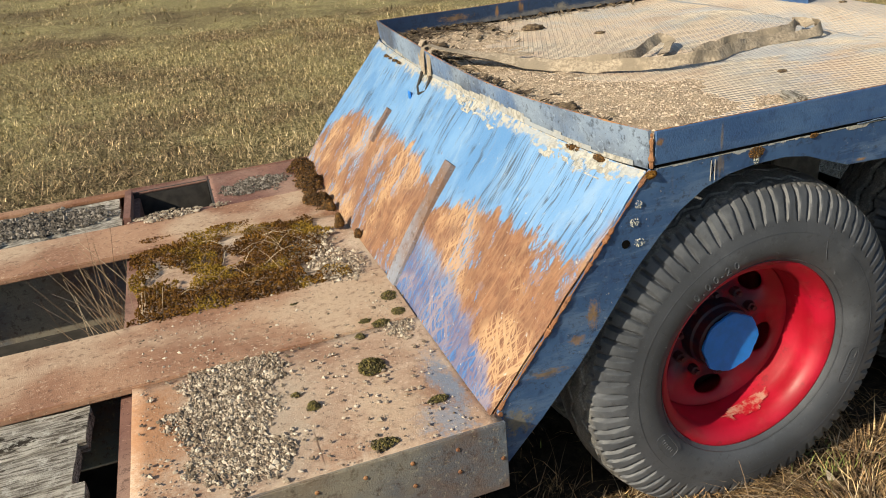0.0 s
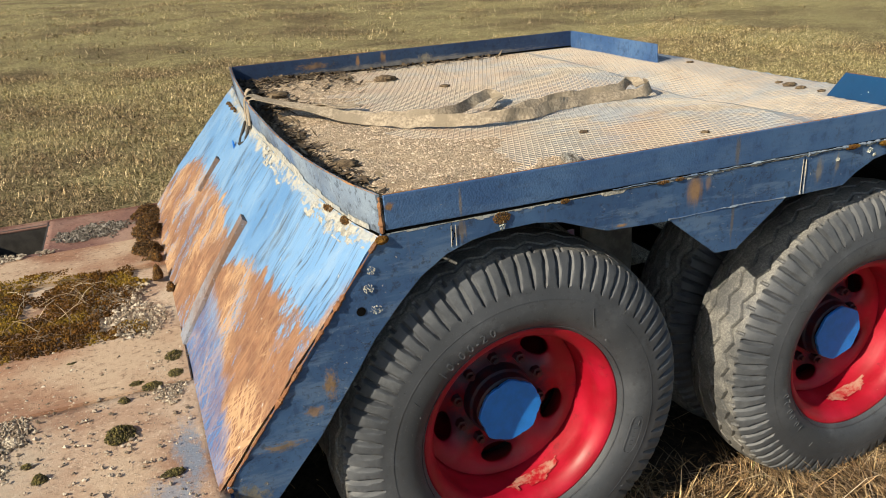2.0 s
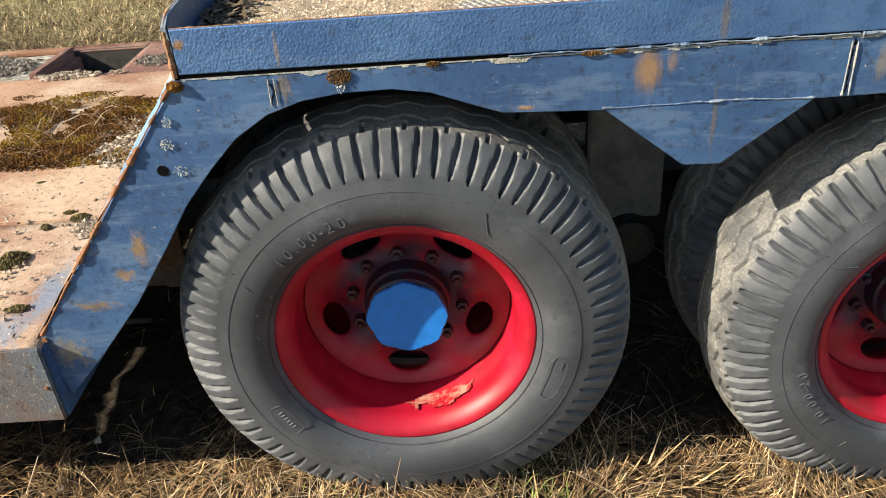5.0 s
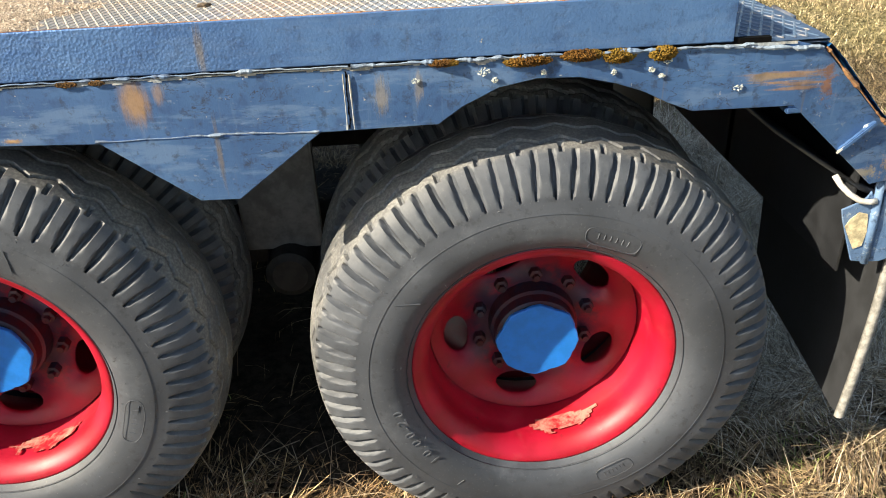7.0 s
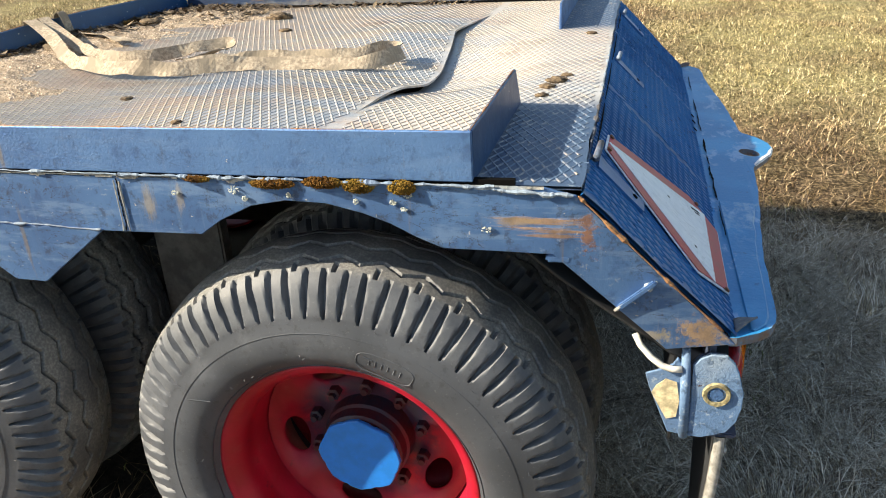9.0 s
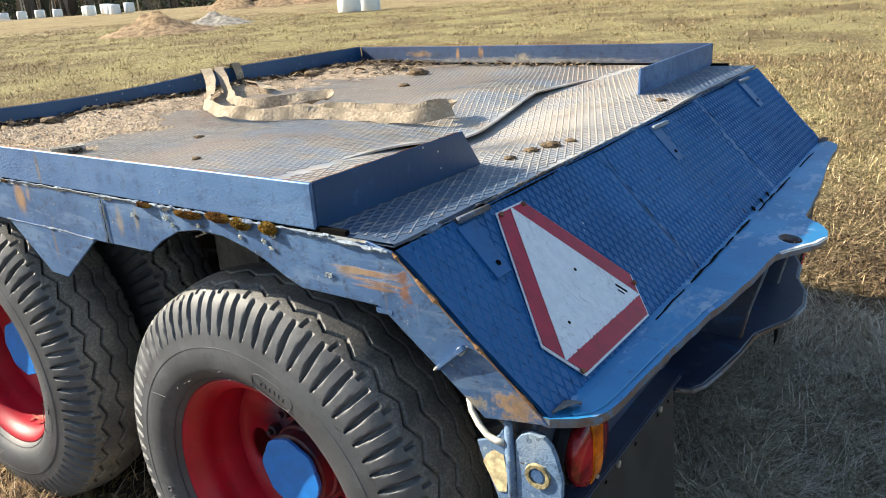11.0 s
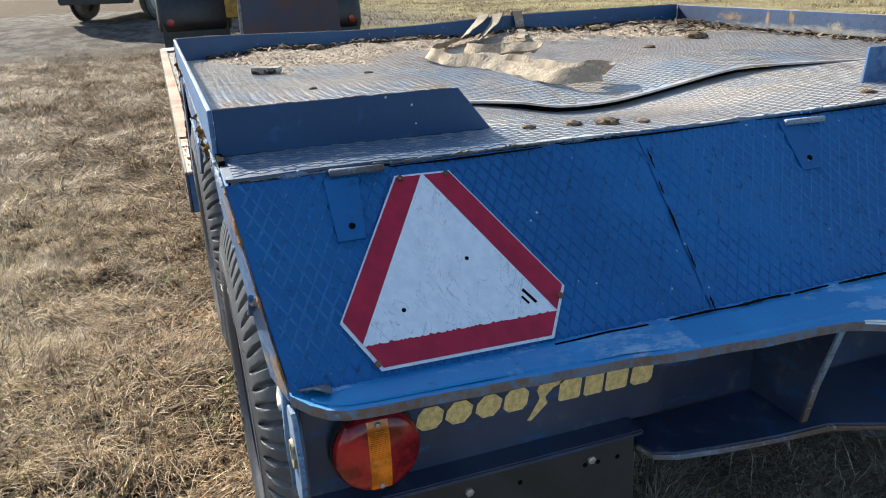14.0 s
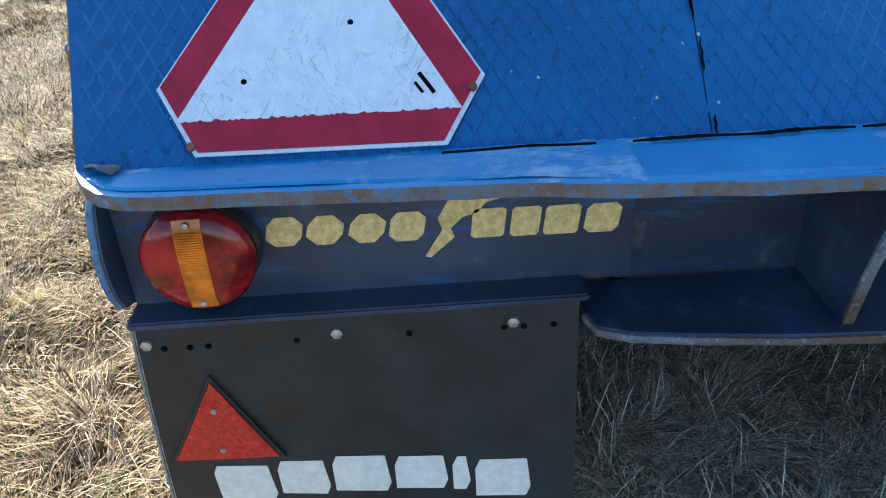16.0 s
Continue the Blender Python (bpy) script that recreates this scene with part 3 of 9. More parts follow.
def make_ground():
    n = Nodes("matted_grass_ground", 0.95, spec=0.1)
    p = n.world()
    big, mid, fine = n.noise(0.35, 5, vec=p), n.noise(3.0, 6, 0.7, vec=p), n.noise(45, 5, 0.7, vec=p)
    c = n.mix(n.band(fine, 0.38, 0.68), (0.10, 0.075, 0.04), (0.42, 0.32, 0.19))
    green = n.mix(n.band(fine, 0.35, 0.62), (0.17, 0.152, 0.062), (0.68, 0.60, 0.32))
    c = n.mix(n.math("MULTIPLY", n.band(n.math("ADD", n.math("MULTIPLY", big, 0.7), n.math("MULTIPLY", mid, 0.3)), 0.36, 0.6), 0.85), c, green)
    x, y = n.axis(0, p), n.axis(1, p)
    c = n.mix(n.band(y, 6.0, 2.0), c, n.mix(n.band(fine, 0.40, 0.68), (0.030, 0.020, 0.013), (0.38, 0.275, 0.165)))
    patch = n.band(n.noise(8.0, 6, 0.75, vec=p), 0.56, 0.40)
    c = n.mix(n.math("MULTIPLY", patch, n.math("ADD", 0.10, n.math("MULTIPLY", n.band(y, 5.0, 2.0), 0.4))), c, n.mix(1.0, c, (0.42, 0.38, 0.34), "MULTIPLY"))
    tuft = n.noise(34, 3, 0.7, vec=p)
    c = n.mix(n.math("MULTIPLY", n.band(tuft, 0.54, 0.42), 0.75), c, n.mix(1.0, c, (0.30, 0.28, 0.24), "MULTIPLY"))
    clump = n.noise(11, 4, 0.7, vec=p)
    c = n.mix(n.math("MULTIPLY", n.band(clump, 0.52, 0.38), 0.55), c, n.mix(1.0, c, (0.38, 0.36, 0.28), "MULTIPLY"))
    # gravel track that runs across behind the trailer's front
    wob = n.math("MULTIPLY", n.math("SUBTRACT", n.noise(0.25, 3, vec=p), 0.5), 4.0)
    d = n.math("ABSOLUTE", n.math("ADD", n.math("SUBTRACT", n.math("ADD", x, n.math("MULTIPLY", y, 0.35)), -17.0), wob))
    near = n.band(y, 9.0, 5.0)
    road = n.math("MULTIPLY", n.band(d, 5.2, 3.4), near)
    c = n.mix(road, c, n.mix(n.band(mid, 0.4, 0.62), (0.085, 0.072, 0.06), (0.17, 0.15, 0.13)))
    # dug earth far beyond the meadow
    r = n.math("ADD", n.math("MULTIPLY", x, -0.62), n.math("MULTIPLY", y, 0.78))
    far = n.math("MULTIPLY", n.band(n.math("ADD", r, n.math("MULTIPLY", mid, 6.0)), 43, 50), n.band(n.noise(0.05, 3, vec=p), 0.36, 0.46))
    c = n.mix(n.math("MULTIPLY", far, n.band(mid, 0.44, 0.60)), c, n.mix(mid, (0.25, 0.17, 0.10), (0.42, 0.33, 0.22)))
    return n.done(c, 0.95, n.bump(n.math("ADD", fine, mid), 0.9, 0.03))


def make_grass():
    n = Nodes("dry_grass_blades", 0.7, spec=0.25)
    p = n.world()
    dry = n.ramp(n.island(), (0.0, (0.055, 0.036, 0.025)), (0.35, (0.21, 0.145, 0.095)), (0.75, (0.47, 0.34, 0.20)), (1.0, (0.88, 0.735, 0.48)))
    grn = n.ramp(n.island(), (0.0, (0.10, 0.082, 0.034)), (0.5, (0.43, 0.37, 0.17)), (1.0, (0.95, 0.82, 0.54)))
    f = n.math("ADD", n.math("MULTIPLY", n.noise(0.35, 5, vec=p), 0.7), n.math("MULTIPLY", n.noise(3.0, 6, 0.7, vec=p), 0.3))
    far = n.band(n.axis(1, p), 2.0, 7.0)
    c = n.mix(n.math("MULTIPLY", n.band(f, 0.38, 0.60), n.math("ADD", n.math("ADD", 0.10, n.math("MULTIPLY", far, 0.70)), n.math("MULTIPLY", n.band(n.axis(0, p), 2.3, 3.2), 0.35), True)), dry, grn)
    # mossy green tufts away from the trailer's side
    moss = n.math("MULTIPLY", n.math("MULTIPLY", n.band(n.axis(1, p), -0.35, -1.0), n.band(n.axis(0, p), -3.0, -1.5)), n.band(n.noise(2.6, 5, 0.7, vec=p), 0.46, 0.60))
    c = n.mix(n.math("MULTIPLY", moss, 0.85), c, n.ramp(n.island(), (0.0, (0.05, 0.050, 0.014)), (0.5, (0.34, 0.31, 0.08)), (1.0, (0.76, 0.66, 0.25))))
    # last year's bracken-brown litter along the wheels
    brown = n.math("MULTIPLY", n.math("MULTIPLY", n.band(n.axis(1, p), 0.9, 0.3), n.band(n.axis(0, p), 2.6, 1.7)), n.band(n.noise(5, 5, 0.7, vec=p), 0.34, 0.52))
    c = n.mix(n.math("MULTIPLY", brown, 0.8), c, n.mix(1.0, c, (0.92, 0.79, 0.67), "MULTIPLY"))
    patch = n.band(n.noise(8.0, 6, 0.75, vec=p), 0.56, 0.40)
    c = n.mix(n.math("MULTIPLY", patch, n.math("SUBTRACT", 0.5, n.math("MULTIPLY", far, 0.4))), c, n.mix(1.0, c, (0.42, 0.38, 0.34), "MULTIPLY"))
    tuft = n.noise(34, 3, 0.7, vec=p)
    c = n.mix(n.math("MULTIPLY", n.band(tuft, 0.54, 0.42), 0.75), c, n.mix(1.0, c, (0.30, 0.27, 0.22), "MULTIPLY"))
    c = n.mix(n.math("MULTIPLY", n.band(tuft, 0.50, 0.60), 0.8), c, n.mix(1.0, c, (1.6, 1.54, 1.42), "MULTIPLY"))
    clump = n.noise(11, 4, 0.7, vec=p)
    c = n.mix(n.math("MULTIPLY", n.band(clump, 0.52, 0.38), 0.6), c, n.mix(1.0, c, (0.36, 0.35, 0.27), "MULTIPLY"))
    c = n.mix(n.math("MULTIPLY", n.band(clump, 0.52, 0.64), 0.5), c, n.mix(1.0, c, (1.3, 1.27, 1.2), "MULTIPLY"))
    # grass darkened in a ragged band along the trailer's far side
    dark_band = n.math("MULTIPLY", n.math("MULTIPLY", n.band(n.axis(1, p), 5.2, 3.4), n.band(n.axis(1, p), 2.2, 2.5)), n.band(n.noise(1.3, 5, 0.7, vec=p), 0.30, 0.52))
    c = n.mix(n.math("MULTIPLY", dark_band, 0.8), c, n.mix(1.0, c, (0.46, 0.43, 0.42), "MULTIPLY"))
    return n.done(c, 0.7)


def make_lip(name="blue_lip_paint", wear=0.0):
    """Clean blue on top, rusty grey on the cut edge."""
    n = Nodes(name, 0.42)
    mid, fine = n.noise(14, 6, 0.65), n.noise(120, 3)
    c = n.mix(n.band(n.noise(3, 4), 0.4, 0.6), (0.018, 0.195, 0.45), (0.035, 0.26, 0.54))
    c = n.mix(n.math("MULTIPLY", n.band(mid, 0.6, 0.7), 0.6), c, (0.25, 0.36, 0.52))
    worn = n.band(n.noise(5.5, 6, 0.7, vec=n.mapped((2, 1, 1), loc=(3, 2, 2))), 0.56, 0.62)
    c = n.mix(n.math("MULTIPLY", worn, 0.7), c, (0.26, 0.40, 0.60))
    c = n.mix(n.math("MULTIPLY", n.band(n.noise(40, 6, 0.75), 0.60, 0.68), 0.6), c, (0.02, 0.05, 0.12))
    if wear:
        rub = n.math("MULTIPLY", n.band(n.axis(1), 0.40, 0.62), n.band(n.noise(22, 6, 0.8, vec=n.mapped((2, 1, 1), loc=(1, 6, 2))), 0.44, 0.60))
        c = n.mix(n.math("MULTIPLY", rub, wear), c, n.mix(n.noise(90, 5, 0.7), (0.16, 0.30, 0.46), (0.46, 0.55, 0.62)))
    up = n.axis(2, n.t.nodes.new("ShaderNodeNewGeometry").outputs["Normal"])
    edge = n.math("MULTIPLY", n.band(n.math("ABSOLUTE", up), 0.6, 0.3), n.band(n.noise(60, 6, 0.75), 0.30, 0.50))
    c = n.mix(edge, c, n.mix(n.band(n.noise(26, 6, 0.75, vec=n.mapped(loc=(1, 1, 4))), 0.42, 0.60), (0.13, 0.15, 0.19), (0.14, 0.09, 0.07)))
    return n.done(c, 0.42, n.bump(n.math("ADD", fine, mid), 0.4, 0.002))


def make_navy():
    """Oily dark navy, worn to pale blue on cut edges."""
    n = Nodes("dark_navy_paint", 0.36)
    mid, big = n.noise(12, 6, 0.7), n.noise(3, 4)
    c = n.mix(n.band(big, 0.35, 0.65), (0.017, 0.027, 0.062), (0.050, 0.068, 0.118))
    c = n.mix(n.math("MULTIPLY", n.band(mid, 0.55, 0.7), 0.6), c, (0.12, 0.13, 0.15))
    c = n.mix(n.math("MULTIPLY", n.band(n.noise(9, 6, 0.75, vec=n.mapped((0.5, 0.5, 3))), 0.54, 0.62), 0.7), c, (0.02, 0.085, 0.24))
    return n.done(c, n.math("ADD", 0.25, n.math("MULTIPLY", mid, 0.35)), n.bump(n.math("ADD", n.noise(70, 5, 0.7), mid), 0.5, 0.003))


M = dict(
    side=make_side_paint("weathered_blue_rail_paint", True), rail_far=make_side_paint("shade_darkened_rail_paint", True, 0.36), rail_front=make_rust_plate("bleached_blue_rail", (0.085, 0.16, 0.31), (0.25, 0.32, 0.41), (0.07, 0.085, 0.12)), skirt=make_side_paint("weathered_blue_skirt_paint", False), rear=make_rear_paint(), rear_dark=make_rear_paint("shade_dark_rear_paint", 0.45), deck=make_deck_paint(), ribs=make_rib_paint(), slope=make_front_slope(),
    plate=make_rust_plate("rusty_tan_plate", (0.45, 0.32, 0.235), (0.58, 0.47, 0.37), (0.28, 0.155, 0.10), (
        ((-1.05, 0.33, 0.575), (0.27, 0.50, 1), (0.4, 0.4, 1), 0.7, (0.46, 0.38, 0.30), 0.75), ((-0.52, 0.22, 0.575), (0.05, 0.22, 1), (0.6, 0.3, 1), 1.6, (0.17, 0.24, 0.34), 0.8), ((-0.58, 0.05, 0.575), (0.09, 0.10, 1), (0.6, 0.6, 1), 1.8, (0.20, 0.26, 0.35), 0.7),
        ((-0.70, 0.15, 0.575), (0.14, 0.20, 1), (0.3, 0.3, 1), 1.0, (0.60, 0.47, 0.35), 0.6), ((-1.3, 0.02, 0.575), (0.14, 0.12, 1), (0.6, 0.6, 1), 1.4, (0.24, 0.11, 0.06), 0.7), ((-1.30, 0.35, 0.575), (0.13, 0.40, 1), (0.5, 0.5, 1), 1.0, (0.40, 0.19, 0.09), 0.85), ((-0.86, 0.05, 0.575), (0.10, 0.10, 1), (0.5, 0.5, 1), 1.5, (0.33, 0.17, 0.10), 0.6),
        ((-0.905, 0.08, 0.575), (0.004, 0.10, 1), (1, 0.2, 1), 0.5, (0.09, 0.05, 0.035), 0.8))),
    beam=make_rust_plate("rusty_orange_beam", (0.40, 0.235, 0.15), (0.50, 0.38, 0.275), (0.26, 0.13, 0.08)),
    edge=make_rust_plate("rust_orange_edge", (0.32, 0.165, 0.095), (0.38, 0.24, 0.155), (0.22, 0.095, 0.05)),
    red_steel=make_rust_plate("red_brown_steel", (0.24, 0.12, 0.09), (0.34, 0.22, 0.17), (0.16, 0.075, 0.06)),
    strap_steel=make_rust_plate("scuffed_brown_blue_steel", (0.17, 0.17, 0.19), (0.22, 0.27, 0.35), (0.19, 0.105, 0.065)), lip=make_lip(), lip_worn=make_lip("worn_lip_paint", 0.6), grimy=make_rust_plate("grimy_blue_brown_paint", (0.10, 0.125, 0.16), (0.26, 0.235, 0.18), (0.15, 0.09, 0.06)),
    dark=make_plain("oily_dark_steel", (0.030, 0.027, 0.025), 0.7, 0.4, 20),
    grey=make_plain("grey_primer_steel", (0.16, 0.15, 0.14), 0.7, 0.3, 16),
    navy=make_navy(),
    worn_edge=make_rust_plate("worn_pale_blue_edge", (0.16, 0.24, 0.36), (0.30, 0.36, 0.42), (0.12, 0.075, 0.05)),
    rubber=make_rubber(), red=make_red(),
    # blue lightened in patches, to stand for glints along the ribs
    rear_ribs=make_rust_plate("glint_blue_ribs", (0.008, 0.118, 0.325), (0.030, 0.160, 0.38), (0.005, 0.088, 0.255)),
    cap=make_plain("bright_blue_cap_paint", (0.012, 0.19, 0.64), 0.42, 0.10, 25),
    flap=make_plain("black_rubber_flap", (0.022, 0.023, 0.026), 0.6, 0.25, 12),
    guard=make_plain("black_plastic", (0.02, 0.021, 0.024), 0.45, 0.25, 12),
    weld=make_rust_plate("blue_weld_bead", (0.12, 0.19, 0.31), (0.27, 0.33, 0.40), (0.09, 0.08, 0.08)),
    sand=make_speckled("sandy_dirt", (0.25, 0.19, 0.135), (0.57, 0.46, 0.34), 130, depth=0.008, c3=(0.34, 0.26, 0.185)),
    litter=make_speckled("dark_leaf_litter", (0.055, 0.04, 0.03), (0.22, 0.16, 0.10), 70),
    stones=make_island("crushed_stone", (0.0, (0.09, 0.068, 0.050)), (0.45, (0.28, 0.222, 0.168)), (1.0, (0.62, 0.54, 0.44))),
    moss=make_moss("brown_green_moss", (0.045, 0.024, 0.010), (0.15, 0.070, 0.019), (0.28, 0.145, 0.034), (0.30, 0.19, 0.035)),
    moss_d=make_island("dark_green_moss", (0.0, (0.028, 0.024, 0.010)), (0.6, (0.085, 0.075, 0.025)), (1.0, (0.19, 0.15, 0.05)), rough=0.95),
    moss_r=make_island("dark_brown_moss", (0.0, (0.03, 0.018, 0.008)), (0.6, (0.10, 0.05, 0.015)), (1.0, (0.22, 0.11, 0.03)), rough=0.95),
    grit=make_island("pale_grit", (0.0, (0.27, 0.20, 0.145)), (0.5, (0.52, 0.405, 0.30)), (1.0, (0.70, 0.58, 0.46))),
    leaf=make_island("dead_leaves", (0.0, (0.03, 0.024, 0.02)), (0.6, (0.10, 0.07, 0.045)), (1.0, (0.30, 0.23, 0.15))),
    pale_leaf=make_island("bleached_dead_leaves", (0.0, (0.16, 0.10, 0.06)), (0.6, (0.42, 0.34, 0.26)), (1.0, (0.72, 0.68, 0.62)), rough=0.7),
    dark_stones=make_island("dark_grit", (0.0, (0.035, 0.03, 0.025)), (0.6, (0.12, 0.105, 0.09)), (1.0, (0.30, 0.27, 0.24))),
    straw=make_island("dry_straw", (0.0, (0.15, 0.095, 0.06)), (0.55, (0.36, 0.255, 0.165)), (1.0, (0.70, 0.58, 0.43)), rough=0.7),
    bleached=make_island("bleached_straw", (0.0, (0.035, 0.028, 0.020)), (0.40, (0.28, 0.222, 0.162)), (0.7, (0.72, 0.61, 0.47)), (1.0, (0.98, 0.91, 0.77)), rough=0.7),
    golden=make_island("golden_straw", (0.0, (0.05, 0.032, 0.016)), (0.5, (0.28, 0.175, 0.080)), (0.8, (0.60, 0.42, 0.21)), (1.0, (0.98, 0.81, 0.50)), rough=0.7),
    scale=make_speckled("flaking_paint_scale", (0.23, 0.225, 0.205), (0.48, 0.465, 0.42), 60, depth=0.003, c3=(0.33, 0.36, 0.39)),
    wood=make_wood(),
    strap=make_speckled("dirty_beige_webbing", (0.23, 0.185, 0.14), (0.46, 0.385, 0.295), 90, depth=0.002, c3=(0.27, 0.225, 0.17)),
    white=make_film(),
    wine=make_plain("faded_red_film", (0.36, 0.006, 0.032), 0.42, 0.15, 30, bump=0.12),
    barrel_dust=make_dusted_red(),
    lens_red=make_plain("red_lens", (0.27, 0.010, 0.014), 0.16, 0.55, 22, bump=0.1),
    lens_amber=make_plain("amber_lens", (0.60, 0.17, 0.012), 0.2, 0.35, 26, bump=0.1),
    refl=make_plain("red_reflector", (0.50, 0.02, 0.018), 0.25, 0.3, 120, bump=0.5),
    gold=make_plain("flaked_gold_film", (0.66, 0.50, 0.22), 0.5, 0.2, 90),
    letter=make_plain("white_film", (0.74, 0.74, 0.72), 0.6, 0.08, 60),
    steel=make_plain("dull_zinc", (0.42, 0.41, 0.39), 0.45, 0.2, 60, metal=0.6),
    washed=make_rust_plate("washed_out_blue", (0.13, 0.235, 0.40), (0.33, 0.38, 0.42), (0.085, 0.16, 0.30)),
    cream=make_plain("flaked_cream_primer", (0.60, 0.50, 0.31), 0.7, 0.35, 50),
    cable=make_plain("pale_cable_sheath", (0.62, 0.60, 0.55), 0.6, 0.15, 60),
    rust=make_rust_plate("raw_rust", (0.26, 0.11, 0.05), (0.38, 0.2, 0.09), (0.12, 0.05, 0.03)),
    black=make_plain("black_gap", (0.005, 0.005, 0.005), 0.95, 0.2, spec=0.05),
    lichen=make_plain("pale_lichen", (0.50, 0.52, 0.47), 0.95, 0.3, 80, bump=0.8),
    car=make_plain("white_car_paint", (0.78, 0.80, 0.82), 0.2, 0.03, 5, bump=0.0),
    glass=make_plain("dark_tinted_glass", (0.02, 0.024, 0.028), 0.08, 0.1, 5, bump=0.0),
    alloy=make_plain("grey_alloy", (0.35, 0.36, 0.38), 0.35, 0.1, metal=0.7),
    dusty=make_plain("dusty_rubber_edge", (0.25, 0.24, 0.22), 0.85, 0.3, 60),
    ring=make_plain("flaked_cream_paint", (0.25, 0.215, 0.12), 0.7, 0.6, 90),
    yellow=make_plain("faded_yellow_paint", (0.42, 0.26, 0.05), 0.6, 0.3, 15),
    plastic_white=make_plain("white_bale_film", (0.80, 0.82, 0.84), 0.35, 0.05, 3),
    earth=make_speckled("dug_earth", (0.13, 0.085, 0.05), (0.40, 0.29, 0.18), 3.0, depth=0.2),
    rock=make_speckled("grey_rubble", (0.12, 0.11, 0.10), (0.36, 0.34, 0.31), 4.0, depth=0.1),
    bark=make_speckled("bare_bark", (0.10, 0.075, 0.06), (0.30, 0.25, 0.21), 4.0, depth=0.05),
    birch=make_speckled("birch_bark", (0.24, 0.22, 0.20), (0.55, 0.52, 0.49), 3.0, depth=0.02),
    twigs=make_plain("bare_twigs", (0.16, 0.115, 0.095), 0.9, 0.3, 3),
    needles=make_plain("conifer_needles", (0.030, 0.045, 0.020), 0.9, 0.45, 2),
    wall=make_plain("white_house_wall", (0.74, 0.74, 0.72), 0.8, 0.05, 4),
    roof=make_plain("grey_house_roof", (0.16, 0.15, 0.15), 0.8, 0.2, 4),
    barn=make_plain("grey_barn_wood", (0.10, 0.075, 0.06), 0.9, 0.3, 4),
    # nearly black, so that it carries the shade under the trailer
    soil=make_speckled("shade_dark_ground", (0.012, 0.009, 0.007), (0.05, 0.038, 0.028), 30, depth=0.01),
    ground=make_ground(), grass=make_grass(),
    shoots=make_island("green_shoots", (0.0, (0.10, 0.13, 0.03)), (1.0, (0.30, 0.34, 0.10)), rough=0.6),
)


# ---------- mesh helpers ----------
rng = random.Random(7)
nrng = np.random.default_rng(11)


def empty(name, at=(0, 0, 0), label="", category="", group="", kind=""):
    ob = new(name)
    ob.empty_display_size = 0.1
    ob.location = at
    return tagged(ob, label, category, group, kind)


def part(name, bm, material, parent=None, label="", smooth=False):
    me = bpy.data.meshes.new(name)
    bm.to_mesh(me)
    bm.free()
    me.materials.append(material)
    if smooth:
        me.polygons.foreach_set("use_smooth", [True] * len(me.polygons))
    ob = new(name, me)
    if parent is not None:
        ob.parent = parent
        if parent.data is not None and parent.type == "MESH":
            ob.matrix_parent_inverse = Matrix.Identity(4)
    return tagged(ob, label) if label else ob


def mesh_of(name, verts, faces, material, parent=None, label="", smooth=False):
    me = bpy.data.meshes.new(name)
    me.from_pydata([tuple(v) for v in verts], [], faces)
    me.materials.append(material)
    if smooth:
        me.polygons.foreach_set("use_smooth", [True] * len(me.polygons))
    me.update()
    ob = new(name, me)
    if parent is not None:
        ob.parent = parent
    return tagged(ob, label) if label else ob


def box(bm, c, s, bevel=0.0, m=None):
    """A box of size s round c, its edges bevelled, moved by m."""
    r = bmesh.ops.create_cube(bm, size=1.0)
    vs = r["verts"]
    for v in vs:
        v.co = Vector((v.co.x * s[0] + c[0], v.co.y * s[1] + c[1], v.co.z * s[2] + c[2]))
    if bevel:
        es = list({e for v in vs for e in v.link_edges})
        got = bmesh.ops.bevel(bm, geom=es, offset=bevel, segments=2, affect="EDGES")
        vs = list({v for f in got["faces"] for v in f.verts} | {v for v in vs if v.is_valid})
    if m is not None:
        bmesh.ops.transform(bm, matrix=m, verts=vs)
    return vs


def boxed(name, c, s, material, parent=None, bevel=0.003, label="", m=None):
    bm = bmesh.new()
    box(bm, c, s, bevel, m)
    return part(name, bm, material, parent, label)


def sheet(pts, depth, to3, bevel=0.0015):
    """A flat plate from a 2D outline: to3(u, v, w) places it, w runs 0..depth."""
    bm = bmesh.new()
    a = [bm.verts.new(to3(u, v, 0.0)) for u, v in pts]
    b = [bm.verts.new(to3(u, v, depth)) for u, v in pts]
    bm.faces.new(a)
    bm.faces.new(list(reversed(b)))
    n = len(pts)
    for i in range(n):
        bm.faces.new((a[i], b[i], b[(i + 1) % n], a[(i + 1) % n]))
    bmesh.ops.recalc_face_normals(bm, faces=bm.faces)
    if bevel:
        rim = [e for e in bm.edges if abs(e.calc_face_angle(0)) > 1.0]
        bmesh.ops.bevel(bm, geom=rim, offset=bevel, segments=1, affect="EDGES")
    return bm


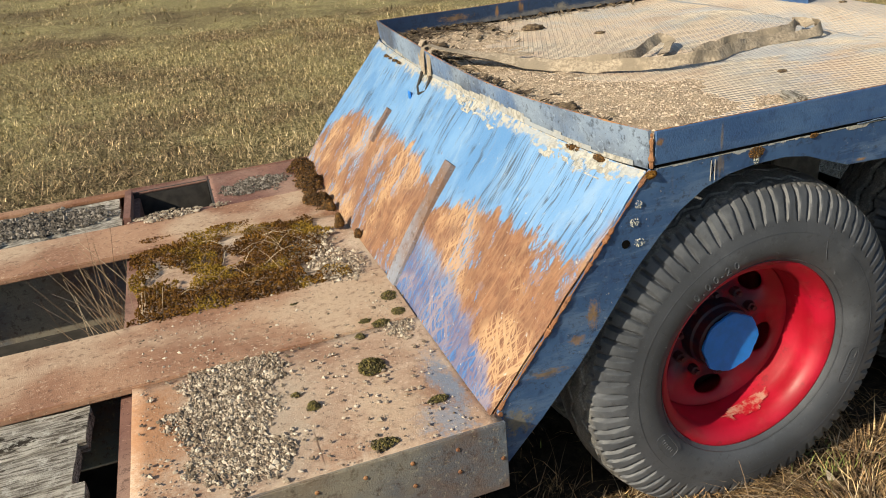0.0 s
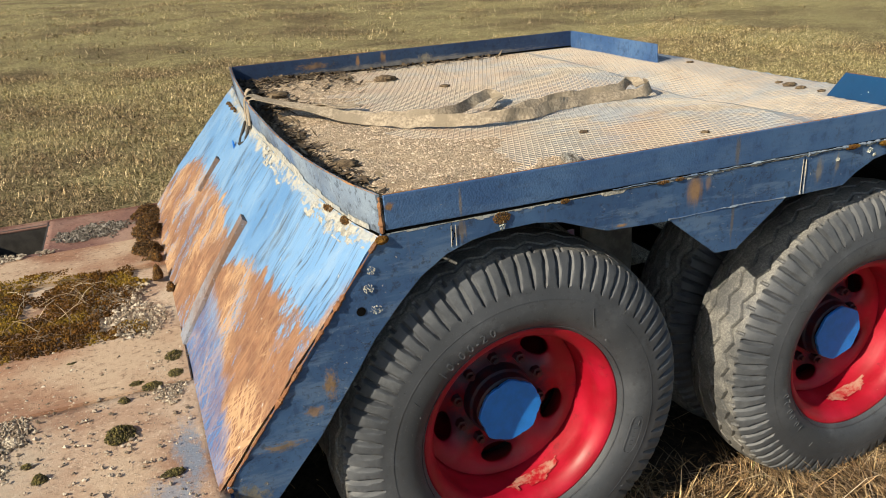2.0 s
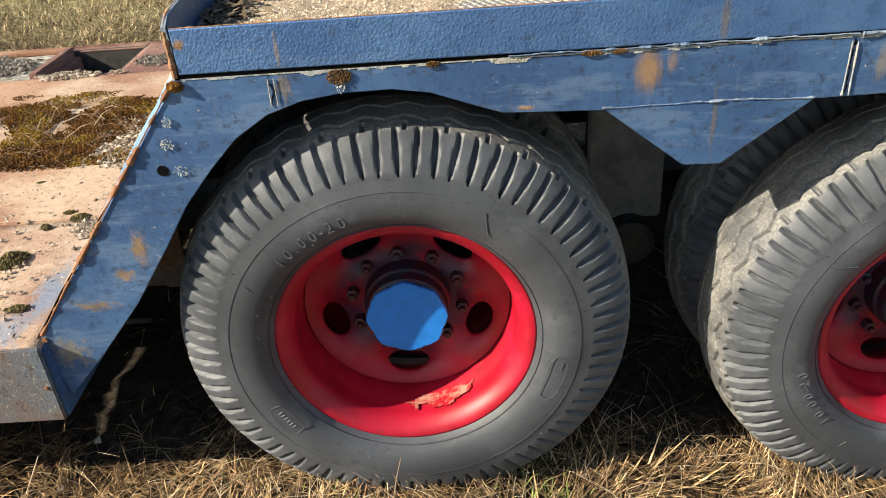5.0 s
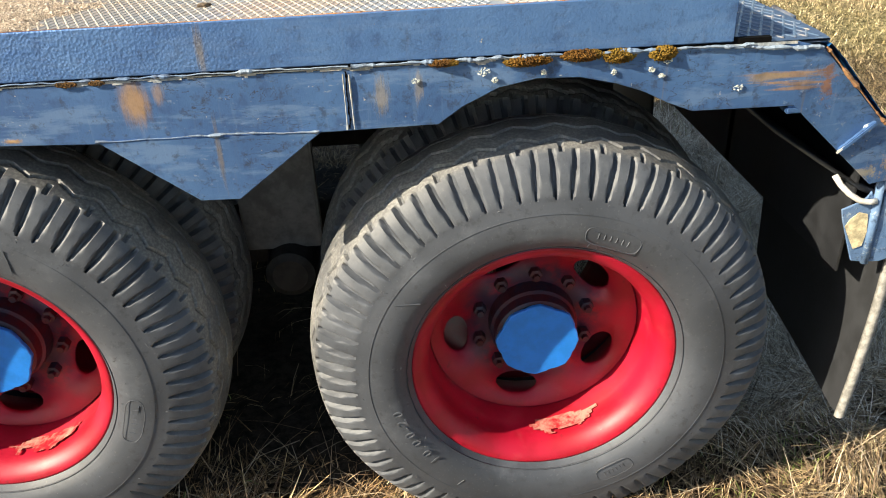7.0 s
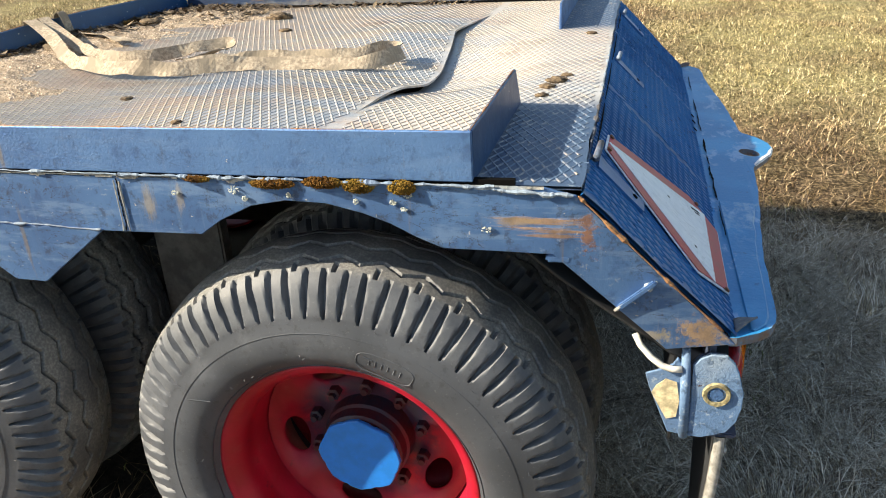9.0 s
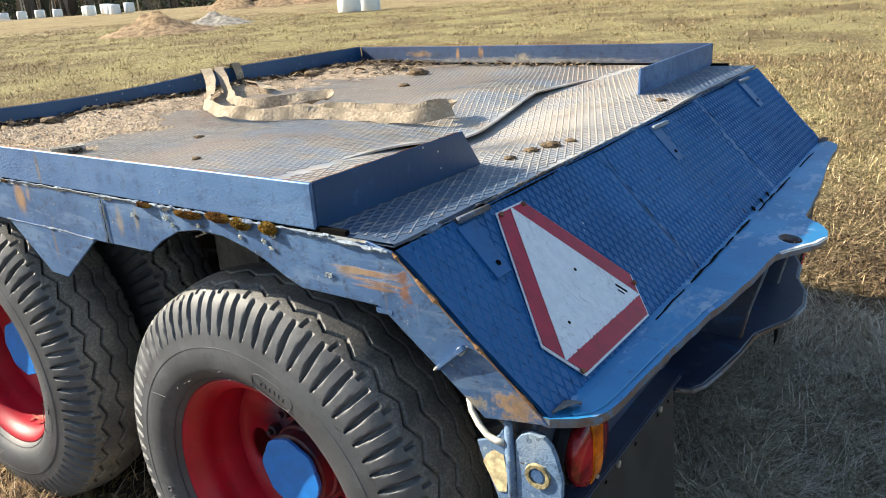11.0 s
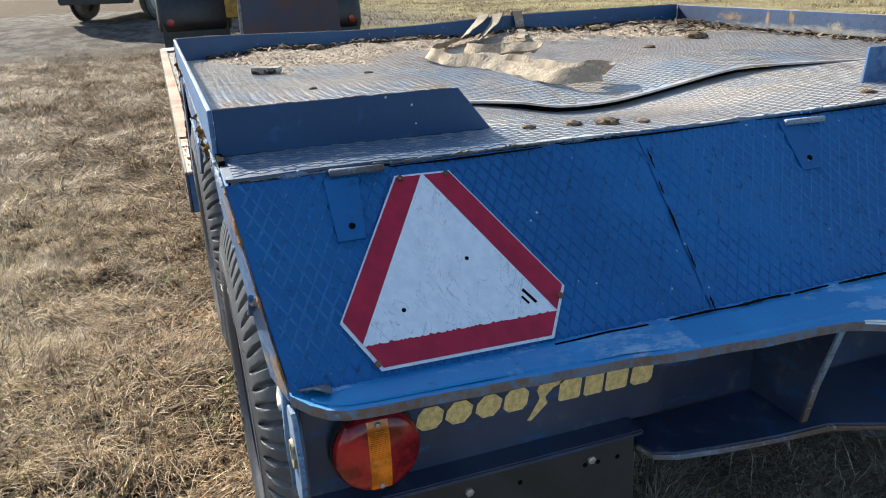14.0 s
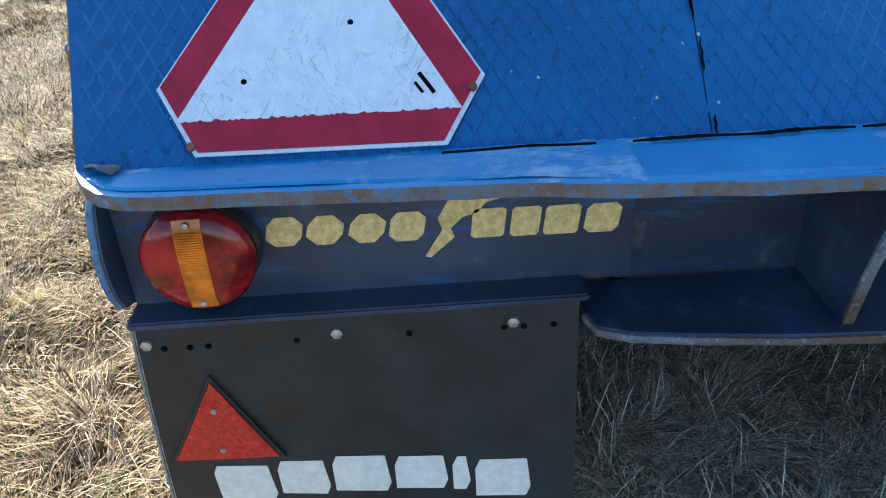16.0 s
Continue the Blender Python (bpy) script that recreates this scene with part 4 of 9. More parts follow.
def tube_into(bm, path, radii, sides=8, caps=True):
    """A round bar along a path of points."""
    path = [Vector(p) for p in path]
    rings, last = [], None
    for i, p in enumerate(path):
        d = (path[min(i + 1, len(path) - 1)] - path[max(i - 1, 0)]).normalized()
        up = Vector((0, 0, 1)) if abs(d.z) < 0.9 else Vector((1, 0, 0))
        a = d.cross(up).normalized() if last is None else (last - d * last.dot(d)).normalized()
        last = a
        b = d.cross(a)
        r = radii[i] if isinstance(radii, (list, tuple)) else radii
        rings.append([bm.verts.new(p + (a * math.cos(t) + b * math.sin(t)) * r) for t in [2 * math.pi * k / sides for k in range(sides)]])
    for r0, r1 in zip(rings, rings[1:]):
        for k in range(sides):
            bm.faces.new((r0[k], r0[(k + 1) % sides], r1[(k + 1) % sides], r1[k]))
    if caps:
        bm.faces.new(list(reversed(rings[0])))
        bm.faces.new(rings[-1])


def tube(name, path, radii, material, parent=None, sides=8, label=""):
    bm = bmesh.new()
    tube_into(bm, path, radii, sides)
    return part(name, bm, material, parent, label, smooth=True)


def lathe(profile, n=64, axis="y", center=(0, 0, 0), closed=False):
    """A bmesh turned from (radius, height) pairs round an axis."""
    bm = bmesh.new()
    rings = []
    for r, h in profile:
        ring = []
        for k in range(n):
            t = 2 * math.pi * k / n
            p = (r * math.cos(t), h, r * math.sin(t)) if axis == "y" else ((h, r * math.cos(t), r * math.sin(t)) if axis == "x" else (r * math.cos(t), r * math.sin(t), h))
            ring.append(bm.verts.new([p[i] + center[i] for i in range(3)]))
        rings.append(ring)
    pairs = list(zip(rings, rings[1:])) + ([(rings[-1], rings[0])] if closed else [])
    for a, b in pairs:
        for k in range(n):
            bm.faces.new((a[k], a[(k + 1) % n], b[(k + 1) % n], b[k]))
    if not closed:
        for ring in (rings[0], rings[-1]):
            if profile[rings.index(ring)][0] > 1e-4:
                bm.faces.new(ring)
    bmesh.ops.remove_doubles(bm, verts=bm.verts, dist=1e-5)
    bmesh.ops.recalc_face_normals(bm, faces=bm.faces)
    return bm


def fbm(x, y, s, o=3, z=0.0):
    return noise.fractal(Vector((x * s, y * s, z)), 1.0, 2.0, o)


def grid_mesh(name, xs, ys, fz, material, parent=None, label="", smooth=True, keep=None):
    """A height sheet over xs, ys."""
    verts = [(x, y, fz(x, y)) for x in xs for y in ys]
    m = len(ys)
    faces = [(i * m + j, (i + 1) * m + j, (i + 1) * m + j + 1, i * m + j + 1) for i in range(len(xs) - 1) for j in range(m - 1)]
    if keep:
        faces = [f for f in faces if any(keep(verts[k]) for k in f)]
        used = sorted({k for f in faces for k in f})
        at = {k: i for i, k in enumerate(used)}
        verts, faces = [verts[k] for k in used], [tuple(at[k] for k in f) for f in faces]
    return mesh_of(name, verts, faces, material, parent, label, smooth)


def lumps(name, spots, material, parent=None, label="", squash=0.65, kind=""):
    """Many little uneven stones or tufts (x, y, z, size) in one mesh."""
    base = bmesh.new()
    bmesh.ops.create_icosphere(base, subdivisions=1, radius=1.0)
    bv = np.array([v.co[:] for v in base.verts])
    bf = np.array([[v.index for v in f.verts] for f in base.faces])
    base.free()
    if len(spots) > 500:
        bv = np.array([(1, 0, 0), (0, 1, 0), (-1, 0, 0), (0, -1, 0), (0, 0, 1), (0, 0, -1)], float) * 1.15
        bf = np.array([(0, 1, 4), (1, 2, 4), (2, 3, 4), (3, 0, 4), (1, 0, 5), (2, 1, 5), (3, 2, 5), (0, 3, 5)])
    spots = np.asarray(spots, float)
    n, k = len(spots), len(bv)
    jitter = 1 + nrng.uniform(-0.32, 0.32, (n, k, 1))
    scl = nrng.uniform(0.6, 1.3, (n, 1, 3)) * np.array([1, 1, squash])
    v = bv[None] * jitter * scl
    a = nrng.uniform(0, 6.28, n)
    ca, sa = np.cos(a)[:, None], np.sin(a)[:, None]
    v = np.stack([v[..., 0] * ca - v[..., 1] * sa, v[..., 0] * sa + v[..., 1] * ca, v[..., 2]], -1)
    v = v * spots[:, None, 3:4] + spots[:, None, :3]
    f = bf[None] + (np.arange(n) * k)[:, None, None]
    ob = mesh_np(name, v.reshape(-1, 3), f.reshape(-1, 3), material, parent, label)
    return tagged(ob, kind=kind) if kind else ob


def mesh_np(name, v, f, material, parent=None, label="", smooth=False):
    """A mesh of triangles or quads from arrays."""
    me = bpy.data.meshes.new(name)
    k = f.shape[1]
    me.vertices.add(len(v))
    me.vertices.foreach_set("co", np.ascontiguousarray(v, dtype=np.float32).ravel())
    me.loops.add(len(f) * k)
    me.loops.foreach_set("vertex_index", np.ascontiguousarray(f, dtype=np.int32).ravel())
    me.polygons.add(len(f))
    me.polygons.foreach_set("loop_start", np.arange(len(f), dtype=np.int32) * k)
    me.polygons.foreach_set("use_smooth", np.full(len(f), smooth))
    me.update(calc_edges=True)
    me.materials.append(material)
    ob = new(name, me)
    if parent is not None:
        ob.parent = parent
    return tagged(ob, label) if label else ob


def word(name, text, size, depth, material, parent, m, label="", spread=1.0):
    """Raised lettering in the built-in font, laid by the pose m."""
    cu = bpy.data.curves.new(name, "FONT")
    cu.body, cu.size, cu.extrude, cu.resolution_u, cu.space_character = text, size, depth, 2, spread
    cu.align_x, cu.align_y = "CENTER", "CENTER"
    tmp = bpy.data.objects.new(name, cu)
    scene.collection.objects.link(tmp)
    me = bpy.data.meshes.new_from_object(tmp.evaluated_get(bpy.context.evaluated_depsgraph_get()))
    bpy.data.objects.remove(tmp)
    me.transform(m)
    me.materials.clear()
    me.materials.append(material)
    ob = new(name, me)
    ob.parent = parent
    return tagged(ob, label) if label else ob


def lerp_pts(pts, t):
    """Value at t on a broken line of (t, value) pairs."""
    return float(np.interp(t, [p[0] for p in pts], [p[1] for p in pts]))


# ---------- ground ----------
def gz(x, y):
    r = math.hypot(x, y)
    z = -0.01 - 0.235 * math.tanh((x - 0.37) / 5.0)
    z *= 1.0 - 0.8 * min(1.0, r / 60.0)
    z += 0.48 * math.exp(-(max(0.0, abs(x + 18.2) - 2.4) / 2.4) ** 2) / (1.0 + math.exp(max(-30.0, min(30.0, (y - 4.5) / 0.8))))
    z -= 3.0 * min(1.0, max(0.0, (r - 120.0) / 120.0))
    amp = 0.02 if r < 12 else 0.06
    return z + amp * fbm(x, y, 0.9, 3) + (0.12 * fbm(x, y, 0.12, 2, 5.0) if r > 9 else 0.12 * fbm(x, y, 0.12, 2, 5.0) * max(0, (r - 4.5) / 4.5))


def build_ground():
    def line(near, step, far):
        out = list(np.arange(-near, near + 1e-6, step))
        d, s = near, step
        while d < far:
            s *= 1.22
            d += s
            out += [d]
            out = [-d] + out
        return out

    xs, ys = line(7.0, 0.12, 1500), line(7.0, 0.12, 1500)
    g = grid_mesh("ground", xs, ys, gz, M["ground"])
    tagged(g, "matted dry meadow grass and earth with a gravel track", "ground", kind="structure")


def lattice(x, y, size, seed):
    """Smooth value noise, 0..1, over arrays."""
    table = np.random.default_rng(seed).uniform(0, 1, (64, 64))
    u, v = x / size, y / size
    i, j = np.floor(u).astype(int), np.floor(v).astype(int)
    a, b = u - i, v - j
    a, b = a * a * (3 - 2 * a), b * b * (3 - 2 * b)
    t = lambda p, q: table[p % 64, q % 64]
    return t(i, j) * (1 - a) * (1 - b) + t(i + 1, j) * a * (1 - b) + t(i, j + 1) * (1 - a) * b + t(i + 1, j + 1) * a * b


def blades(name, n, area, length, width, flat, label, clump=0.5, avoid=None, flow=False, mat="grass", simple=False):
    """n bent blades over a rectangle; flat 0 upright .. 1 lying."""
    x0, x1, y0, y1 = area
    x, y = nrng.uniform(x0, x1, n), nrng.uniform(y0, y1, n)
    if clump:
        c = max(4, int(n / 45))
        cx, cy = nrng.uniform(x0, x1, c), nrng.uniform(y0, y1, c)
        pick = nrng.integers(0, c, n)
        mask = nrng.uniform(0, 1, n) < clump
        sp = length * 0.9
        x = np.where(mask, cx[pick] + nrng.normal(0, sp, n), x)
        y = np.where(mask, cy[pick] + nrng.normal(0, sp, n), y)
    rim = np.minimum(np.minimum(x - x0, x1 - x), np.minimum(y - y0, y1 - y)) / (0.16 * min(x1 - x0, y1 - y0))
    ok = nrng.uniform(0, 1, n) < np.clip(rim + 0.25 * np.sin(3.1 * x + 1.7 * y) + 0.2 * np.sin(5.3 * y - 2.9 * x), 0, 1)
    x, y = x[ok], y[ok]
    n = len(x)
    if flow and not simple:
        # bare dark holes in the matted straw beside the trailer
        h = np.sin(13 * x + 9 * y) + np.sin(-17 * x + 21 * y + 1.3) + np.sin(29 * x - 8 * y + 0.4) + np.sin(11 * x - 34 * y + 2.2) + 0.8 * np.sin(3.1 * x + 4.4 * y)
        ok = (nrng.uniform(0, 1, n) > np.clip(0.75 * h - 0.35, 0, 0.9)) | (y > 0.3)
        x, y = x[ok], y[ok]
        n = len(x)
    if avoid is not None:
        ok = ~avoid(x, y)
        x, y = x[ok], y[ok]
        n = len(x)
    z = np.array([gz(a, b) for a, b in zip(x, y)]) if n < 4000 else gz_np(x, y)
    L = length * nrng.uniform(0.45, 1.35, n)
    W = width * nrng.uniform(0.6, 1.4, n)
    az = nrng.uniform(0, 2 * np.pi, n)
    if flow:
        # matted swathes: neighbours lie alike
        f = 2.2 * np.sin(1.3 * x + 0.7 * y) + 1.9 * np.sin(2.9 * y - 1.7 * x + 1.0) + 1.2 * np.sin(5.3 * x + 4.1 * y) + 0.8 * np.sin(9.0 * y - 7.0 * x)
        az = np.where(nrng.uniform(0, 1, n) < (0.72 if mat == "grass" else 0.35), f + nrng.normal(0, 0.35, n), az)
    tilt = np.clip(nrng.normal(0.25 + 1.15 * flat, 0.28, n), 0.05, 1.5)
    dx, dy = np.cos(az), np.sin(az)
    px, py = -dy * W / 2, dx * W / 2
    h1, r1 = np.cos(tilt) * L * 0.55, np.sin(tilt) * L * 0.55
    t2 = np.clip(tilt + nrng.uniform(0.1, 0.7, n), 0, 1.75)
    h2, r2 = h1 + np.cos(t2) * L * 0.45, r1 + np.sin(t2) * L * 0.45
    if flow:
        # tussocks: the mat is heaped in places and thin in others
        heap = np.clip(1.7 * (0.65 * lattice(x, y, 0.17, 3) + 0.35 * lattice(x, y, 0.075, 4)) - 0.55, 0, 1)
        z = z + 0.055 * heap
    z = z - 0.008
    v = np.empty((n, 5, 3))
    v[:, 0] = np.stack([x - px, y - py, z], -1)
    v[:, 1] = np.stack([x + px, y + py, z], -1)
    v[:, 2] = np.stack([x + dx * r1 + px * 0.8, y + dy * r1 + py * 0.8, z + h1 + 0.01], -1)
    v[:, 3] = np.stack([x + dx * r1 - px * 0.8, y + dy * r1 - py * 0.8, z + h1 + 0.01], -1)
    v[:, 4] = np.stack([x + dx * r2, y + dy * r2, z + np.maximum(h2, -0.0) + 0.008], -1)
    if simple:
        v = np.ascontiguousarray(v[:, [0, 1, 4]])
        f = np.arange(n * 3).reshape(n, 3)
    else:
        f = np.array([[0, 1, 2], [0, 2, 3], [3, 2, 4]])[None] + (np.arange(n) * 5)[:, None, None]
    ob = mesh_np(name, v.reshape(-1, 3), f.reshape(-1, 3), M[mat])
    return tagged(ob, label, "grass", kind="stuff")


GZX = np.linspace(-50, 20, 351)
GZY = np.linspace(-12, 45, 286)
GZT = np.array([[gz(a, b) for b in GZY] for a in GZX])


def gz_np(x, y):
    u = np.clip((x - GZX[0]) / (GZX[1] - GZX[0]), 0, len(GZX) - 1.001)
    v = np.clip((y - GZY[0]) / (GZY[1] - GZY[0]), 0, len(GZY) - 1.001)
    i, j = u.astype(int), v.astype(int)
    a, b = u - i, v - j
    return GZT[i, j] * (1 - a) * (1 - b) + GZT[i + 1, j] * a * (1 - b) + GZT[i, j + 1] * (1 - a) * b + GZT[i + 1, j + 1] * a * b


build_ground()

# ---------- trailer ----------
W = 2.5          # outer width
RAIL_T, RAIL_B = 1.253, 1.1655
DECK = 1.158
TY = 0.026        # the outer sidewalls stand back from the skirt by this
WHEELS_X = ((0.370, 0.490), (1.654, 0.428))

trailer = empty("lowbed_trailer", (0, 0, 0), "old blue low-loader trailer with rusty bed and red-rimmed twin wheels", "trailer")


BOW = ((0, 0), (0.13, -0.033), (0.3, -0.053), (0.5, -0.067), (0.9, -0.073), (1.4, -0.076), (2.0, -0.042), (2.5, 0))


def bow(y):
    """How far the front edge of the deck is pushed out."""
    return lerp_pts(BOW, y)


def split_x(y):
    """Where the deck plate has torn across."""
    return lerp_pts(SPLIT, y)


SPLIT = ((0.0, 1.55), (0.45, 1.60), (0.84, 1.615), (0.92, 1.66), (1.1, 1.66), (1.4, 1.63), (1.6, 1.60), (2.0, 1.65), (2.5, 1.66))


def deck_z(x, y):
    """The buckled deck plate."""
    s = split_x(y)
    edge = min(1.0, max(0.0, min(y, W - y) / 0.35))
    z = DECK + 0.008 * edge * fbm(x, y, 1.6, 2)
    z -= 0.036 * math.exp(-((x - 1.72) / 0.32) ** 2 - ((y - 1.05) / 0.34) ** 2)
    z += 0.026 * math.exp(-((x - 1.42) / 0.26) ** 2 - ((y - 1.62) / 0.42) ** 2)
    z += 0.014 * math.exp(-((x - 1.20) / 0.30) ** 2 - ((y - 0.62) / 0.25) ** 2)
    z -= 0.012 * math.exp(-((x - 0.75) / 0.30) ** 2 - ((y - 1.25) / 0.5) ** 2)
    if x > s:
        gap = min(1.0, max(0.0, (y - 0.5) / 0.35)) * min(1.0, max(0.0, (2.05 - y) / 0.5))
        z -= 0.022 * gap * math.exp(-((x - s) / 0.16) ** 2)
    return z


def plate_ribs(name, to3, inside, size, parent, material, pitch=0.043, slant=0.54, h=0.0022, w=0.0065, step=0.05):
    """Raised diamond ribs over a plate u in 0..size[0], v in 0..size[1]."""
    U, V = size
    verts, faces = [], []
    for sgn in (1, -1):
        k0 = int(math.floor((-slant * U if sgn > 0 else 0) / pitch)) - 1
        k1 = int(math.ceil((V + (0 if sgn > 0 else slant * U)) / pitch)) + 1
        for k in range(k0, k1):
            run = []
            u = 0.0
            while u <= U + 1e-6:
                v = k * pitch + sgn * slant * u
                if 0 <= v <= V and inside(u, v):
                    run.append((u, v))
                else:
                    _rib(verts, faces, run, to3, sgn * slant, w, h)
                    run = []
                u += step
            _rib(verts, faces, run, to3, sgn * slant, w, h)
    return mesh_of(name, verts, faces, material, parent)


def _rib(verts, faces, run, to3, slope, w, h):
    if len(run) < 2:
        return
    d = Vector((1, slope)).normalized()
    p = Vector((-d.y, d.x)) * w / 2
    b = len(verts)
    for u, v in run:
        verts.append(to3(u - p.x, v - p.y, -0.0005))
        verts.append(to3(u - p.x * 0.3, v - p.y * 0.3, h))
        verts.append(to3(u + p.x * 0.3, v + p.y * 0.3, h))
        verts.append(to3(u + p.x, v + p.y, -0.0005))
    for i in range(len(run) - 1):
        o = b + i * 4
        for j in range(3):
            faces.append((o + j, o + j + 1, o + j + 5, o + j + 4))


def build_deck():
    ys = list(np.linspace(0.006, W - 0.006, 84))
    step = 0.03
    # front sheet, ending in the torn edge, and rear sheet
    for nm, lo, hi in (("front_deck_plate", lambda y: bow(y) + 0.004, lambda y: split_x(y)), ("rear_deck_plate", lambda y: split_x(y) - 0.03, lambda y: 2.162 + 0.006 * fbm(y, 0, 5, 2))):
        cols = 50 if nm[0] == "f" else 26
        verts, faces = [], []
        for y in ys:
            a, b = lo(y), hi(y)
            for i in range(cols):
                x = a + (b - a) * i / (cols - 1)
                front = nm[0] == "f"
                z = deck_z(min(x, split_x(y)) if front else max(x, split_x(y) + 1e-4), y)
                verts.append((x, y, z))
        top = len(verts)
        verts += [(x, y, z - 0.006) for x, y, z in verts]
        for j in range(len(ys) - 1):
            for i in range(cols - 1):
                a = j * cols + i
                q = (a, a + 1, a + cols + 1, a + cols)
                faces += [q, tuple(reversed([k + top for k in q]))]
            for i, flip in ((0, False), (cols - 1, True)):
                a = j * cols + i
                q = (a, a + cols, a + cols + top, a + top)
                faces.append(tuple(reversed(q)) if flip else q)
        mesh_of(nm, verts, faces, M["deck"], trailer, "buckled diamond tread plate, worn to grey steel and dust", smooth=False)
    for far in (False, True):
        def inside(u, v, far=far):
            s = split_x(u)
            return 0.016 < u < W - 0.016 and bow(u) + 0.012 < v < 2.155 and (v > s + 0.016 if far else v < s - 0.012)
        plate_ribs("tread_ribs", lambda u, v, w: (v, u, deck_z(v, u) + w), inside, (W, 2.16), trailer, M["ribs"], pitch=0.0225, slant=0.46, h=0.0015, w=0.0066, step=0.022)


build_deck()


def build_rails():
    def side(y0, flip):
        s = -1 if flip else 1
        bm = sheet([(0, RAIL_B), (1.978, RAIL_B - 0.003), (1.978, RAIL_T), (0, RAIL_T - 0.002)], 0.009, lambda u, v, w: (u, y0 + s * w, v), 0.002)
        part("side_rail", bm, M["rail_far"] if flip else M["side"], trailer, "blue side rail, darkened in colour for shade, with rusty scuffs" if flip else "")

    side(0.0, False)
    side(W, True)
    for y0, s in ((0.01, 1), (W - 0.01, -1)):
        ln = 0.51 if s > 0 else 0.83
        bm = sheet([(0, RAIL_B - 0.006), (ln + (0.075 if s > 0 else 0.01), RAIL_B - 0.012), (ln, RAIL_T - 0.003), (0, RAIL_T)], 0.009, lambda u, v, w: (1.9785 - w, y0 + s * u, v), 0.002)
        part("rear_rail", bm, M["rear_dark"] if s > 0 else M["side"], trailer, "blue cross rail with its shade put into the dark colour" if s > 0 else "dull blue cross rail with pale streaks")
    # bent front rail
    n = 60
    verts, faces = [], []
    for i in range(n + 1):
        y = 0.009 + (W - 0.018) * i / n
        x = -0.004 + bow(y)
        lean = -0.010
        top = RAIL_T - 0.022 * math.sin(math.pi * min(1.0, y / 1.8)) ** 2
        for dx, z, l in ((0, RAIL_B - 0.012, 0), (0.009, RAIL_B - 0.012, 0), (0.009, top, 1), (0, top, 1)):
            verts.append((x + dx + lean * l, y, z))
    for i in range(n):
        for k in range(4):
            a, b2 = i * 4 + k, i * 4 + (k + 1) % 4
            faces.append((a, b2, b2 + 4, a + 4))
    faces += [(3, 2, 1, 0), (n * 4, n * 4 + 1, n * 4 + 2, n * 4 + 3)]
    mesh_of("front_rail", verts, faces, M["rail_front"], trailer, "bent front rail with rusty top edge", smooth=False)
    # added dark sheet: the shade of the rail's inner face as colour
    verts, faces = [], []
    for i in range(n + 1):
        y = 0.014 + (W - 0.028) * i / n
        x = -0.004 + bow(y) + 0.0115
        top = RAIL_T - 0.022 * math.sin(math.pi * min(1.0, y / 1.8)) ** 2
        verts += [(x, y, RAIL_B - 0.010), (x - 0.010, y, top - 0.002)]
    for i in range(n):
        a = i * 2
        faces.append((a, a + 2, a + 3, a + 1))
    mesh_of("front_rail_shade", verts, faces, M["rear_dark"], trailer, "dark sheet that puts shade on the rail's inner face", smooth=False)


build_rails()

SKIRT = [(-0.012, 1.157), (-0.16, 0.966), (-0.31, 0.770), (-0.452, 0.585), (-0.452, 0.50), (-0.43, 0.415),
         (-0.33, 0.52), (-0.21, 0.66), (-0.115, 0.793), (-0.05, 0.89), (0.019, 0.969), (0.08, 1.03), (0.15, 1.075), (0.22, 1.098), (0.30, 1.109), (0.396, 1.110), (0.47, 1.098), (0.54, 1.072), (0.608, 1.048),
         (0.795, 1.040), (1.23, 1.036), (1.433, 1.038), (1.48, 1.07), (1.548, 1.102), (1.62, 1.115), (1.70, 1.112), (1.77, 1.095), (1.821, 1.077), (1.87, 1.052), (1.917, 1.033),
         (2.116, 1.031), (2.32, 0.842), (2.440, 0.853), (2.154, 1.142), (2.10, 1.156)]


def tuck(x):
    """The tail of the side plate is bent inwards under the rear slope."""
    return 0.036 * max(0.0, min(1.0, (x - 2.15) / 0.29))


def build_skirts():
    for y0, s in ((0.004, 1), (W - 0.004, -1)):
        bm = sheet(SKIRT, 0.008, lambda u, v, w: (u, y0 + s * (w + tuck(u)), v), 0.0015)
        part("side_skirt", bm, M["skirt"], trailer, "weathered blue side plate with two wheel arches")
        g = [(0.80, 1.046), (0.968, 0.914), (1.043, 0.912), (1.215, 1.040)]
        part("skirt_gusset", sheet(g, 0.008, lambda u, v, w: (u, y0 - s * 0.004 + s * w, v), 0.0015), M["skirt"], trailer)
        # inner returns of the arches, coloured black for the shade inside
        for arch in (SKIRT[5:19], SKIRT[21:30]):
            bm = bmesh.new()
            a = [bm.verts.new((u, y0 + s * 0.006, v)) for u, v in arch]
            b = [bm.verts.new((u, y0 + s * 0.03, v + 0.004)) for u, v in arch]
            for i in range(len(a) - 1):
                bm.faces.new((a[i], a[i + 1], b[i + 1], b[i]))
            part("arch_return", bm, M["black"], trailer)


build_skirts()


def slope_pt(s, y, w=0.0):
    """Front slope: s 0 at the deck, 1 at the bed."""
    top = -0.014 + 0.9 * bow(y)
    foot = -0.470 - 0.035 * y / W
    x = top + (foot - top) * s
    z = 1.152 - 0.577 * s
    bulge = 0.012 * math.sin(math.pi * s) * min(1.0, y / 0.3)
    nx, nz = -0.79, 0.61
    return (x + nx * (w + bulge), y, z + nz * (w + bulge))


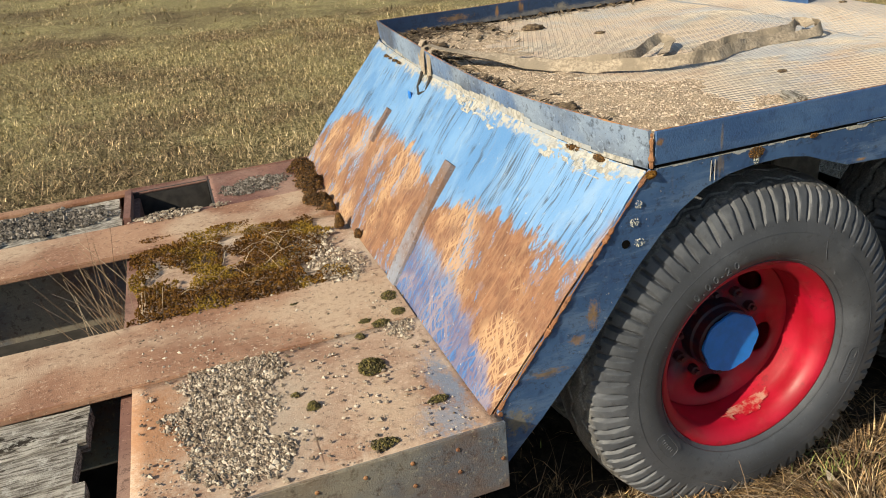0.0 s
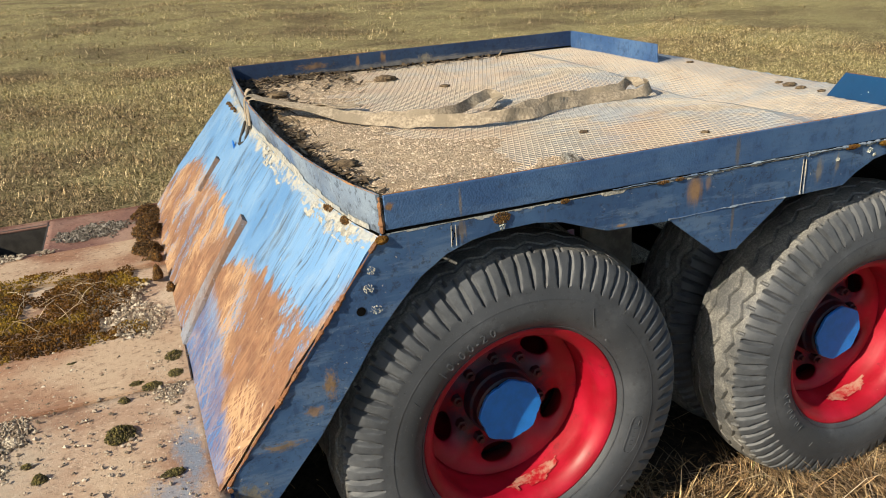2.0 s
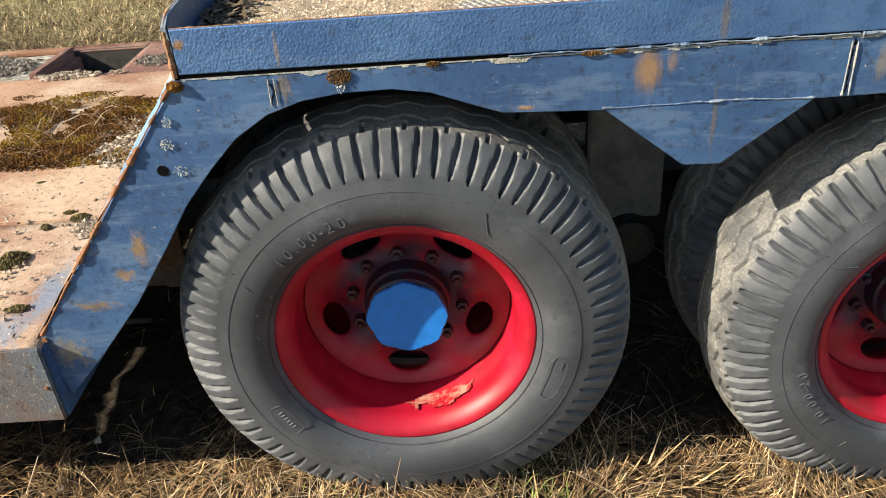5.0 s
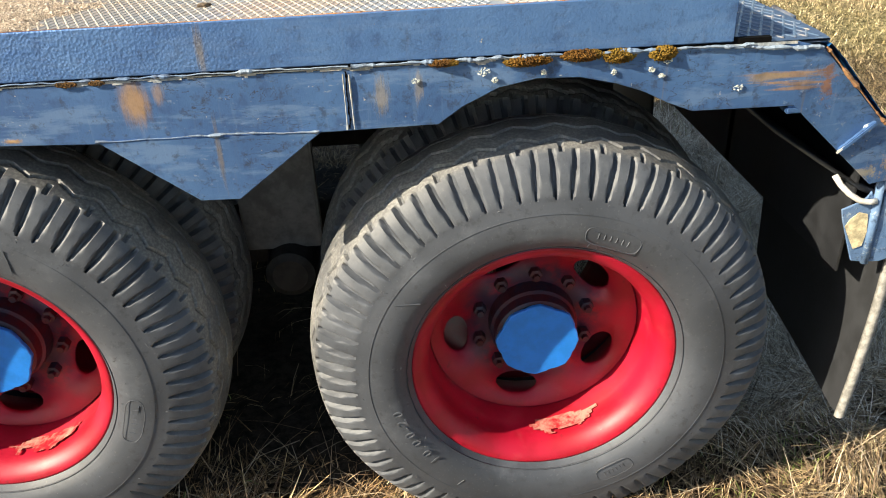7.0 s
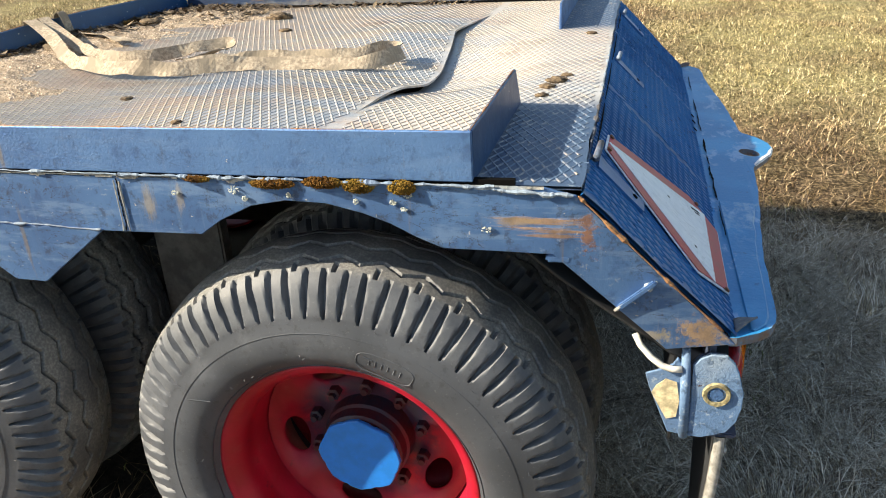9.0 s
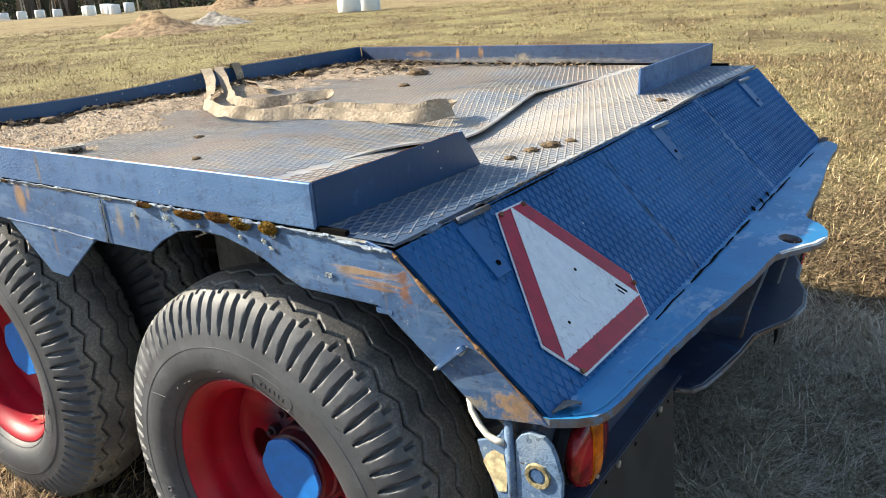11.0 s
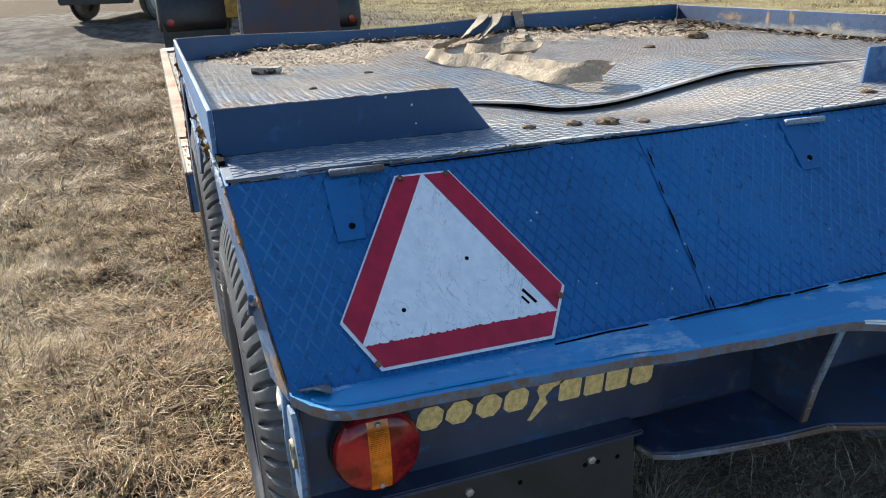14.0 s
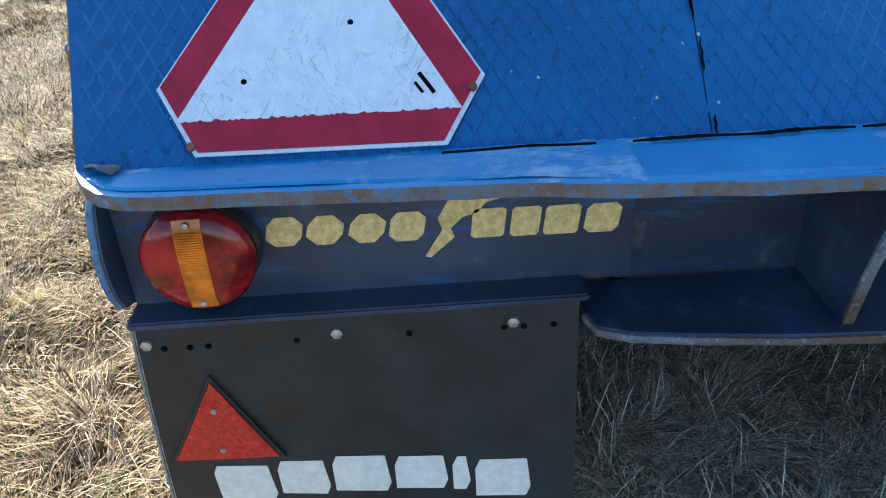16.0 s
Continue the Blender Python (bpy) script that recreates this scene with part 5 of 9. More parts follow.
def build_front_slope():
    n, m = 14, 50
    verts, faces = [], []
    for w in (0.0, -0.008):
        for i in range(n + 1):
            for j in range(m + 1):
                y = 0.012 + (W - 0.024) * j / m
                dent = 0.006 * fbm(i * 0.25, y, 2.0, 2)
                verts.append(slope_pt(i / n, y, w + dent))
    k = (n + 1) * (m + 1)
    for i in range(n):
        for j in range(m):
            a = i * (m + 1) + j
            q = (a, a + 1, a + m + 2, a + m + 1)
            faces += [tuple(reversed(q)), tuple(v + k for v in q)]
    mesh_of("front_slope_plate", verts, faces, M["slope"], trailer, "sloping blue plate scraped to orange rust", smooth=True)
    # strap welded up the slope, and the short one beyond
    for y, s0, s1, wd in ((0.885, 0.33, 1.0, 0.085), (1.70, 0.30, 0.52, 0.06)):
        bm = bmesh.new()
        rows = []
        for i in range(9):
            s = s0 + (s1 - s0) * i / 8
            rows.append([bm.verts.new(slope_pt(s, y + d, h)) for d, h in ((-wd / 2, -0.002), (-wd / 2 + 0.003, 0.013 + 0.004 * math.sin(5 * s)), (wd / 2 - 0.003, 0.011 + 0.003 * math.sin(9 * s + 1)), (wd / 2, -0.002))])
        for a, b in zip(rows, rows[1:]):
            for k2 in range(3):
                bm.faces.new((a[k2], a[k2 + 1], b[k2 + 1], b[k2]))
        bm.faces.new(rows[0])
        bm.faces.new(list(reversed(rows[-1])))
        bmesh.ops.recalc_face_normals(bm, faces=bm.faces)
        part("slope_strap", bm, M["strap_steel"], trailer, "welded flat strap on the slope")


build_front_slope()


def rear_pt(s, y, w=0.0):
    """Rear slope: s 0 at the deck edge, 1 at the lip."""
    x, z = 2.166 + 0.282 * s, 1.148 - 0.288 * s
    return (x + 0.714 * w, y, z + 0.70 * w)


def build_rear_slope():
    for nm, y0, y1, lift in (("rear_slope_plate", 0.004, 0.8395, 0.0), ("rear_slope_plate", 0.8405, 1.6615, 0.0012), ("rear_slope_plate", 1.6625, W - 0.004, 0.0)):
        n, m = 8, 24
        verts, faces = [], []
        for w in (0.0, -0.007):
            for i in range(n + 1):
                for j in range(m + 1):
                    y = y0 + (y1 - y0) * j / m
                    y += 0.042 * (i / n) * ((1 - j / m) if y0 < 0.1 else (-(j / m) if y1 > 2.4 else 0))
                    verts.append(rear_pt(i / n, y, w + lift + 0.004 * fbm(i * 0.12, y, 3.0, 2)))
        k = (n + 1) * (m + 1)
        for i in range(n):
            for j in range(m):
                a = i * (m + 1) + j
                q = (a, a + 1, a + m + 2, a + m + 1)
                faces += [q, tuple(reversed([v + k for v in q]))]
        for i, rev in ((0, False), (n, True)):
            for j in range(m):
                a = i * (m + 1) + j
                q = (a + 1, a, a + k, a + k + 1)
                faces.append(tuple(reversed(q)) if rev else q)
        mesh_of(nm, verts, faces, M["rear"], trailer, "deep blue diamond plate sloping down at the rear", smooth=False)

    def to3(u, v, w):
        y = v
        lift = 0.0012 if 0.84 < y < 1.662 else 0.0
        return rear_pt(u / 0.403, y, w + lift + 0.004 * fbm(u / 0.403 * 8 * 0.12, y, 3.0, 2))

    plate_ribs("rear_tread_ribs", to3, lambda u, v: abs(v - 0.84) > 0.006 and abs(v - 1.662) > 0.006 and 0.012 + 0.09 * u < v < W - 0.012 - 0.09 * u, (0.40, W), trailer, M["rear_ribs"], pitch=0.026, slant=0.55, h=0.0019, w=0.0066, step=0.025)


build_rear_slope()

LIP = [(0.042, 2.442), (0.058, 2.472), (0.08, 2.500), (0.108, 2.516), (0.141, 2.522), (0.21, 2.526), (0.31, 2.529), (0.4, 2.533), (0.55, 2.546), (0.7, 2.562), (0.85, 2.576), (1.04, 2.586), (1.12, 2.62), (1.2, 2.656), (1.27, 2.672), (1.33, 2.664), (1.375, 2.628), (1.4, 2.588), (1.64, 2.576), (1.8, 2.564), (1.95, 2.548), (2.1, 2.533), (2.19, 2.529), (2.29, 2.526), (2.36, 2.522), (2.392, 2.516), (2.42, 2.500), (2.442, 2.472), (2.458, 2.442)]


def build_rear_guard():
    """Black sheet that closes the wheel bay behind, from deck to rear beam."""
    for y0, s in ((0.020, 1), (W - 0.020, -1)):
        o = [(1.98, 1.07), (2.04, 1.02), (2.12, 0.955), (2.22, 0.885), (2.33, 0.81), (2.39, 0.78)]
        verts, faces = [], []
        for k in range(8):
            y = y0 + s * (0.05 + 0.62 * k / 7)
            verts += [(x + 0.006 * math.sin(k), y, z) for x, z in o]
        m = len(o)
        for k in range(7):
            for i in range(m - 1):
                a = k * m + i
                faces.append((a, a + 1, a + m + 1, a + m))
        g = mesh_of("rear_guard", verts, faces, M["guard"], trailer, "black sheet behind the rear wheel", smooth=True)
        md = g.modifiers.new("thick", "SOLIDIFY")
        md.thickness, md.offset = 0.006, 0


build_rear_guard()


def build_rear_beam():
    # top lip, a bent thick plate with a wavy flame-cut edge
    edge = []
    for j in range(101):
        y = 0.042 + 2.416 * j / 100
        edge.append((lerp_pts(LIP, y) + 0.003 * fbm(y, 1.0, 11, 3), y))
    outline = [(2.428, 0.042)] + edge + [(2.428, 2.458)]
    hole = [(2.592 + 0.031 * math.cos(2 * math.pi * k / 20), 1.187 + 0.034 * math.sin(2 * math.pi * k / 20)) for k in range(20)]
    bm = bmesh.new()

    def loop(ps):
        vs = [bm.verts.new((x, y, 0.866)) for x, y in ps]
        for i in range(len(vs)):
            bm.edges.new((vs[i], vs[(i + 1) % len(vs)]))

    loop(outline), loop(hole)
    bmesh.ops.triangle_fill(bm, edges=bm.edges[:], use_beauty=True)
    bmesh.ops.recalc_face_normals(bm, faces=bm.faces)
    got = bmesh.ops.extrude_face_region(bm, geom=bm.faces[:])
    low = [g for g in got["geom"] if isinstance(g, bmesh.types.BMVert)]
    for v in low:
        v.co.z -= 0.018
    for v in bm.verts:
        v.co.z += -0.010 * max(0.0, (v.co.x - 2.45) / 0.15) ** 2 + 0.002 * fbm(v.co.x, v.co.y, 6, 2)
    bmesh.ops.recalc_face_normals(bm, faces=bm.faces)
    part("rear_lip", bm, M["lip"], trailer, "thick blue lip plate with a flame-cut rusty edge and a bolt hole")
    # web and lower flange of the two side channels
    for y0, y1 in ((0.055, 0.76), (1.74, 2.445)):
        boxed("channel_web", (2.405, (y0 + y1) / 2, 0.750), (0.012, y1 - y0, 0.225), M["navy"], trailer, 0.002)
        boxed("channel_flange", (2.430, (y0 + y1) / 2 + (-0.034 if y0 < 1 else 0.034), 0.640), (0.066, y1 - y0 - 0.068, 0.012), M["navy"], trailer, 0.003)
    for y, s in ((0.045, 1), (2.455, -1)):
        o = [(2.372, 0.802), (2.384, 0.818), (2.402, 0.828), (2.430, 0.826), (2.445, 0.810), (2.454, 0.790), (2.465, 0.748), (2.464, 0.715), (2.457, 0.684), (2.440, 0.658), (2.396, 0.642), (2.372, 0.643)]
        part("channel_end", sheet(o, 0.010, lambda u, v, w: (u, y - 0.005 + w, v)), M["washed"], trailer, "washed-out blue channel end plate")
        part("channel_end_liner", sheet(o, 0.003, lambda u, v, w: (u - 0.003, (y + 0.0055 + w) if s > 0 else (y - 0.0055 - w), v), 0.0), M["navy"], trailer)
        tube("channel_end_bar", [(2.364, y - s * 0.002, 0.640), (2.361, y - s * 0.003, 0.740), (2.357, y - s * 0.002, 0.838)], [0.009, 0.010, 0.008], M["washed"], trailer, 10)
        q = [(2.352, 0.800), (2.344, 0.815), (2.336, 0.800), (2.322, 0.790), (2.287, 0.775), (2.293, 0.752), (2.302, 0.728), (2.334, 0.646), (2.360, 0.641)]
        wing = part("lamp_wing", sheet(q, 0.006, lambda u, v, w: (u, y - s * 0.001 + s * w, v)), M["washed"], trailer, "washed-out blue plate with cream paint flakes")
        q = [(2.345, 0.762), (2.325, 0.768), (2.308, 0.752), (2.300, 0.735), (2.318, 0.700), (2.330, 0.678), (2.348, 0.684), (2.352, 0.720)]
        part("cream_flake", sheet(q, 0.0012, lambda u, v, w: (u, y - s * 0.0022 - s * w, v), 0.0), M["cream"], wing, "cream paint left on the plate")
    # middle box, set back, with a bowed lower plate
    boxed("box_back", (2.36, 1.25, 0.735), (0.012, 1.0, 0.26), M["navy"], trailer, 0.002)
    for y0, y1 in ((0.10, 0.775), (0.745, 1.755), (1.725, 2.40)):
        boxed("inner_liner", (2.343, (y0 + y1) / 2, 0.735), (0.006, y1 - y0, 0.30), M["guard"], trailer, 0.001, "black grimy sheet behind the beam")
    lower = [(2.37, 0.69), (2.45, 0.69), (2.487, 0.70), (2.505, 0.74), (2.520, 0.83), (2.535, 0.95), (2.542, 1.07), (2.575, 1.15), (2.604, 1.21), (2.618, 1.33), (2.600, 1.44), (2.555, 1.55), (2.540, 1.67), (2.505, 1.76), (2.487, 1.80), (2.45, 1.81), (2.37, 1.81)]
    part("lower_tongue_plate", sheet(lower, 0.016, lambda u, v, w: (u, v, 0.592 + w), 0.003), M["navy"], trailer, "curved dark blue lower coupling plate")
    bm = bmesh.new()
    tube_into(bm, [(u + 0.0015, v, 0.600) for u, v in lower[1:-1]], [0.0065 + 0.001 * math.sin(3 * i) for i in range(len(lower) - 2)], 6)
    part("worn_plate_edge", bm, M["worn_edge"], trailer, "pale worn edge of the lower plate")
    for y in (1.03, 1.47):
        o = [(2.365, 0.606), (2.515, 0.606), (2.535, 0.70), (2.575, 0.838), (2.365, 0.842)]
        part("coupling_fin", sheet(o, 0.014, lambda u, v, w: (u, y - 0.007 + w, v)), M["navy"], trailer)
        part("worn_fin_edge", sheet([(2.513, 0.609), (2.518, 0.607), (2.538, 0.70), (2.578, 0.838), (2.573, 0.838), (2.533, 0.70)], 0.0146, lambda u, v, w: (u, y - 0.0073 + w, v), 0.0), M["worn_edge"], trailer)


build_rear_beam()


# ---------- wheels ----------
BULGE = 0.027     # the outer sidewalls swell out past the rims by this


def swell(r):
    """How far the sidewall swells at a radius."""
    return BULGE * float(np.interp(r, (0.300, 0.335, 0.440, 0.490, 0.5205), (0.0, 1.0, 1.0, 0.85, 0.62)))


def tyre_bm(per=10):
    # profile: (radius, depth from the outer sidewall), outer side first
    prof = [(0.292, 0.030), (0.306, 0.015), (0.327, 0.006), (0.355, 0.001), (0.385, 0.000), (0.410, 0.003), (0.428, 0.008), (0.434, 0.0085),
            (0.440, 0.0095), (0.456, 0.0125), (0.472, 0.0165), (0.488, 0.0215), (0.502, 0.027), (0.513, 0.033), (0.5205, 0.040)]
    tread = [(0.5260, 0.046), (0.5285, 0.051), (0.5310, 0.058), (0.5335, 0.066), (0.5360, 0.075), (0.5385, 0.084), (0.5405, 0.093), (0.5425, 0.102), (0.5440, 0.111), (0.5450, 0.120), (0.5455, 0.130)]
    td = np.arange(0.046, 0.1395, 0.0021 if per > 6 else 0.006)
    half = prof + [(float(np.interp(d, [p[1] for p in tread], [p[0] for p in tread])), float(d)) for d in td]
    full = half + [(r, 0.278 - d) for r, d in reversed(half)]
    n = 76 * per
    V = np.empty((len(full), n, 3))
    k = np.arange(n)
    ang = 2 * np.pi * k / n
    k = k * 10 // per
    cell = k % 10
    cell16 = k % 20
    for i, (r, d) in enumerate(full):
        rr = np.full(n, r)
        dd = np.full(n, d)
        dm = min(d, 0.278 - d)
        if 0.437 < r < 0.5207 and dm < 0.0425:
            # shoulder slots, deeper and wider outwards
            wide = 0.85 + 1.15 * math.sin(math.pi * min(1.0, (r - 0.437) / 0.098)) ** 0.8
            lean = (r - 0.475) * 14.0 * np.where(cell16 < 10, 1.0, -1.0)
            cut = np.clip((wide - np.abs(cell - 4.5 - lean)) / 1.1, 0, 1)
            big = np.where(cell16 < 10, 1.0, 0.85)
            rr = rr - 0.008 * cut * big
            dd = dd + (0.0105 if d < 0.14 else -0.0105) * cut * big
        elif dm > 0.0425:
            # zigzag grooves round the tread
            zig = 0.0085 * (np.abs((k % 20) - 10) / 5.0 - 1.0)
            g = np.zeros(n)
            for c in (0.070, 0.113, 0.165, 0.208):
                g = np.maximum(g, np.clip(1.6 - np.abs(d - (c + zig)) / (0.0023 if per > 6 else 0.0034), 0, 1))
            sipe = np.where((k % 20 < 2) & (dm < 0.062), 1.0, 0.0)
            rr = rr - 0.015 * g - 0.008 * sipe
        if d < 0.139:
            dd = dd - (swell(r) if dm < 0.0425 else BULGE * 0.6 * (0.139 - d) / 0.093)
        V[i] = np.stack([rr * np.cos(ang), dd, rr * np.sin(ang)], -1)
    m = len(full)
    idx = np.arange(m * n).reshape(m, n)
    a, b = idx[:-1], idx[1:]
    f = np.stack([a, np.roll(a, -1, 1), np.roll(b, -1, 1), b], -1).reshape(-1, 4)
    return V.reshape(-1, 3), f


def arc_text(parent, text, r, mid, size, depth_y, flip=False):
    """Raised figures round the sidewall, their feet towards the hub; mid in degrees, 90 is the top."""
    adv = size * 0.80 / r
    wid = [0.45 if ch in ".-" else 1.0 for ch in text]
    total = sum(wid) * adv
    a = radians(mid) + total / 2
    bms = []
    for ch, wv in zip(text, wid):
        a -= wv * adv / 2
        rot = Matrix.Rotation(-(a - math.pi / 2), 4, "Y")
        m = Matrix.Translation((r * math.cos(a), depth_y, r * math.sin(a))) @ rot @ pose(0, 0, 0, 90, 0, 0)
        bms.append((ch, m))
        a -= wv * adv / 2
    return [word("figure", ch, size, 0.0014, M["rubber"], parent, m) for ch, m in bms]


def disc_with_holes(parent):
    """Wheel disc with five oval hand holes."""
    bm = bmesh.new()
    n = 48
    r0, r1 = 0.106, 0.258

    def dish(r):
        k = max(0.0, min(1.0, (r1 - r) / (r1 - r0)))
        return 0.162 + 0.036 * (k * k * (3 - 2 * k)) ** 0.8

    for s in range(5):
        a0 = radians(-94 + 72 * s)
        half = radians(36)
        rc, ea, er = 0.194, 0.285, 0.031
        inner, outer, back = [], [], []
        for k in range(n):
            t = 2 * math.pi * k / n
            c, sn = math.cos(t), math.sin(t)
            ia, ir = a0 + ea * c, rc + er * sn
            # out to the sector's border
            m1 = max(abs(c), abs(sn))
            oa = a0 + half * c / m1
            orr = rc + ((r1 - rc) if sn > 0 else (rc - r0)) * sn / m1
            inner.append(bm.verts.new((ir * math.cos(ia), dish(ir), ir * math.sin(ia))))
            back.append(bm.verts.new((ir * math.cos(ia), dish(ir) + 0.012, ir * math.sin(ia))))
            outer.append(bm.verts.new((orr * math.cos(oa), dish(orr), orr * math.sin(oa))))
        for k in range(n):
            j = (k + 1) % n
            bm.faces.new((inner[k], inner[j], outer[j], outer[k]))
            bm.faces.new((back[k], back[j], inner[j], inner[k]))
    bmesh.ops.remove_doubles(bm, verts=bm.verts, dist=0.0008)
    bmesh.ops.recalc_face_normals(bm, faces=bm.faces)
    return part("wheel_disc", bm, M["red"], parent, "red wheel disc with oval hand holes", smooth=True)


def build_wheel(outer=True):
    w = empty("wheel")
    v, f = tyre_bm(10 if outer else 5)
    t = mesh_np("tyre", v, f, M["rubber"], w, "dusty black ribbed tyre", smooth=False)
    t.data.polygons.foreach_set("use_smooth", np.full(len(t.data.polygons), True))
    t.data.set_sharp_from_angle(angle=radians(32))
    rim = [(0.293, 0.036), (0.3085, 0.018), (0.307, 0.009), (0.301, 0.008), (0.286, 0.018), (0.272, 0.036), (0.266, 0.056), (0.268, 0.075), (0.2655, 0.106), (0.2625, 0.112), (0.2625, 0.116), (0.261, 0.119), (0.261, 0.19), (0.2605, 0.235), (0.2605, 0.272), (0.268, 0.272), (0.270, 0.14), (0.288, 0.05)]
    part("rim", lathe(rim, 96, "y", closed=True), M["red"], w, "glossy red rim", smooth=True)
    # fine rings on the sidewall
    for r, d in ((0.318, 0.0075 - swell(0.318)), (0.405, 0.0022 - BULGE)):
        bm = lathe([(r - 0.0012, d + 0.002), (r, d - 0.0012), (r + 0.0012, d + 0.002)], 120, "y", closed=True)
        part("sidewall_ring", bm, M["rubber"], w, smooth=True)
    if outer:
        disc_with_holes(w)
        part("hub", lathe([(0.001, 0.118), (0.092, 0.118), (0.099, 0.123), (0.102, 0.150), (0.108, 0.156), (0.110, 0.20), (0.110, 0.24), (0.001, 0.24)], 48, "y"), M["red_hub"], w, "dark blue-stained red hub drum", smooth=False)
        cap = []
        for k in range(64):
            a = 2 * math.pi * k / 64
            r = 0.098 + 0.0035 * math.cos(8 * a) ** 3 + 0.0012 * math.sin(5 * a)
            cap.append((r * math.cos(a), r * math.sin(a)))
        part("hub_cap", sheet(cap, 0.012, lambda u, vv, ww: (u, 0.098 + ww, vv), 0.002), M["cap"], w, "bright blue painted hub cap")
        for s in range(10):
            a = radians(-12 + 36 * s)
            r = 0.140
            bm = lathe([(0.001, 0.156), (0.009, 0.156), (0.009, 0.168), (0.0165, 0.170), (0.0165, 0.198), (0.001, 0.198)], 6, "y", (r * math.cos(a), 0, r * math.sin(a)))
            part("wheel_nut", bm, M["red_hub"], w)
    return w


_n = Nodes("grimy_red_hub", 0.5)
_c = _n.mix(_n.band(_n.noise(14, 5, 0.7), 0.42, 0.62), (0.06, 0.010, 0.014), (0.018, 0.020, 0.038))
M["red_hub"] = _n.done(_c, 0.5, _n.bump(_n.noise(80, 3), 0.3, 0.001))

wheel_a = build_wheel(True)
wheel_a.parent = trailer
wheel_a.location = (WHEELS_X[0][0], TY, WHEELS_X[0][1])
arc_text(wheel_a, "10.00-20", 0.356, 121, 0.036, 0.0004 - BULGE)
wheel_b = copy_thing(wheel_a, Matrix.Translation((WHEELS_X[1][0], TY, WHEELS_X[1][1])) @ Matrix.Rotation(radians(-87), 4, "Y"))
# the second hub was bolted on a little turned against its tyre
for ch in wheel_b.children:
    if ch.name.startswith(("wheel_disc", "wheel_nut")):
        ch.rotation_euler = (0, radians(23), 0)
inner = build_wheel(False)
inner.parent = trailer
inner.location = (WHEELS_X[0][0], 0.36, WHEELS_X[0][1])
copy_thing(inner, pose(WHEELS_X[1][0], 0.36, WHEELS_X[1][1], 0, 40, 0))
for wx, wz in WHEELS_X:
    # pale dust settled on the floor of the barrel
    bm = bmesh.new()
    at = {}
    for i in range(25):
        for j in range(15):
            a, d = radians(-98 + 46 * i / 24), TY + 0.055 + 0.075 * j / 14
            u, v = i / 12 - 1, j / 7 - 1
            if u * u + v * v + 0.9 * fbm(i * 0.3, j * 0.3, 1.0, 3, wx) < 0.85:
                r = 0.2635 - 0.055 * max(0.0, 0.086 - d + TY) ** 1.2
                at[i, j] = bm.verts.new((wx + (r - 0.0015) * math.cos(a), d, wz + (r - 0.0015) * math.sin(a)))
    for i, j in list(at):
        q = [at.get(k) for k in ((i, j), (i + 1, j), (i + 1, j + 1), (i, j + 1))]
        if None not in q:
            bm.faces.new(q)
    part("barrel_dust", bm, M["barrel_dust"], trailer, "pale dust on the floor of the red rim", smooth=True)
for (wx, wz), a in zip(WHEELS_X, (30, 75)):
    copy_thing(inner, pose(wx, W - TY, wz, 0, 0, 180) @ pose(0, 0, 0, 0, a, 0))
    copy_thing(inner, pose(wx, W - 0.36, wz, 0, 0, 180) @ pose(0, 0, 0, 0, a, 0))
    tube("axle", [(wx, 0.2, wz), (wx, W - 0.2, wz)], 0.06, M["dark"], trailer, 14)
for y in (0.70, W - 0.70):
    boxed("frame_beam", (1.02, y + (0.12 if y < 1 else -0.12), 0.95), (1.9, 0.16, 0.26), M["dark"], trailer, 0.006)
    boxed("spring_hanger", (1.0, y - 0.08 if y < 1 else y + 0.08, 0.72), (0.22, 0.05, 0.50), M["grey"], trailer, 0.006)
    part("pivot_boss", lathe([(0.001, -0.12), (0.05, -0.12), (0.07, -0.11), (0.075, 0.0), (0.085, 0.03), (0.085, 0.12), (0.001, 0.12)], 24, "y", (1.015, y - 0.05 if y < 1 else y + 0.05, 0.415)), M["dark"], trailer, smooth=False)
    boxed("walking_beam", (1.01, y + (0.08 if y < 1 else -0.08), 0.43), (1.30, 0.10, 0.16), M["dark"], trailer, 0.01)
for x in (0.02, 0.62, 1.3, 1.95):
    boxed("cross_member", (x, 1.25, 1.06), (0.08, 2.0, 0.09), M["dark"], trailer, 0.004)


# ---------- low bed in front of the slope ----------
BED = 0.575
BED_END = -8.0


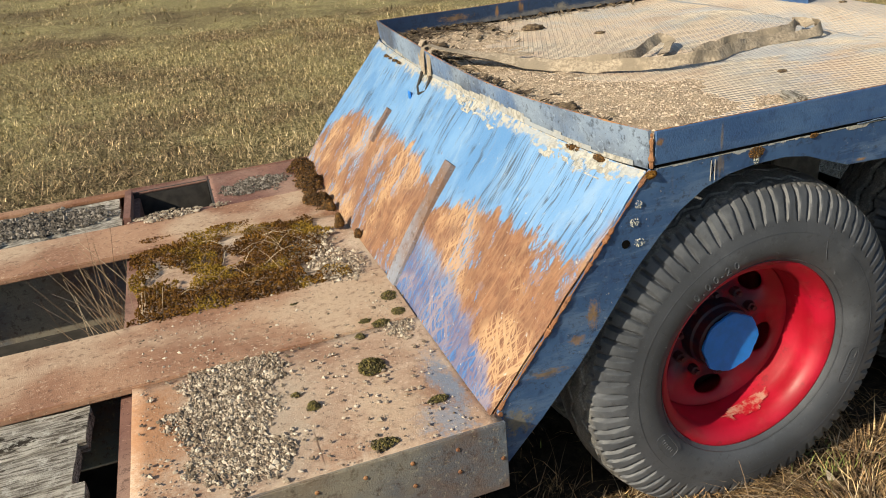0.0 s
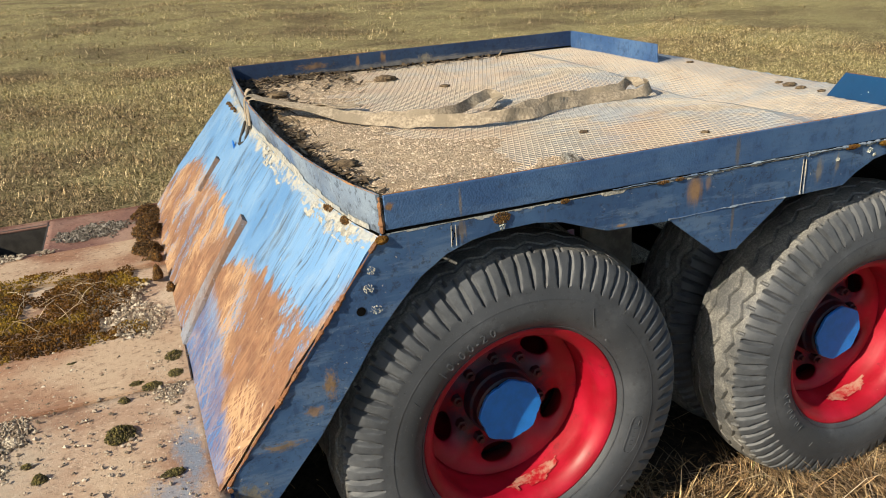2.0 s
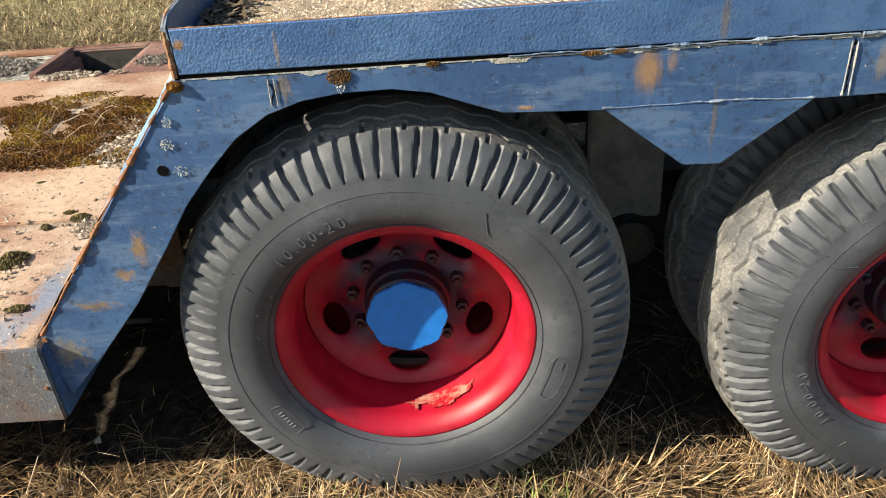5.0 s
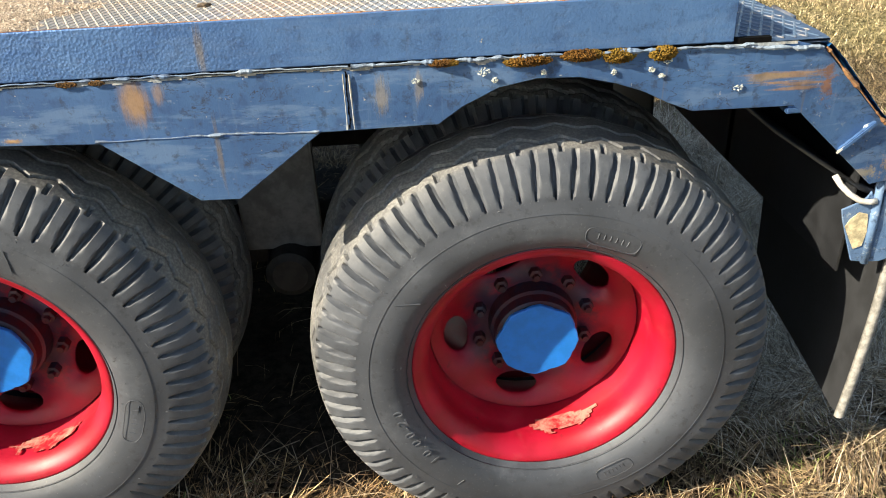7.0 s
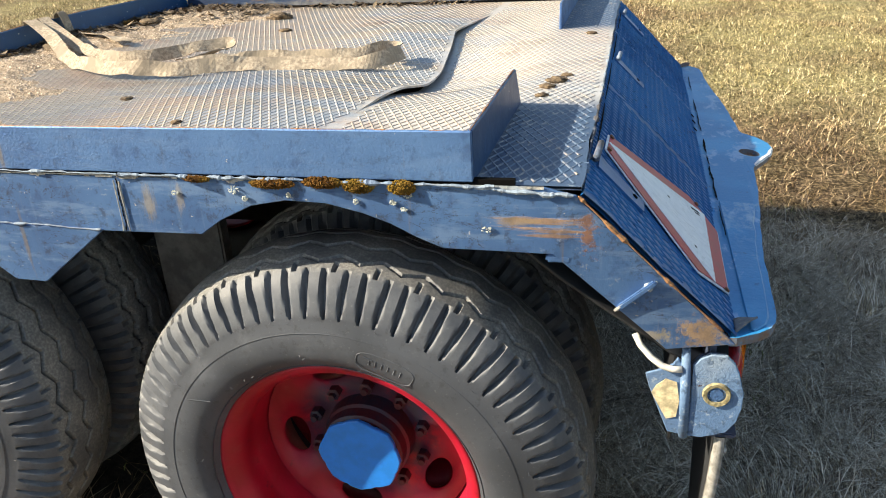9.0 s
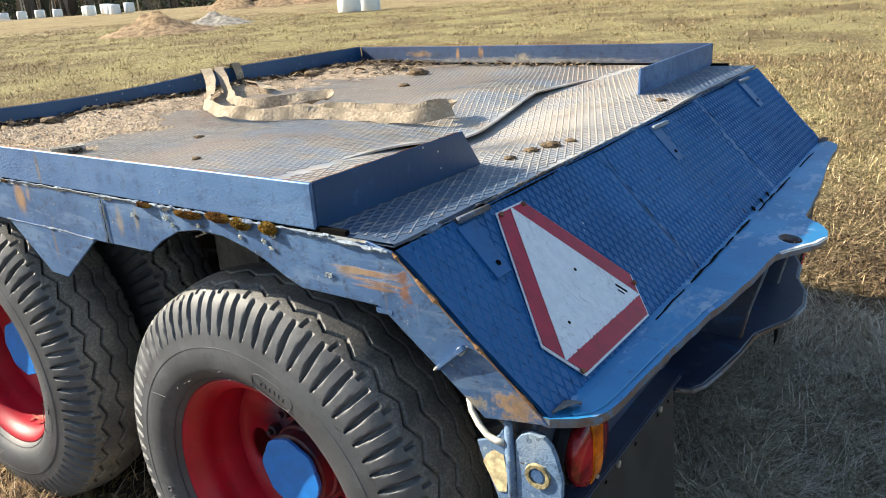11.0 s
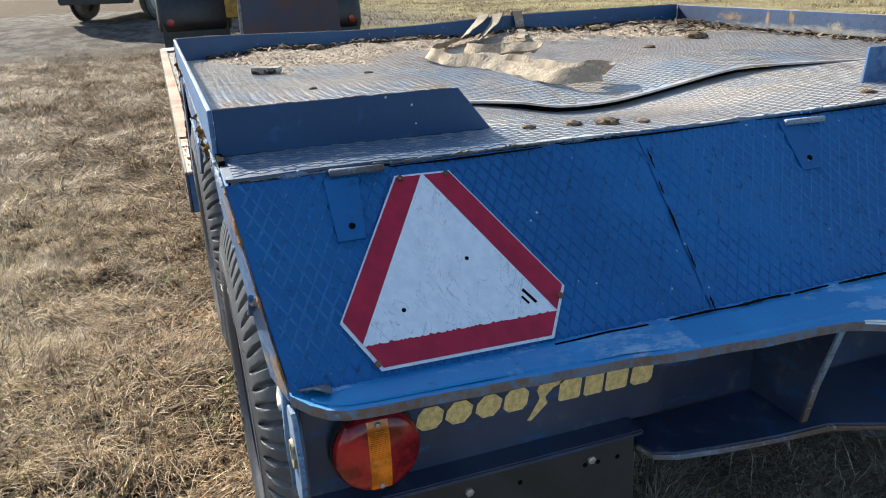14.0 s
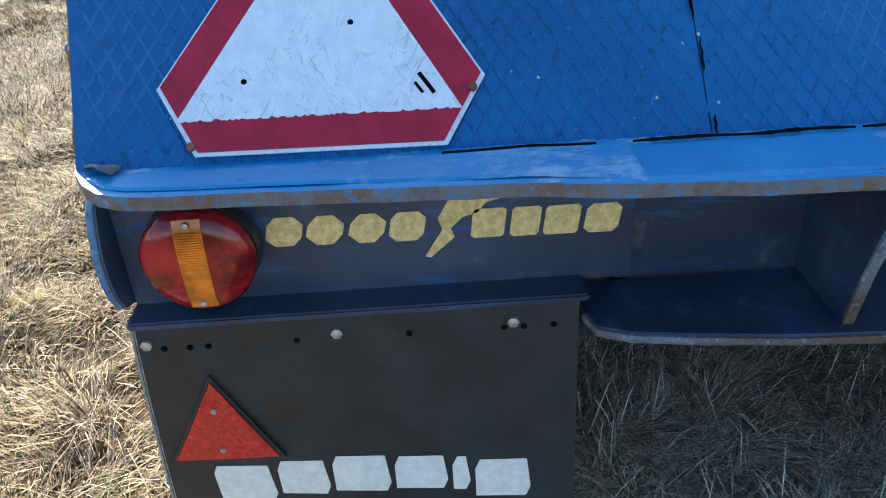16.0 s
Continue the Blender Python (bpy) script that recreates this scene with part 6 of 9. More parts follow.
def build_bed():
    # two main beams, their flanges proud of the infill
    for y0, y1 in ((0.60, 1.0), (1.68, 2.05)):
        boxed("beam_flange", ((BED_END - 0.48) / 2, (y0 + y1) / 2, BED - 0.005), (-BED_END - 0.48, y1 - y0, 0.024), M["beam"], trailer, 0.004, "rusty flange of a long main beam")
        boxed("beam_web", ((BED_END - 0.40) / 2, (y0 + y1) / 2, 0.385), (-BED_END - 0.40, 0.014, 0.36), M["grimy"], trailer, 0.002)
        boxed("beam_flange", ((BED_END - 0.48) / 2, (y0 + y1) / 2, 0.205), (-BED_END - 0.48, y1 - y0, 0.02), M["dark"], trailer, 0.004)
    # plates at the foot of the slope
    def plate(name, x0, x1, y0, y1, mat, label, z=BED):
        xs, ys = np.linspace(x0, x1, 24), np.linspace(y0, y1, 18)
        ob = grid_mesh(name, list(xs), list(ys), lambda x, y: z + 0.004 * fbm(x, y, 3, 2), mat, trailer, label)
        md = ob.modifiers.new("thick", "SOLIDIFY")
        md.thickness, md.offset = 0.012, -1
        return ob

    plate("foot_plate", -1.36, -0.448, -0.035, 0.60, M["plate"], "rusty tan steel plate strewn with grit")
    plate("foot_plate", -1.345, -0.445, 1.0, 1.68, M["plate"], "rusty plate under moss", BED - 0.01)
    plate("foot_plate", -1.0, -0.445, 2.05, W + 0.10, M["red_steel"], "red-brown steel plate")
    plate("foot_plate", -1.40, -1.0, 2.05, 2.10, M["red_steel"], "red-brown steel plate")
    plate("foot_plate", -1.40, -1.0, 2.53, W + 0.10, M["red_steel"], "red-brown steel plate")
    # pocket walls round the square opening, all but one coloured dark for its shade
    for c, s in (((-1.395, 2.315, 0.51), (0.035, 0.43, 0.17)), ((-1.0, 2.315, 0.475), (0.02, 0.43, 0.20)), ((-1.20, 2.092, 0.475), (0.38, 0.016, 0.20)), ((-1.20, 2.538, 0.475), (0.38, 0.016, 0.20))):
        boxed("pocket_wall", c, s, M["red_steel"] if s[0] == 0.035 else M["dark"], trailer, 0.003)
    boxed("pocket_floor", (-1.20, 2.315, 0.36), (0.40, 0.46, 0.01), M["dark"], trailer, 0.002)
    # outer edge channels and end faces
    for y, s in ((-0.035, 1), (W + 0.10, -1)):
        boxed("edge_channel", ((BED_END - 0.445) / 2, y + s * 0.006, 0.475), (-BED_END - 0.445, 0.012, 0.21), M["grimy"] if y < 0 else M["red_steel"], trailer, 0.003, "side channel of the bed, rusty edged")
        boxed("edge_lip", ((BED_END - 1.40) / 2, y + s * 0.045, BED - 0.002), (-BED_END - 1.40, 0.08, 0.016), M["edge"], trailer, 0.003)
        boxed("edge_channel", ((BED_END - 0.445) / 2, y + s * 0.04, 0.375), (-BED_END - 0.445, 0.07, 0.012), M["dark"], trailer, 0.003)
    boxed("bed_end_plate", (-0.447, 0.30, 0.47), (0.012, 0.64, 0.20), M["side"], trailer, 0.003)
    for x in (-1.375, -3.0, -4.6, -6.2, -7.9):
        boxed("bed_cross_member", (x, 1.28, 0.45), (0.05, 2.6, 0.19), M["dark"] if x < -1.4 else M["red_steel"], trailer, 0.004)
    tube("air_pipe", [(-4.0, 1.22, 0.34), (-2.2, 1.24, 0.35), (-1.35, 1.20, 0.37)], 0.03, M["grey"], trailer, 10, "grey pipe between the beams")
    # planks between beams and edges
    for y0, y1 in ((0.05, 0.60), (2.05, 2.52)):
        k = 3
        for i in range(k):
            a = y0 + (y1 - y0) * i / k
            b = y0 + (y1 - y0) * (i + 1) / k
            x1 = (-1.47, -1.50, -1.48)[i] if y0 < 1 else -1.425 - 0.01 * i
            xs, ys = np.linspace(-7.6, x1, 90), np.linspace(a + 0.004, b - 0.004, 7)
            ob = grid_mesh("plank", list(xs), list(ys), lambda x, y: BED - 0.012 + 0.010 * fbm(x * 0.25, y, 9, 3) + 0.006 * fbm(x, y * 6, 3, 2), M["wood"], trailer, "silver-grey cracked plank", smooth=False)
            md = ob.modifiers.new("thick", "SOLIDIFY")
            md.thickness, md.offset = 0.045, -1
    # tread plate at the bed's far end
    boxed("end_tread_plate", (BED_END + 0.2, 1.25, BED + 0.004), (0.5, 2.5, 0.01), M["deck"], trailer, 0.002)
    # upright of the gooseneck
    o = [(1.11, 0.58), (2.51, 0.58), (2.44, 2.35), (1.16, 2.35)]
    part("gooseneck_plate", sheet(o, 0.05, lambda u, v, w: (BED_END - 0.05 - w - 0.10 * (v - 0.58), u, v), 0.004), M["goose"], trailer, "tall rust-brown and blue gooseneck plate")
    part("gooseneck_flange", sheet([(1.065, 0.58), (1.108, 0.58), (1.158, 2.35), (1.115, 2.35)], 0.03, lambda u, v, w: (BED_END - 0.04 - w - 0.10 * (v - 0.58), u, v), 0.004), M["grey"], trailer, "pale grey edge flange")
    o = [(BED_END - 0.05, 0.58), (BED_END - 1.3, 1.0), (BED_END - 1.8, 1.5), (BED_END - 1.4, 2.3), (BED_END - 0.25, 2.34)]
    for y in (1.2, 2.1):
        part("gooseneck_side", sheet(o, 0.02, lambda u, v, w: (u, y + w, v), 0.003), M["dark"], trailer)


_n = Nodes("rust_brown_gooseneck", 0.65)
_a, _b = _n.noise(2.2, 6, 0.65), _n.noise(16, 5, 0.7)
_c = _n.mix(_n.band(_a, 0.30, 0.68), (0.030, 0.042, 0.075), (0.085, 0.036, 0.024))
_c = _n.mix(_n.math("MULTIPLY", _n.band(_b, 0.55, 0.7), 0.4), _c, (0.035, 0.028, 0.03))
M["goose"] = _n.done(_c, 0.65, _n.bump(_b, 0.4, 0.003))
build_bed()


# ---------- rear fittings ----------
def build_rear_fittings():
    # warning triangle on the slope, its own frame: u along y, v up the slope
    def on(u, v, w):
        return rear_pt(v / 0.403, u, w + 0.007)

    sign = empty("warning_triangle", (0, 0, 0), "white slow-vehicle triangle sign with faded red border", "sign")
    outer = [(0.144, 0.293), (0.194, 0.387), (0.508, 0.392), (0.562, 0.300), (0.414, 0.030), (0.307, 0.027)]
    part("sign_back", sheet(outer, 0.003, lambda u, v, w: on(u, v, w - 0.003), 0.0006), M["white"], sign)
    inset = [(0.355 + (u - 0.355) * 0.975, 0.21 + (v - 0.21) * 0.972) for u, v in outer]
    part("sign_border", sheet(inset, 0.0012, lambda u, v, w: on(u, v, w + 0.0006), 0.0), M["wine"], sign, "faded wine-red border")
    white = [(0.171, 0.340)]
    k = 96
    for i in range(1, k):
        u = 0.171 + (0.530 - 0.171) * i / k
        white.append((u, 0.3415 + 0.004 * i / k - (0.0036 * rng.random() if rng.random() < 0.5 else 0)))
    white += [(0.530, 0.345), (0.361, 0.034), (0.356, 0.034)]
    part("sign_face", sheet(white, 0.0012, lambda u, v, w: on(u, v, w + 0.002), 0.0), M["white"], sign, "white reflective triangle with fine cracks")

    def dot(name, u, v, r, h, mat, lift=0.0026):
        bm = lathe([(0.0005, 0.0), (r, 0.0), (r * 0.9, h), (0.0005, h)], 12, "z")
        bmesh.ops.transform(bm, matrix=Matrix.Translation(on(u, v, lift)) @ Matrix.Rotation(radians(45), 4, "Y"), verts=bm.verts)
        part(name, bm, mat, sign)

    for u, v in ((0.394, 0.216), (0.256, 0.291)):
        dot("rivet_hole", u, v, 0.0042, 0.0012, M["black"])
    for u, v, a, b in ((0.487, 0.308, 0.034, 0.0055), (0.477, 0.314, 0.018, 0.004)):
        c, sn = math.cos(radians(58)), math.sin(radians(58))
        q = [(u + x * c - y * sn, v + x * sn + y * c) for x, y in ((-a / 2, -b / 2), (a / 2, -b / 2), (a / 2, b / 2), (-a / 2, b / 2))]
        part("maker_mark", sheet(q, 0.0008, lambda uu, vv, w: on(uu, vv, w + 0.0031), 0.0), M["black"], sign)
    for u, v in ((0.190, 0.375), (0.545, 0.318), (0.405, 0.038), (0.315, 0.036)):
        dot("screw", u, v, 0.006, 0.004, M["rust"], 0.002)

    # old hinge leaves along the top edge
    for y, s0 in ((0.200, 0.015), (1.222, 0.060), (2.165, 0.050)):
        bm = bmesh.new()
        tube_into(bm, [rear_pt(s0, y - 0.012, 0.010), rear_pt(s0 + 0.01, y + 0.09, 0.013)], [0.0075, 0.0068], 8)
        h = part("hinge_stub", bm, M["weld"], trailer, "cut-off hinge tube", smooth=True)
        q = [(y - 0.025, 0.01), (y + 0.040, 0.01), (y + 0.025, 0.135), (y - 0.025, 0.135)]
        bm = bmesh.new()
        a = [bm.verts.new(rear_pt(s / 0.403 + 0.02, u, 0.0065)) for u, s in q]
        b = [bm.verts.new(rear_pt(s / 0.403 + 0.02, u, -0.002)) for u, s in q]
        bm.faces.new(a)
        for i in range(4):
            bm.faces.new((a[i], b[i], b[(i + 1) % 4], a[(i + 1) % 4]))
        bmesh.ops.recalc_face_normals(bm, faces=bm.faces)
        part("hinge_leaf", bm, M["rear"], trailer)
        bm = lathe([(0.0005, 0.0), (0.006, 0.0), (0.006, 0.002), (0.0005, 0.002)], 12, "z")
        bmesh.ops.transform(bm, matrix=Matrix.Translation(rear_pt(0.29, y + 0.006, 0.0065)) @ Matrix.Rotation(radians(45), 4, "Y"), verts=bm.verts)
        part("hinge_hole", bm, M["black"], trailer)
    # ragged cracks where the plates meet
    for y, s0, s1 in ((0.847, 0.10, 0.22), (0.842, 0.29, 0.37), (0.838, 0.43, 0.60), (0.841, 0.66, 0.78), (0.844, 0.93, 1.0), (1.66, 0.1, 0.32), (1.662, 0.45, 0.8)):
        bm = bmesh.new()
        k = 9
        a, b = [], []
        for i in range(k):
            s = s0 + (s1 - s0) * i / (k - 1)
            wv = 0.0019 * math.sin(math.pi * (i + 0.3) / k) * (0.6 + 0.8 * rng.random()) + 0.0003
            j = 0.0008 * math.sin(i * 1.9 + y) - 0.012 * (s - 0.5 * (s0 + s1))
            a.append(bm.verts.new(rear_pt(s, y + j - wv, 0.0072)))
            b.append(bm.verts.new(rear_pt(s, y + j + wv, 0.0072)))
        for i in range(k - 1):
            bm.faces.new((a[i], a[i + 1], b[i + 1], b[i]))
        part("crack", bm, M["black"], trailer)


build_rear_fittings()


def build_lights():
    for y, s in ((0.172, 1), (W - 0.172, -1)):
        lamp = empty("tail_lamp", (2.411, y, 0.737), "round red and amber tail lamp on the rear channel", "tail lamp", "tail lamps")
        part("lamp_housing", lathe([(0.001, 0.0), (0.074, 0.0), (0.078, 0.012), (0.077, 0.03), (0.001, 0.03)], 48, "x"), M["guard"], lamp, smooth=False)
        part("red_lens", lathe([(0.001, 0.031), (0.0755, 0.031), (0.0755, 0.044), (0.070, 0.054), (0.045, 0.060), (0.001, 0.062)], 48, "x"), M["lens_red"], lamp, "red lens", smooth=True)
        bm = bmesh.new()
        rows = []
        for i in range(13):
            z = -0.066 + 0.132 * i / 12
            x = 0.0655 - 0.009 * (abs(z) / 0.066) ** 3
            rows.append([bm.verts.new((x - 0.012 if k in (0, 3) else x, (-0.018, -0.018, 0.018, 0.018)[k], z)) for k in range(4)])
        for a, b in zip(rows, rows[1:]):
            for k in range(3):
                bm.faces.new((a[k], a[k + 1], b[k + 1], b[k]))
        bmesh.ops.recalc_face_normals(bm, faces=bm.faces)
        amber = part("amber_lens", bm, M["lens_amber"], lamp, "amber centre strip", smooth=False)
        for i in range(16):
            boxed("lens_rib", (0.0658, 0, -0.004 + 0.0036 * i), (0.0016, 0.032, 0.0015), M["lens_amber"], amber, 0.0)
        for z in (-0.058, 0.060):
            part("lens_screw", lathe([(0.001, 0.060), (0.0045, 0.060), (0.004, 0.064), (0.001, 0.065)], 12, "x", (0, 0, z)), M["steel"], lamp)

        # bare lamp ring and cable on the channel's end
        ye = 0.0395 if s > 0 else W - 0.0395
        br = empty("marker_ring", (2.417, ye, 0.744), "bare marker-lamp ring with flaked yellow paint", "lamp ring", "marker rings")
        part("ring", lathe([(0.017, -s * 0.004), (0.024, -s * 0.005), (0.026, 0.0), (0.017, 0.0)], 24, "y", closed=True), M["ring"], br)
        part("ring_centre", lathe([(0.001, -s * 0.003), (0.012, -s * 0.003), (0.013, 0.0), (0.001, 0.0)], 16, "y"), M["side"], br)
        ca = tube("cable", [(2.352, ye - s * 0.004, 0.796), (2.335, ye - s * 0.004, 0.794), (2.315, ye - s * 0.002, 0.799), (2.295, ye + s * 0.004, 0.812), (2.275, ye + s * 0.012, 0.832), (2.264, ye + s * 0.022, 0.850)], 0.0065, M["cable"], None, 8)
        tagged(ca, "pale grey lamp cable looped under the skirt's tail", "cable", "lamp cables")

        # mud flap
        fl = empty("mud_flap", (2.440, y + s * 0.205, 0.634), "black rubber mud flap bolted below the rear channel", "mud flap", "mud flaps")
        def fx(yy, zz):
            """The sheet curls forward towards the lower outer corner."""
            u, t = min(1.0, max(0.0, (s * yy + 0.322) / 0.627)), min(1.2, max(0.0, -zz / 0.425))
            return 0.004 - 0.048 * t ** 1.5 * (1 - u) ** 1.3 + 0.02 * t * u

        n, m = 16, 14
        verts, faces = [], []
        for w in (0.0, -0.013):
            for i in range(n + 1):
                for j in range(m + 1):
                    t, u = i / n, j / m
                    yy, zz = s * (-0.322 + 0.627 * u - 0.040 * t * (1 - u)), -0.425 * t + 0.004
                    verts.append((fx(yy, zz) + w, yy, zz))
        k = (n + 1) * (m + 1)
        for i in range(n):
            for j in range(m):
                a = i * (m + 1) + j
                q = (a, a + 1, a + m + 2, a + m + 1)
                faces += [q, tuple(reversed([v + k for v in q]))]
        mesh_of("rubber_sheet", verts, faces, M["flap"], fl, smooth=True)
        # the outer edge is rolled forward and grey with dust
        verts, faces = [], []
        for i in range(n + 1):
            t = i / n
            yy, zz = s * (-0.3225 - 0.040 * t), -0.425 * t + 0.004
            x0 = fx(yy, zz)
            verts += [(x0 + 0.0008, yy + s * 0.004, zz), (x0 - 0.002, yy - s * 0.004, zz), (x0 - 0.012, yy - s * 0.005, zz), (x0 - 0.020, yy - s * 0.002, zz), (x0 - 0.022, yy + s * 0.008, zz), (x0 - 0.012, yy + s * 0.006, zz)]
        for i in range(n):
            for k2 in range(6):
                a, b = i * 6 + k2, i * 6 + (k2 + 1) % 6
                faces.append((a, b, b + 6, a + 6))
        mesh_of("flap_edge", verts, faces, M["dusty"], fl, "dusty pale rolled edge", smooth=True)
        for u, big in ((-0.309, 1), (-0.287, 0), (-0.250, 0), (-0.224, 0), (-0.098, 0), (-0.040, 1), (0.062, 0), (0.211, 1), (0.198, 0), (0.226, 0), (0.269, 0)):
            r = 0.0085 if big else 0.0048
            zb = -0.036 - 0.010 * (not big)
            bm = lathe([(0.0005, 0.0), (r, 0.0), (r, 0.006 if big else 0.0012), (0.0005, 0.008 if big else 0.0012)], 6 if big else 10, "x", (fx(s * u, zb) + 0.0002, s * u, zb))
            part("bolt" if big else "bolt_hole", bm, M["steel"] if big else M["black"], fl)

        def flat(o, lift, depth, mat, name, label=""):
            return part(name, sheet([(s * a, b) for a, b in o], depth, lambda u, v, w: (fx(u, v) + lift + w, u, v), 0.001), mat, fl, label)

        flat([(-0.334, -0.284), (-0.148, -0.276), (-0.234, -0.098)], 0.0, 0.008, M["guard"], "reflector_frame")
        flat([(-0.324, -0.277), (-0.158, -0.270), (-0.234, -0.108)], 0.0075, 0.004, M["refl"], "reflector", "red triangular reflector")
        for a, b in ((-0.239, -0.164), (-0.243, -0.251)):
            part("reflector_screw", lathe([(0.0005, 0.0115), (0.005, 0.0115), (0.0045, 0.0145), (0.0005, 0.015)], 10, "x", (fx(s * a, b), s * a, b)), M["steel"], fl)
        # maker's lettering on the flap, as plain white shapes
        for u0, u1, top, low in ((-0.276, -0.179, -0.302, -0.392), (-0.170, -0.088, -0.292, -0.372), (-0.080, 0.012, -0.283, -0.364), (0.020, 0.104, -0.286, -0.358), (0.112, 0.140, -0.289, -0.361), (0.148, 0.236, -0.297, -0.376)):
            flat([(u0, low), (u1 - 0.008, low), (u1, low + 0.02), (u1 - 0.006, top), (u0 + 0.008, top), (u0, top - 0.02)], 0.0004, 0.0012, M["letter"], "flap_mark", "white block of a maker's mark")
        # maker's lettering on the channel, as plain gold shapes
        sticker = empty("gold_decal", (2.4115, y + s * 0.33, 0.731), "gold tyre-maker decal on the dark channel", "decal", "gold decals")
        def gold(o, name="decal_mark", label=""):
            part(name, sheet([(s * (p - 0.502), q - 0.731) for p, q in o], 0.001, lambda uu, v, w: (w, uu, v), 0.0), M["gold"], sticker, label)

        def block(a, b, low, top, lean, cut):
            k = lean * (top - low)
            gold([(a + cut, low), (b - cut, low), (b, low + cut), (b + k, top - cut), (b + k - cut, top), (a + k + cut, top), (a + k, top - cut), (a, low + cut)])

        # the line of marks runs a little downhill
        for a, b, cut in ((0.254, 0.303, 0.012), (0.309, 0.359, 0.014), (0.367, 0.416, 0.014), (0.422, 0.470, 0.010), (0.534, 0.580, 0.004), (0.588, 0.628, 0.004), (0.634, 0.682, 0.004), (0.690, 0.738, 0.008)):
            drop = -0.022 * (a - 0.254)
            block(a, b, 0.7245 + drop, 0.769 + drop, 0.10, cut)
        gold([(0.470, 0.694), (0.478, 0.692), (0.512, 0.722), (0.507, 0.736), (0.524, 0.752), (0.545, 0.758), (0.556, 0.772), (0.582, 0.779), (0.584, 0.786), (0.520, 0.789), (0.506, 0.780), (0.490, 0.752), (0.496, 0.735)], "decal_mark", "gold winged shape between the marks")


build_lights()


# ---------- loose matter on the deck and bed ----------
def sand_h(x, y):
    """Depth of the sandy dirt on the deck; below zero it is bare."""
    f = lerp_pts(((0.0, 0.62), (0.25, 0.62), (0.5, 0.60), (0.7, 0.56), (0.95, 0.36), (1.3, 0.34), (1.7, 0.42), (2.1, 0.5), (2.5, 0.42)), y)
    h = 0.030 * (1 - max(0.0, x - bow(y)) / f) + 0.006
    h = min(h, 0.016)
    if y < 0.30:
        h -= (0.30 - y) * 0.07 + 0.004
    h += 0.012 * fbm(x, y, 3.5, 3) + 0.006 * fbm(x, y, 17, 3)
    ridge = math.exp(-((y - 1.02 - 0.06 * math.sin(3 * x)) / 0.07) ** 2) * (1 if 0.3 < x < 1.62 else 0)
    h += 0.014 * ridge * (0.6 + 0.8 * fbm(x, y, 6, 2))
    for px, py, r, k in ((1.55, 1.05, 0.20, 0.020), (1.25, 2.34, 0.22, 0.018), (1.0, 2.38, 0.14, 0.014), (0.72, 1.90, 0.16, 0.014), (1.95, 1.0, 0.14, 0.012), (0.45, 2.2, 0.25, 0.014)):
        h += k * math.exp(-((x - px) / r) ** 2 - ((y - py) / (r * 0.7)) ** 2) * (0.7 + 0.9 * fbm(x, y, 9, 3))
    return h - 0.0035


